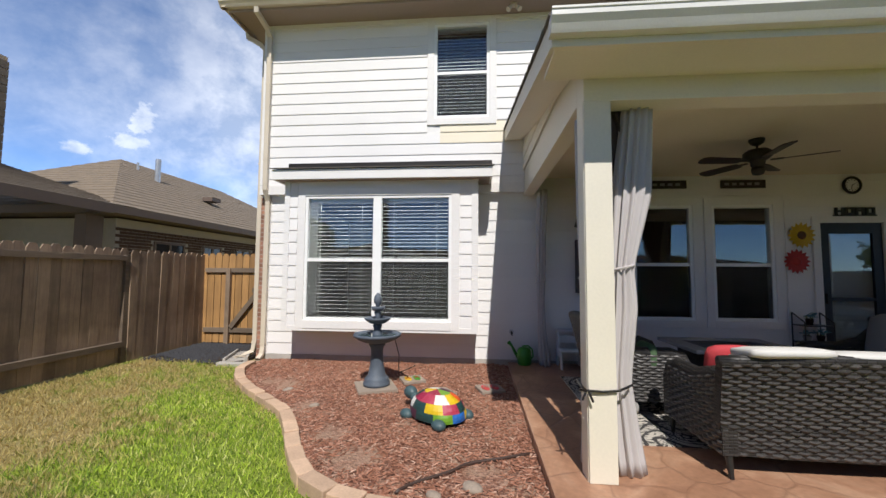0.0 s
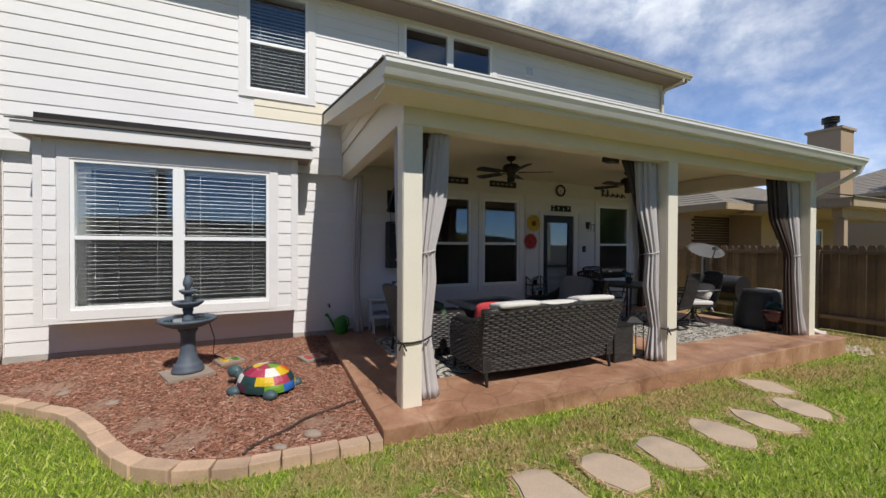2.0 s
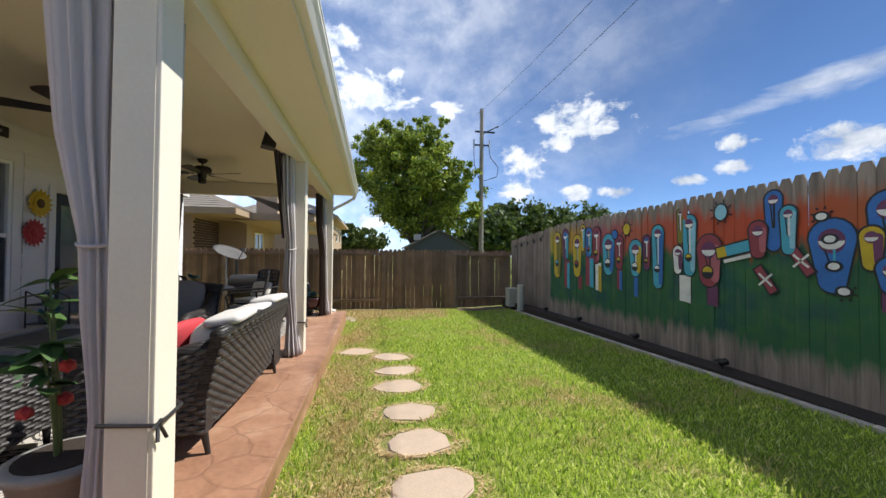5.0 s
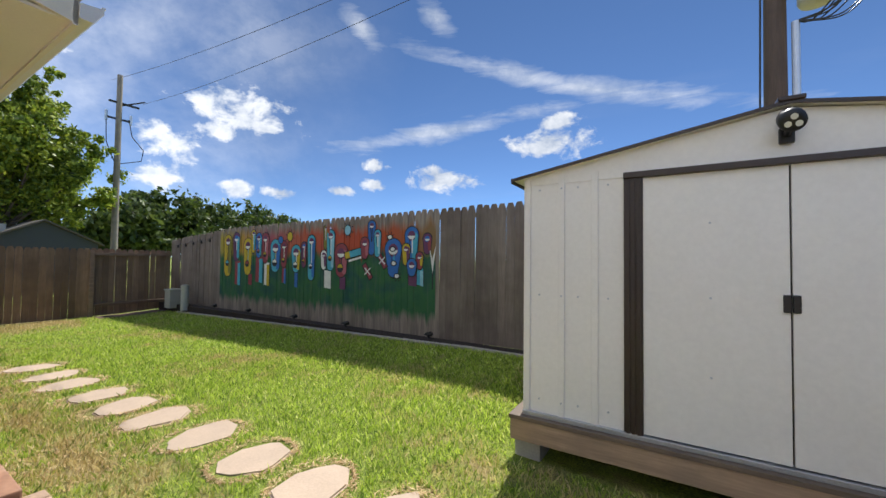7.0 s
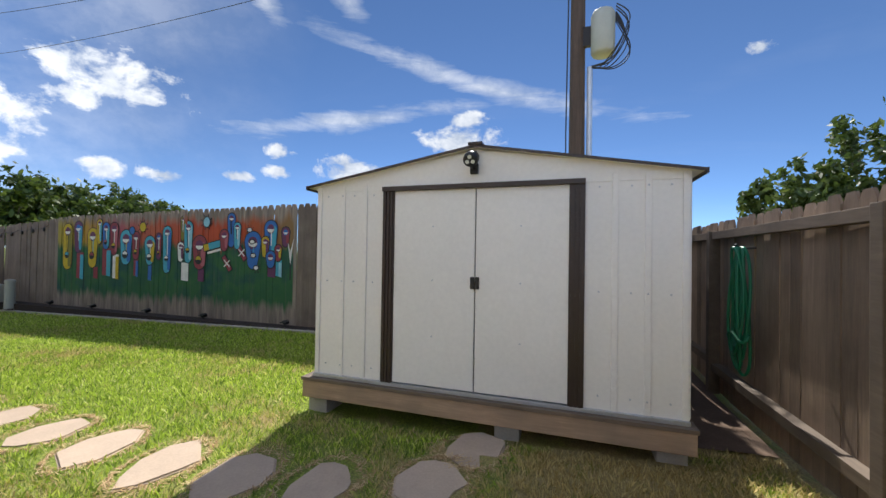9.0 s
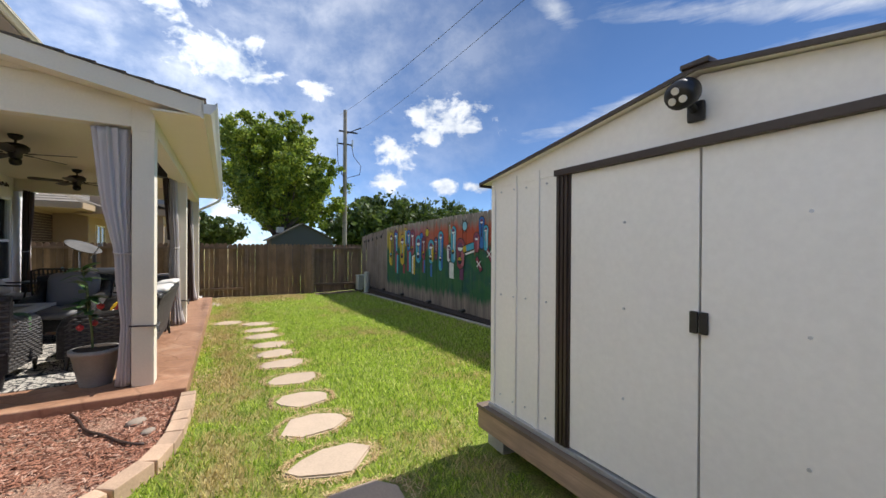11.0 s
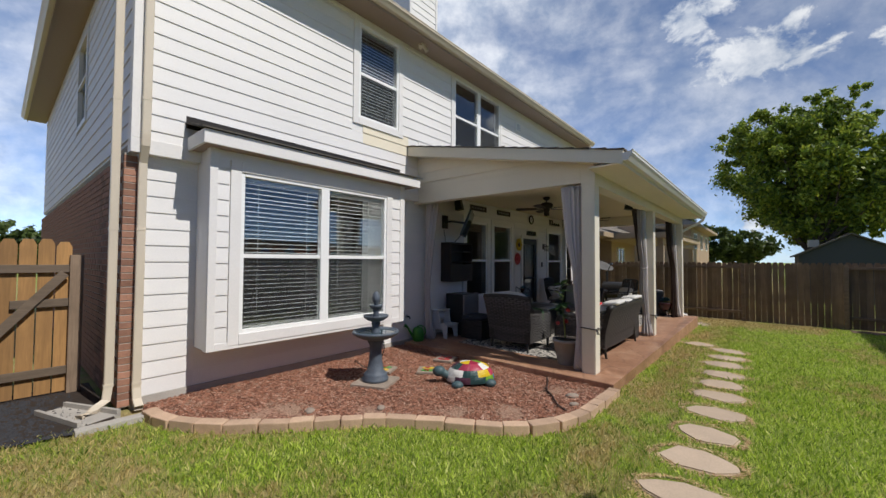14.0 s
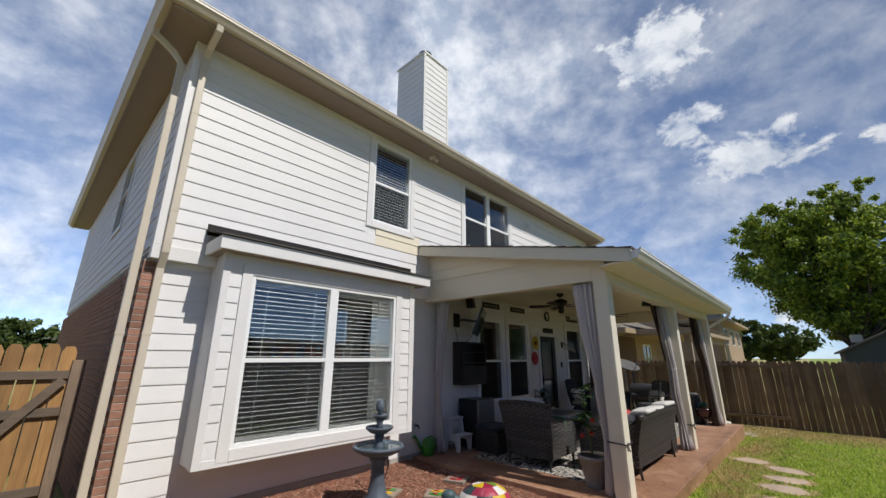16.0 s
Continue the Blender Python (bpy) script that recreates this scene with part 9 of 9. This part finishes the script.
def hip_roof(parent, x0, x1, y0, y1, ze, pitch, mat, trim, ridge_x=True, shift=0.0):
    """A hipped roof with boxed eaves, its shingle courses as thin steps."""
    w = min(x1 - x0, y1 - y0) / 2
    h = w * pitch
    n = int(w / 0.22)
    bm = bmesh.new()
    for k in range(n):
        a_, b_ = w * k / n, w * (k + 1) / n
        za, zb = ze + a_ * pitch + 0.015, ze + b_ * pitch
        o_ = [(x0 + a_, y0 + a_), (x1 - a_, y0 + a_), (x1 - a_, y1 - a_), (x0 + a_, y1 - a_)]
        i_ = [(x0 + b_, y0 + b_), (x1 - b_, y0 + b_), (x1 - b_, y1 - b_), (x0 + b_, y1 - b_)]
        lo = [bm.verts.new((*p, za)) for p in o_]
        hi = [bm.verts.new((*p, zb + 0.0)) for p in i_]
        dn = [bm.verts.new((*p, za - 0.018)) for p in o_]
        for j in range(4):
            bm.faces.new((lo[j], lo[(j + 1) % 4], hi[(j + 1) % 4], hi[j]))
            bm.faces.new((dn[j], dn[(j + 1) % 4], lo[(j + 1) % 4], lo[j]))
    part("roof", bm, mat, parent)
    part("fascia", box(box(box(bbox(x0, x1, y0 - 0.02, y0, ze - 0.18, ze), x0, x1, y1, y1 + 0.02, ze - 0.18, ze), x0 - 0.02, x0, y0, y1, ze - 0.18, ze), x1, x1 + 0.02, y0, y1, ze - 0.18, ze), trim, parent)
    part("soffit", bbox(x0, x1, y0, y1, ze - 0.18, ze - 0.16), trim, parent)


# house to the east
he = empty("neighbour_house", (0, 0, 0), 0, label="single-storey tan and brick neighbouring house with a shingle roof", category="house", group="neighbouring houses")
gzE = -0.35
part("wall", bbox(11.9, 22.0, 7.2, 7.4, gzE, 2.6), M["tan_siding"], he)
part("wall", bbox(11.9, 12.1, 7.4, 16.0, gzE, 2.6), M["tan_siding"], he)
part("wall", bbox(14.0, 17.2, 6.30, 7.2, gzE, 2.6), M["tan_siding"], he)
brick_face(he, 11.95, 14.0, 7.2, gzE, 2.55)
for k in range(14):
    part("board", prism(bmesh.new(), [(6.285, gzE + 0.2 * k), (6.30, gzE + 0.2 * k), (6.30, gzE + 0.2 * k + 0.2), (6.297, gzE + 0.2 * k + 0.2)], 14.0, 17.2, "x"), M["tan_siding"], he)
part("corner_board", box(bbox(13.97, 14.12, 6.26, 6.285, gzE, 2.6), 13.96, 13.985, 6.285, 7.2, gzE, 2.6), M["tan_trim"], he)
far_window(he, 15.0, 16.0, 6.28, 0.9, 2.2)
far_window(he, 18.4, 20.2, 7.2, 0.9, 2.2)
hip_roof(he, 11.2, 22.6, 5.75, 16.5, 2.78, 0.42, M["shingle_grey"], M["tan_trim"])
ch = part("chimney", bbox(20.4, 21.5, 6.70, 7.75, 3.2, 6.3), M["tan_siding"], he, "tan sided chimney")
part("cap", bbox(20.33, 21.57, 6.63, 7.82, 6.3, 6.4), M["tan_trim"], ch)
bm = rod(bmesh.new(), (20.95, 7.22, 6.4), (20.95, 7.22, 6.7), 0.2, seg=16)
for k in range(3):
    rod(bm, (20.95, 7.22, 6.72 + k * 0.09), (20.95, 7.22, 6.77 + k * 0.09), 0.28, seg=16)
part("flue", bm, M["dark_metal"], ch)
# its covered patio on posts
part("patio_fascia", box(bbox(12.6, 21.5, 3.68, 3.72, 2.56, 2.78), 12.56, 12.6, 3.72, 6.0, 2.56, 2.78), M["tan_trim"], he)
part("patio_beam", bbox(12.8, 21.4, 3.95, 4.15, 2.30, 2.56), M["tan_siding"], he)
part("patio_soffit", bbox(12.6, 21.5, 3.72, 6.3, 2.53, 2.56), M["tan_trim"], he)
for k in range(9):
    part("shingle_course", prism(bmesh.new(), [(3.62 + k * 0.27, 2.78 + k * 0.075), (3.92 + k * 0.27, 2.86 + k * 0.075), (3.92 + k * 0.27, 2.87 + k * 0.075), (3.62 + k * 0.27, 2.80 + k * 0.075)], 12.5, 21.6, "x"), M["shingle_grey"], he)
for x in (12.9, 17.2, 21.1):
    part("post", bbox(x, x + 0.2, 3.95, 4.15, gzE, 2.30), M["tan_trim"], he)
far_window(he, 17.6, 18.2, 7.2, 0.9, 2.2)
# the taller house further along
h2 = empty("neighbour_house", (0, 0, 0), 0, label="tan two-storey neighbouring house with a hipped grey roof", category="house", group="neighbouring houses")
part("wall", bbox(26.6, 37.4, 4.7, 4.9, -0.6, 4.1), M["tan_siding"], h2)
part("wall", bbox(26.6, 26.8, 4.9, 11.2, -0.6, 4.1), M["tan_siding"], h2)
for a_ in (28.0, 31.4, 34.6):
    far_window(h2, a_, a_ + 1.3, 4.7, 2.6, 3.6)
hip_roof(h2, 26.0, 38.0, 4.1, 11.6, 4.15, 0.46, M["shingle_grey"], M["tan_trim"])
part("vent_pipe", rod(bmesh.new(), (31.4, 7.4, 5.5), (31.4, 7.4, 6.6), 0.08), M["dark_metal"], h2)
part("vent_pipe", rod(bmesh.new(), (31.9, 7.4, 5.5), (31.9, 7.4, 6.4), 0.06), M["dark_metal"], h2)
# dark slate shed beyond the fence
gs = empty("outbuilding", (0, 0, 0), 0, label="dark slate gabled outbuilding beyond the fence", category="outbuilding")
part("wall", prism(bmesh.new(), [(-4.3, -0.6), (-0.5, -0.6), (-0.5, 1.95), (-2.35, 2.92), (-4.3, 1.95)], 22.0, 25.5, "x"), M["slate_paint"], gs)
for a_, b_ in ((-0.3, 1), (-4.5, -1)):
    part("roof", prism(bmesh.new(), [(a_, 1.86), (-2.35, 2.95), (-2.35, 3.03), (a_, 1.94)], 21.8, 25.7, "x"), M["shingle"], gs)
part("vent_box", bbox(22.6, 23.2, -1.3, -0.9, 2.4, 2.75), M["beige_box"], gs)

# house to the west
hw_ = empty("neighbour_house", (0, 0, 0), 0, label="brick neighbouring house with a brown shingle roof and open porch", category="house", group="neighbouring houses")
part("wall", bbox(-16.0, -9.0, 8.6, 22.0, -0.1, 2.75), M["mortar"], hw_)
brick_face(hw_, 8.6, 22.0, -9.0 + 0.001, -0.1, 2.6, [(9.7, 10.9, 0.9, 2.3), (11.6, 12.6, 0.9, 2.3), (13.3, 14.3, 0.9, 2.3)], axis="x")
for a_, b_ in ((9.8, 10.8), (11.7, 12.5), (13.4, 14.2)):
    far_window(hw_, a_, b_, -9.0, 1.0, 2.2, axis="x", mat="brown_trim")
part("column", bbox(-9.15, -8.85, 7.75, 8.15, -0.1, 2.72), M["brown_trim"], hw_)
part("column", bbox(-9.15, -8.85, 4.2, 4.6, -0.1, 2.72), M["brown_trim"], hw_)
part("porch_wall", bbox(-12.6, -12.4, 3.6, 8.6, -0.1, 2.72), M["mortar"], hw_)
far_window(hw_, 5.3, 7.4, -12.4, 0.8, 2.2, axis="x", mat="brown_trim")
hip_roof(hw_, -18.0, -8.5, 8.0, 23.0, 2.98, 0.55, M["shingle_tan"], M["brown_trim"])
part("porch_roof", prism(bmesh.new(), [(-8.5, 2.80), (-8.5, 2.98), (-13.2, 4.45), (-13.2, 4.27)], 3.6, 8.6, "y"), M["shingle_tan"], hw_)
for k in range(20):
    xk = -8.5 - k * 0.235
    part("shingle_course", prism(bmesh.new(), [(xk + 0.02, 2.985 + k * 0.0735), (xk + 0.02, 3.005 + k * 0.0735), (xk - 0.25, 3.065 + k * 0.0735), (xk - 0.25, 3.05 + k * 0.0735)], 3.58, 8.62, "y"), M["shingle_tan"], hw_)
part("fascia", bbox(-8.5, -8.47, 3.55, 8.02, 2.78, 2.99), M["brown_trim"], hw_)
part("vent_pipe", rod(bmesh.new(), (-11.6, 12.6, 4.0), (-11.6, 12.6, 5.5), 0.09), M["galv"], hw_)
part("vent_pipe", rod(bmesh.new(), (-12.4, 12.6, 4.4), (-12.4, 12.6, 5.4), 0.04), M["galv"], hw_)
part("roof_vent", bbox(-10.6, -10.2, 13.6, 14.1, 4.15, 4.30), M["brown_trim"], hw_)
wch = part("chimney", bbox(-12.6, -11.4, 6.6, 7.9, 3.4, 6.6), M["tan_siding"], hw_, "tan sided chimney")
for k in range(15):
    part("board", bbox(-12.62, -11.38, 6.58, 7.92, 3.5 + k * 0.2, 3.5 + k * 0.2 + 0.185), M["shingle_tan"], wch)


# ---- poles and wires ----
def utility_pole(x, y, top, r, mat, label, conduit=False):
    s = empty("utility_pole", (x, y, ground_z(x, y)), 0, label=label, category="utility pole", group="utility poles")
    part("pole", rod(bmesh.new(), (0, 0, 0), (0, 0, top), r * 1.15, r * 0.85, 16), mat, s)
    if conduit:
        part("conduit", rod(bmesh.new(), (-0.24, 0.10, 0), (-0.24, 0.10, 5.35), 0.055, seg=12), M["galv"], s)
        tk = part("transformer", lathe(bmesh.new(), [(0.20, 5.55), (0.23, 5.60), (0.23, 6.35), (0.20, 6.42), (0.10, 6.48)], (-0.48, 0.15, 0), seg=24), M["beige_box"], s, "grey transformer can", smooth=True)
        part("bracket", bbox(-0.3, -0.1, 0.02, 0.12, 5.8, 6.2), M["dark_metal"], tk)
        rng = random.Random(6)
        for k in range(8):
            a_ = rng.uniform(0, 1)
            pts = [(-0.24, 0.12, 5.35), (-0.45 - 0.3 * a_, 0.2 + 0.2 * a_, 5.15 + 0.3 * k / 8), (-0.85 - 0.15 * a_, 0.25, 5.5 + 0.1 * k), (-0.70, 0.2, 6.2 + 0.05 * k)]
            part("cable", tube(bmesh.new(), [(p.x, p.y, p.z) for p in smooth_line(pts, 0.06)], 0.012, 6), M["black"], s)
        part("side_cable", tube(bmesh.new(), [(0.20, 0.1, 2.0), (0.22, 0.1, 4.0), (0.19, 0.1, 7.0)], 0.015, 6), M["black"], s)
    else:
        part("cross_arm", bbox(-0.06, 0.06, -1.0, 0.5, top - 1.75, top - 1.65), M["dark_metal"], s)
        part("cross_arm", bbox(-0.05, 0.05, -0.6, 0.6, top - 2.75, top - 2.65), M["dark_metal"], s)
        part("tip_arm", rod(bmesh.new(), (0, 0, top - 1.9), (0, -1.3, top - 1.2), 0.04), M["dark_metal"], s)
        for yy in (-0.6, 0.6):
            part("insulator", rod(bmesh.new(), (0, yy, top - 2.9), (0, yy, top - 2.3), 0.07), M["galv"], s)
        part("drip_cable", tube(bmesh.new(), [(0, -0.5, top - 2.6), (0, -0.7, top - 3.6), (0, -1.3, top - 4.3), (0, -1.2, top - 5.0), (0, -0.1, top - 5.4)], 0.025, 6), M["black"], s)
        part("drip_cable", tube(bmesh.new(), [(0, 0.6, top - 2.7), (0, 0.55, top - 4.2), (0, 0.1, top - 5.4)], 0.025, 6), M["black"], s)
    return s


M["pole"] = wood("creosoted pole wood", (0.10, 0.065, 0.045), piece=0.1)
M["pole_grey"] = wood("greyed pole wood", (0.26, 0.22, 0.19), piece=0.1)
utility_pole(26.0, -6.2, 12.9, 0.16, M["pole_grey"], "tall greyed utility pole with cross arms")
utility_pole(-4.14, -5.25, 9.5, 0.155, M["pole"], "brown utility pole with a transformer and looped cables", True)
for dy, z0, z1 in ((-1.2, 11.0, 8.8), (0.4, 11.9, 9.3)):
    pts = []
    for k in range(41):
        f_ = k / 40
        pts.append((26 + (-4.14 - 26) * f_, -6.2 + dy + (0.95 - dy) * f_, z0 + (z1 - z0) * f_ - 2.0 * f_ * (1 - f_)))
    tagged(part("power_line", tube(bmesh.new(), pts, 0.010, 5), M["black"]), "thin black overhead power line", "cable", group="power lines")


# ---- trees ----
def build_leaf_mat(dark, mid, light):
    def build(N, b, pos):
        rnd = N.add("ShaderNodeNewGeometry").outputs["Random Per Island"]
        patch = N.noise(pos, 0.6, 3.0)
        col = N.ramp(N.math("ADD", N.math("MULTIPLY", rnd, 0.6), N.math("MULTIPLY", patch, 0.4)), [(0.15, dark), (0.5, mid), (0.85, light)])
        N.put(b.inputs["Base Color"], col)
        b.inputs["Roughness"].default_value = 0.5
        let_through(N, b, col, 0.35)
    return build


M["tree_leaf"] = material("elm leaves", build_leaf_mat((0.035, 0.065, 0.01), (0.19, 0.275, 0.03), (0.50, 0.54, 0.07)))
M["oak_leaf"] = material("dark oak leaves", build_leaf_mat((0.03, 0.05, 0.012), (0.07, 0.11, 0.022), (0.14, 0.18, 0.04)))
M["bark"] = wood("grey-brown bark", (0.12, 0.09, 0.07), piece=0.1)


def tree(at, lobes, trunk_h, leaves, size, mat, label, seed, name="tree"):
    """A tapered trunk with limbs into each lobe and a crown of separate leaves, thicker on twigs, with gaps."""
    rng = np.random.default_rng(seed)
    s = empty(name, at, 0, label=label, category="tree", group="trees beyond the fences")
    bm = bmesh.new()
    r0 = 0.02 * max(l[2] + l[5] for l in lobes) + 0.08
    tube(bm, [(0, 0, -0.3), (0.05, 0.05, trunk_h * 0.5), (0, 0, trunk_h)], [r0 * 1.2, r0, r0 * 0.85], 10)
    part("trunk", bm, M["bark"], s)
    twigs = []
    for lx, ly, lz, rx, ry, rz_, share in lobes:
        c = Vector((lx, ly, lz))
        for k in range(max(5, int(26 * share))):
            d = Vector(rng.normal(size=3)).normalized()
            e_ = c + Vector((d.x * rx, d.y * ry, d.z * rz_ * (1 if d.z > 0 else 0.8))) * rng.uniform(0.55, 0.98)
            m_ = Vector((0, 0, trunk_h)).lerp(e_, 0.5) + Vector(rng.normal(size=3)) * 0.25
            bm = tube(bmesh.new(), [(0, 0, trunk_h * rng.uniform(0.8, 1.0)), m_, e_], [r0 * 0.35, r0 * 0.16, 0.012], 5)
            part("limb", bm, M["bark"], s)
            for q in range(9):
                t = rng.uniform(0.35, 1.05)
                twigs.append((m_.lerp(e_, t) if t > 0.5 else Vector((0, 0, trunk_h)).lerp(m_, 0.5 + t), max(rx, ry) * rng.uniform(0.09, 0.20)))
            for q in range(3):
                d2 = Vector(rng.normal(size=3)).normalized()
                twigs.append((c + Vector((d2.x * rx, d2.y * ry, d2.z * rz_)) * rng.uniform(0.7, 1.0), max(rx, ry) * rng.uniform(0.07, 0.16)))
    nt = len(twigs)
    idx = rng.integers(0, nt, leaves)
    cen, rad = np.array([t[0] for t in twigs]), np.array([t[1] for t in twigs])
    off = rng.normal(size=(leaves, 3))
    off /= np.linalg.norm(off, axis=1)[:, None]
    off *= (rng.random(leaves) ** 0.5 * np.where(rng.random(leaves) < 0.22, 1.7, 0.95))[:, None]
    p = cen[idx] + off * rad[idx][:, None] * np.array([1, 1, 0.8])
    a_ = rng.normal(size=(leaves, 3))
    a_ /= np.linalg.norm(a_, axis=1)[:, None]
    b_ = np.cross(a_, rng.normal(size=(leaves, 3)))
    b_ /= np.linalg.norm(b_, axis=1)[:, None] + 1e-9
    ll = size * rng.uniform(0.6, 1.3, leaves)[:, None]
    v = np.stack([p - a_ * ll, p + b_ * ll * 0.45, p + a_ * ll, p - b_ * ll * 0.45], 1)
    me = bpy.data.meshes.new("crown")
    n = leaves
    me.vertices.add(4 * n)
    me.vertices.foreach_set("co", v.reshape(-1))
    me.loops.add(4 * n)
    me.loops.foreach_set("vertex_index", np.arange(4 * n, dtype=np.int32))
    me.polygons.add(n)
    me.polygons.foreach_set("loop_start", np.arange(0, 4 * n, 4, dtype=np.int32))
    me.update(calc_edges=True)
    me.materials.append(mat)
    o = new("crown", me)
    o.parent = s
    return s


tree((26.5, -1.4, -0.6), [(0, 1.0, 8.2, 3.4, 3.9, 3.3, 1.0), (0, 2.2, 9.9, 2.2, 2.5, 1.9, 0.5), (0, -3.0, 6.4, 2.6, 2.2, 2.9, 0.7), (0, -1.0, 10.6, 1.8, 1.9, 1.8, 0.4), (0, 0.2, 5.4, 2.6, 3.0, 2.0, 0.5)], 3.0, 120000, 0.125, M["tree_leaf"], "large leafy elm with a broad uneven crown", 3)
rng_t = random.Random(14)
for k, (x, y, h, r) in enumerate(((44, -12.5, 8.6, 4.0), (47, -17.5, 10.2, 4.6), (49, -23.5, 9.6, 4.8), (52, -30.0, 10.8, 5.2), (55, -37.0, 10.4, 5.0), (58, -44.0, 9.6, 5.0))):
    tree((x, y, -0.8), [(0, 0, h * 0.62, r, r, h * 0.36, 1.0), (0, r * 0.5, h * 0.45, r * 0.7, r * 0.7, h * 0.3, 0.5), (0, -r * 0.5, h * 0.5, r * 0.7, r * 0.7, h * 0.3, 0.5)], h * 0.28, 9000, 0.36, M["oak_leaf"], "dark green oak in a distant tree line", 30 + k)
for k, (x, y, h, r) in enumerate(((-17.5, -25, 8.0, 3.2), (-21.5, -25, 11.5, 3.6), (-25.0, -26, 10.5, 3.6))):
    tree((x, y, -0.5), [(0, 0, h * 0.6, r, r, h * 0.38, 1.0), (r * 0.5, 0, h * 0.4, r * 0.6, r * 0.6, h * 0.25, 0.4)], h * 0.25, 8000, 0.26, M["oak_leaf"], "dark green tree beyond the back fence", 50 + k)
for k, (x, y, h, r) in enumerate(((52, 9.5, 9.0, 2.4), (55, 6.0, 7.2, 2.6), (60, 13.0, 8.2, 3.0), (58, 2.0, 6.4, 3.0))):
    tree((x, y, -0.8), [(0, 0, h * 0.72, r, r, h * 0.26, 1.0), (0, r * 0.4, h * 0.5, r * 0.8, r * 0.8, h * 0.22, 0.5)], h * 0.4, 6000, 0.32, M["oak_leaf"], "tall thin-crowned pine in the distance", 70 + k)
for k, (x, y, h, r) in enumerate(((-8.0, 60, 5.6, 3.4), (-4.5, 62, 6.2, 3.6), (-1.0, 60, 5.2, 3.2), (-12.5, 60, 5.6, 3.6))):
    tree((x, y, -0.4), [(0, 0, h * 0.58, r, r, h * 0.4, 1.0)], h * 0.25, 5000, 0.36, M["oak_leaf"], "dark green tree far down the side yard", 90 + k)


# ---- siding courses ----
CREAM_PLANK = PLANK.copy()
CREAM_PLANK.materials[0] = M["cream"]
PATCH_PLANK = PLANK.copy()
PATCH_PLANK.materials[0] = M["siding_new"]
for owner, p, q, z, h, face, side, kind in PLANKS:
    o = new("plank", CREAM_PLANK if kind == "cream" else PATCH_PLANK if kind == "patch" else PLANK)
    o.parent = owner
    m = pose(face, q, z, 0, 0, -90) if side else pose(p, face, z)
    o.matrix_basis = m @ Matrix.Diagonal((q - p, 0.016, h, 1))
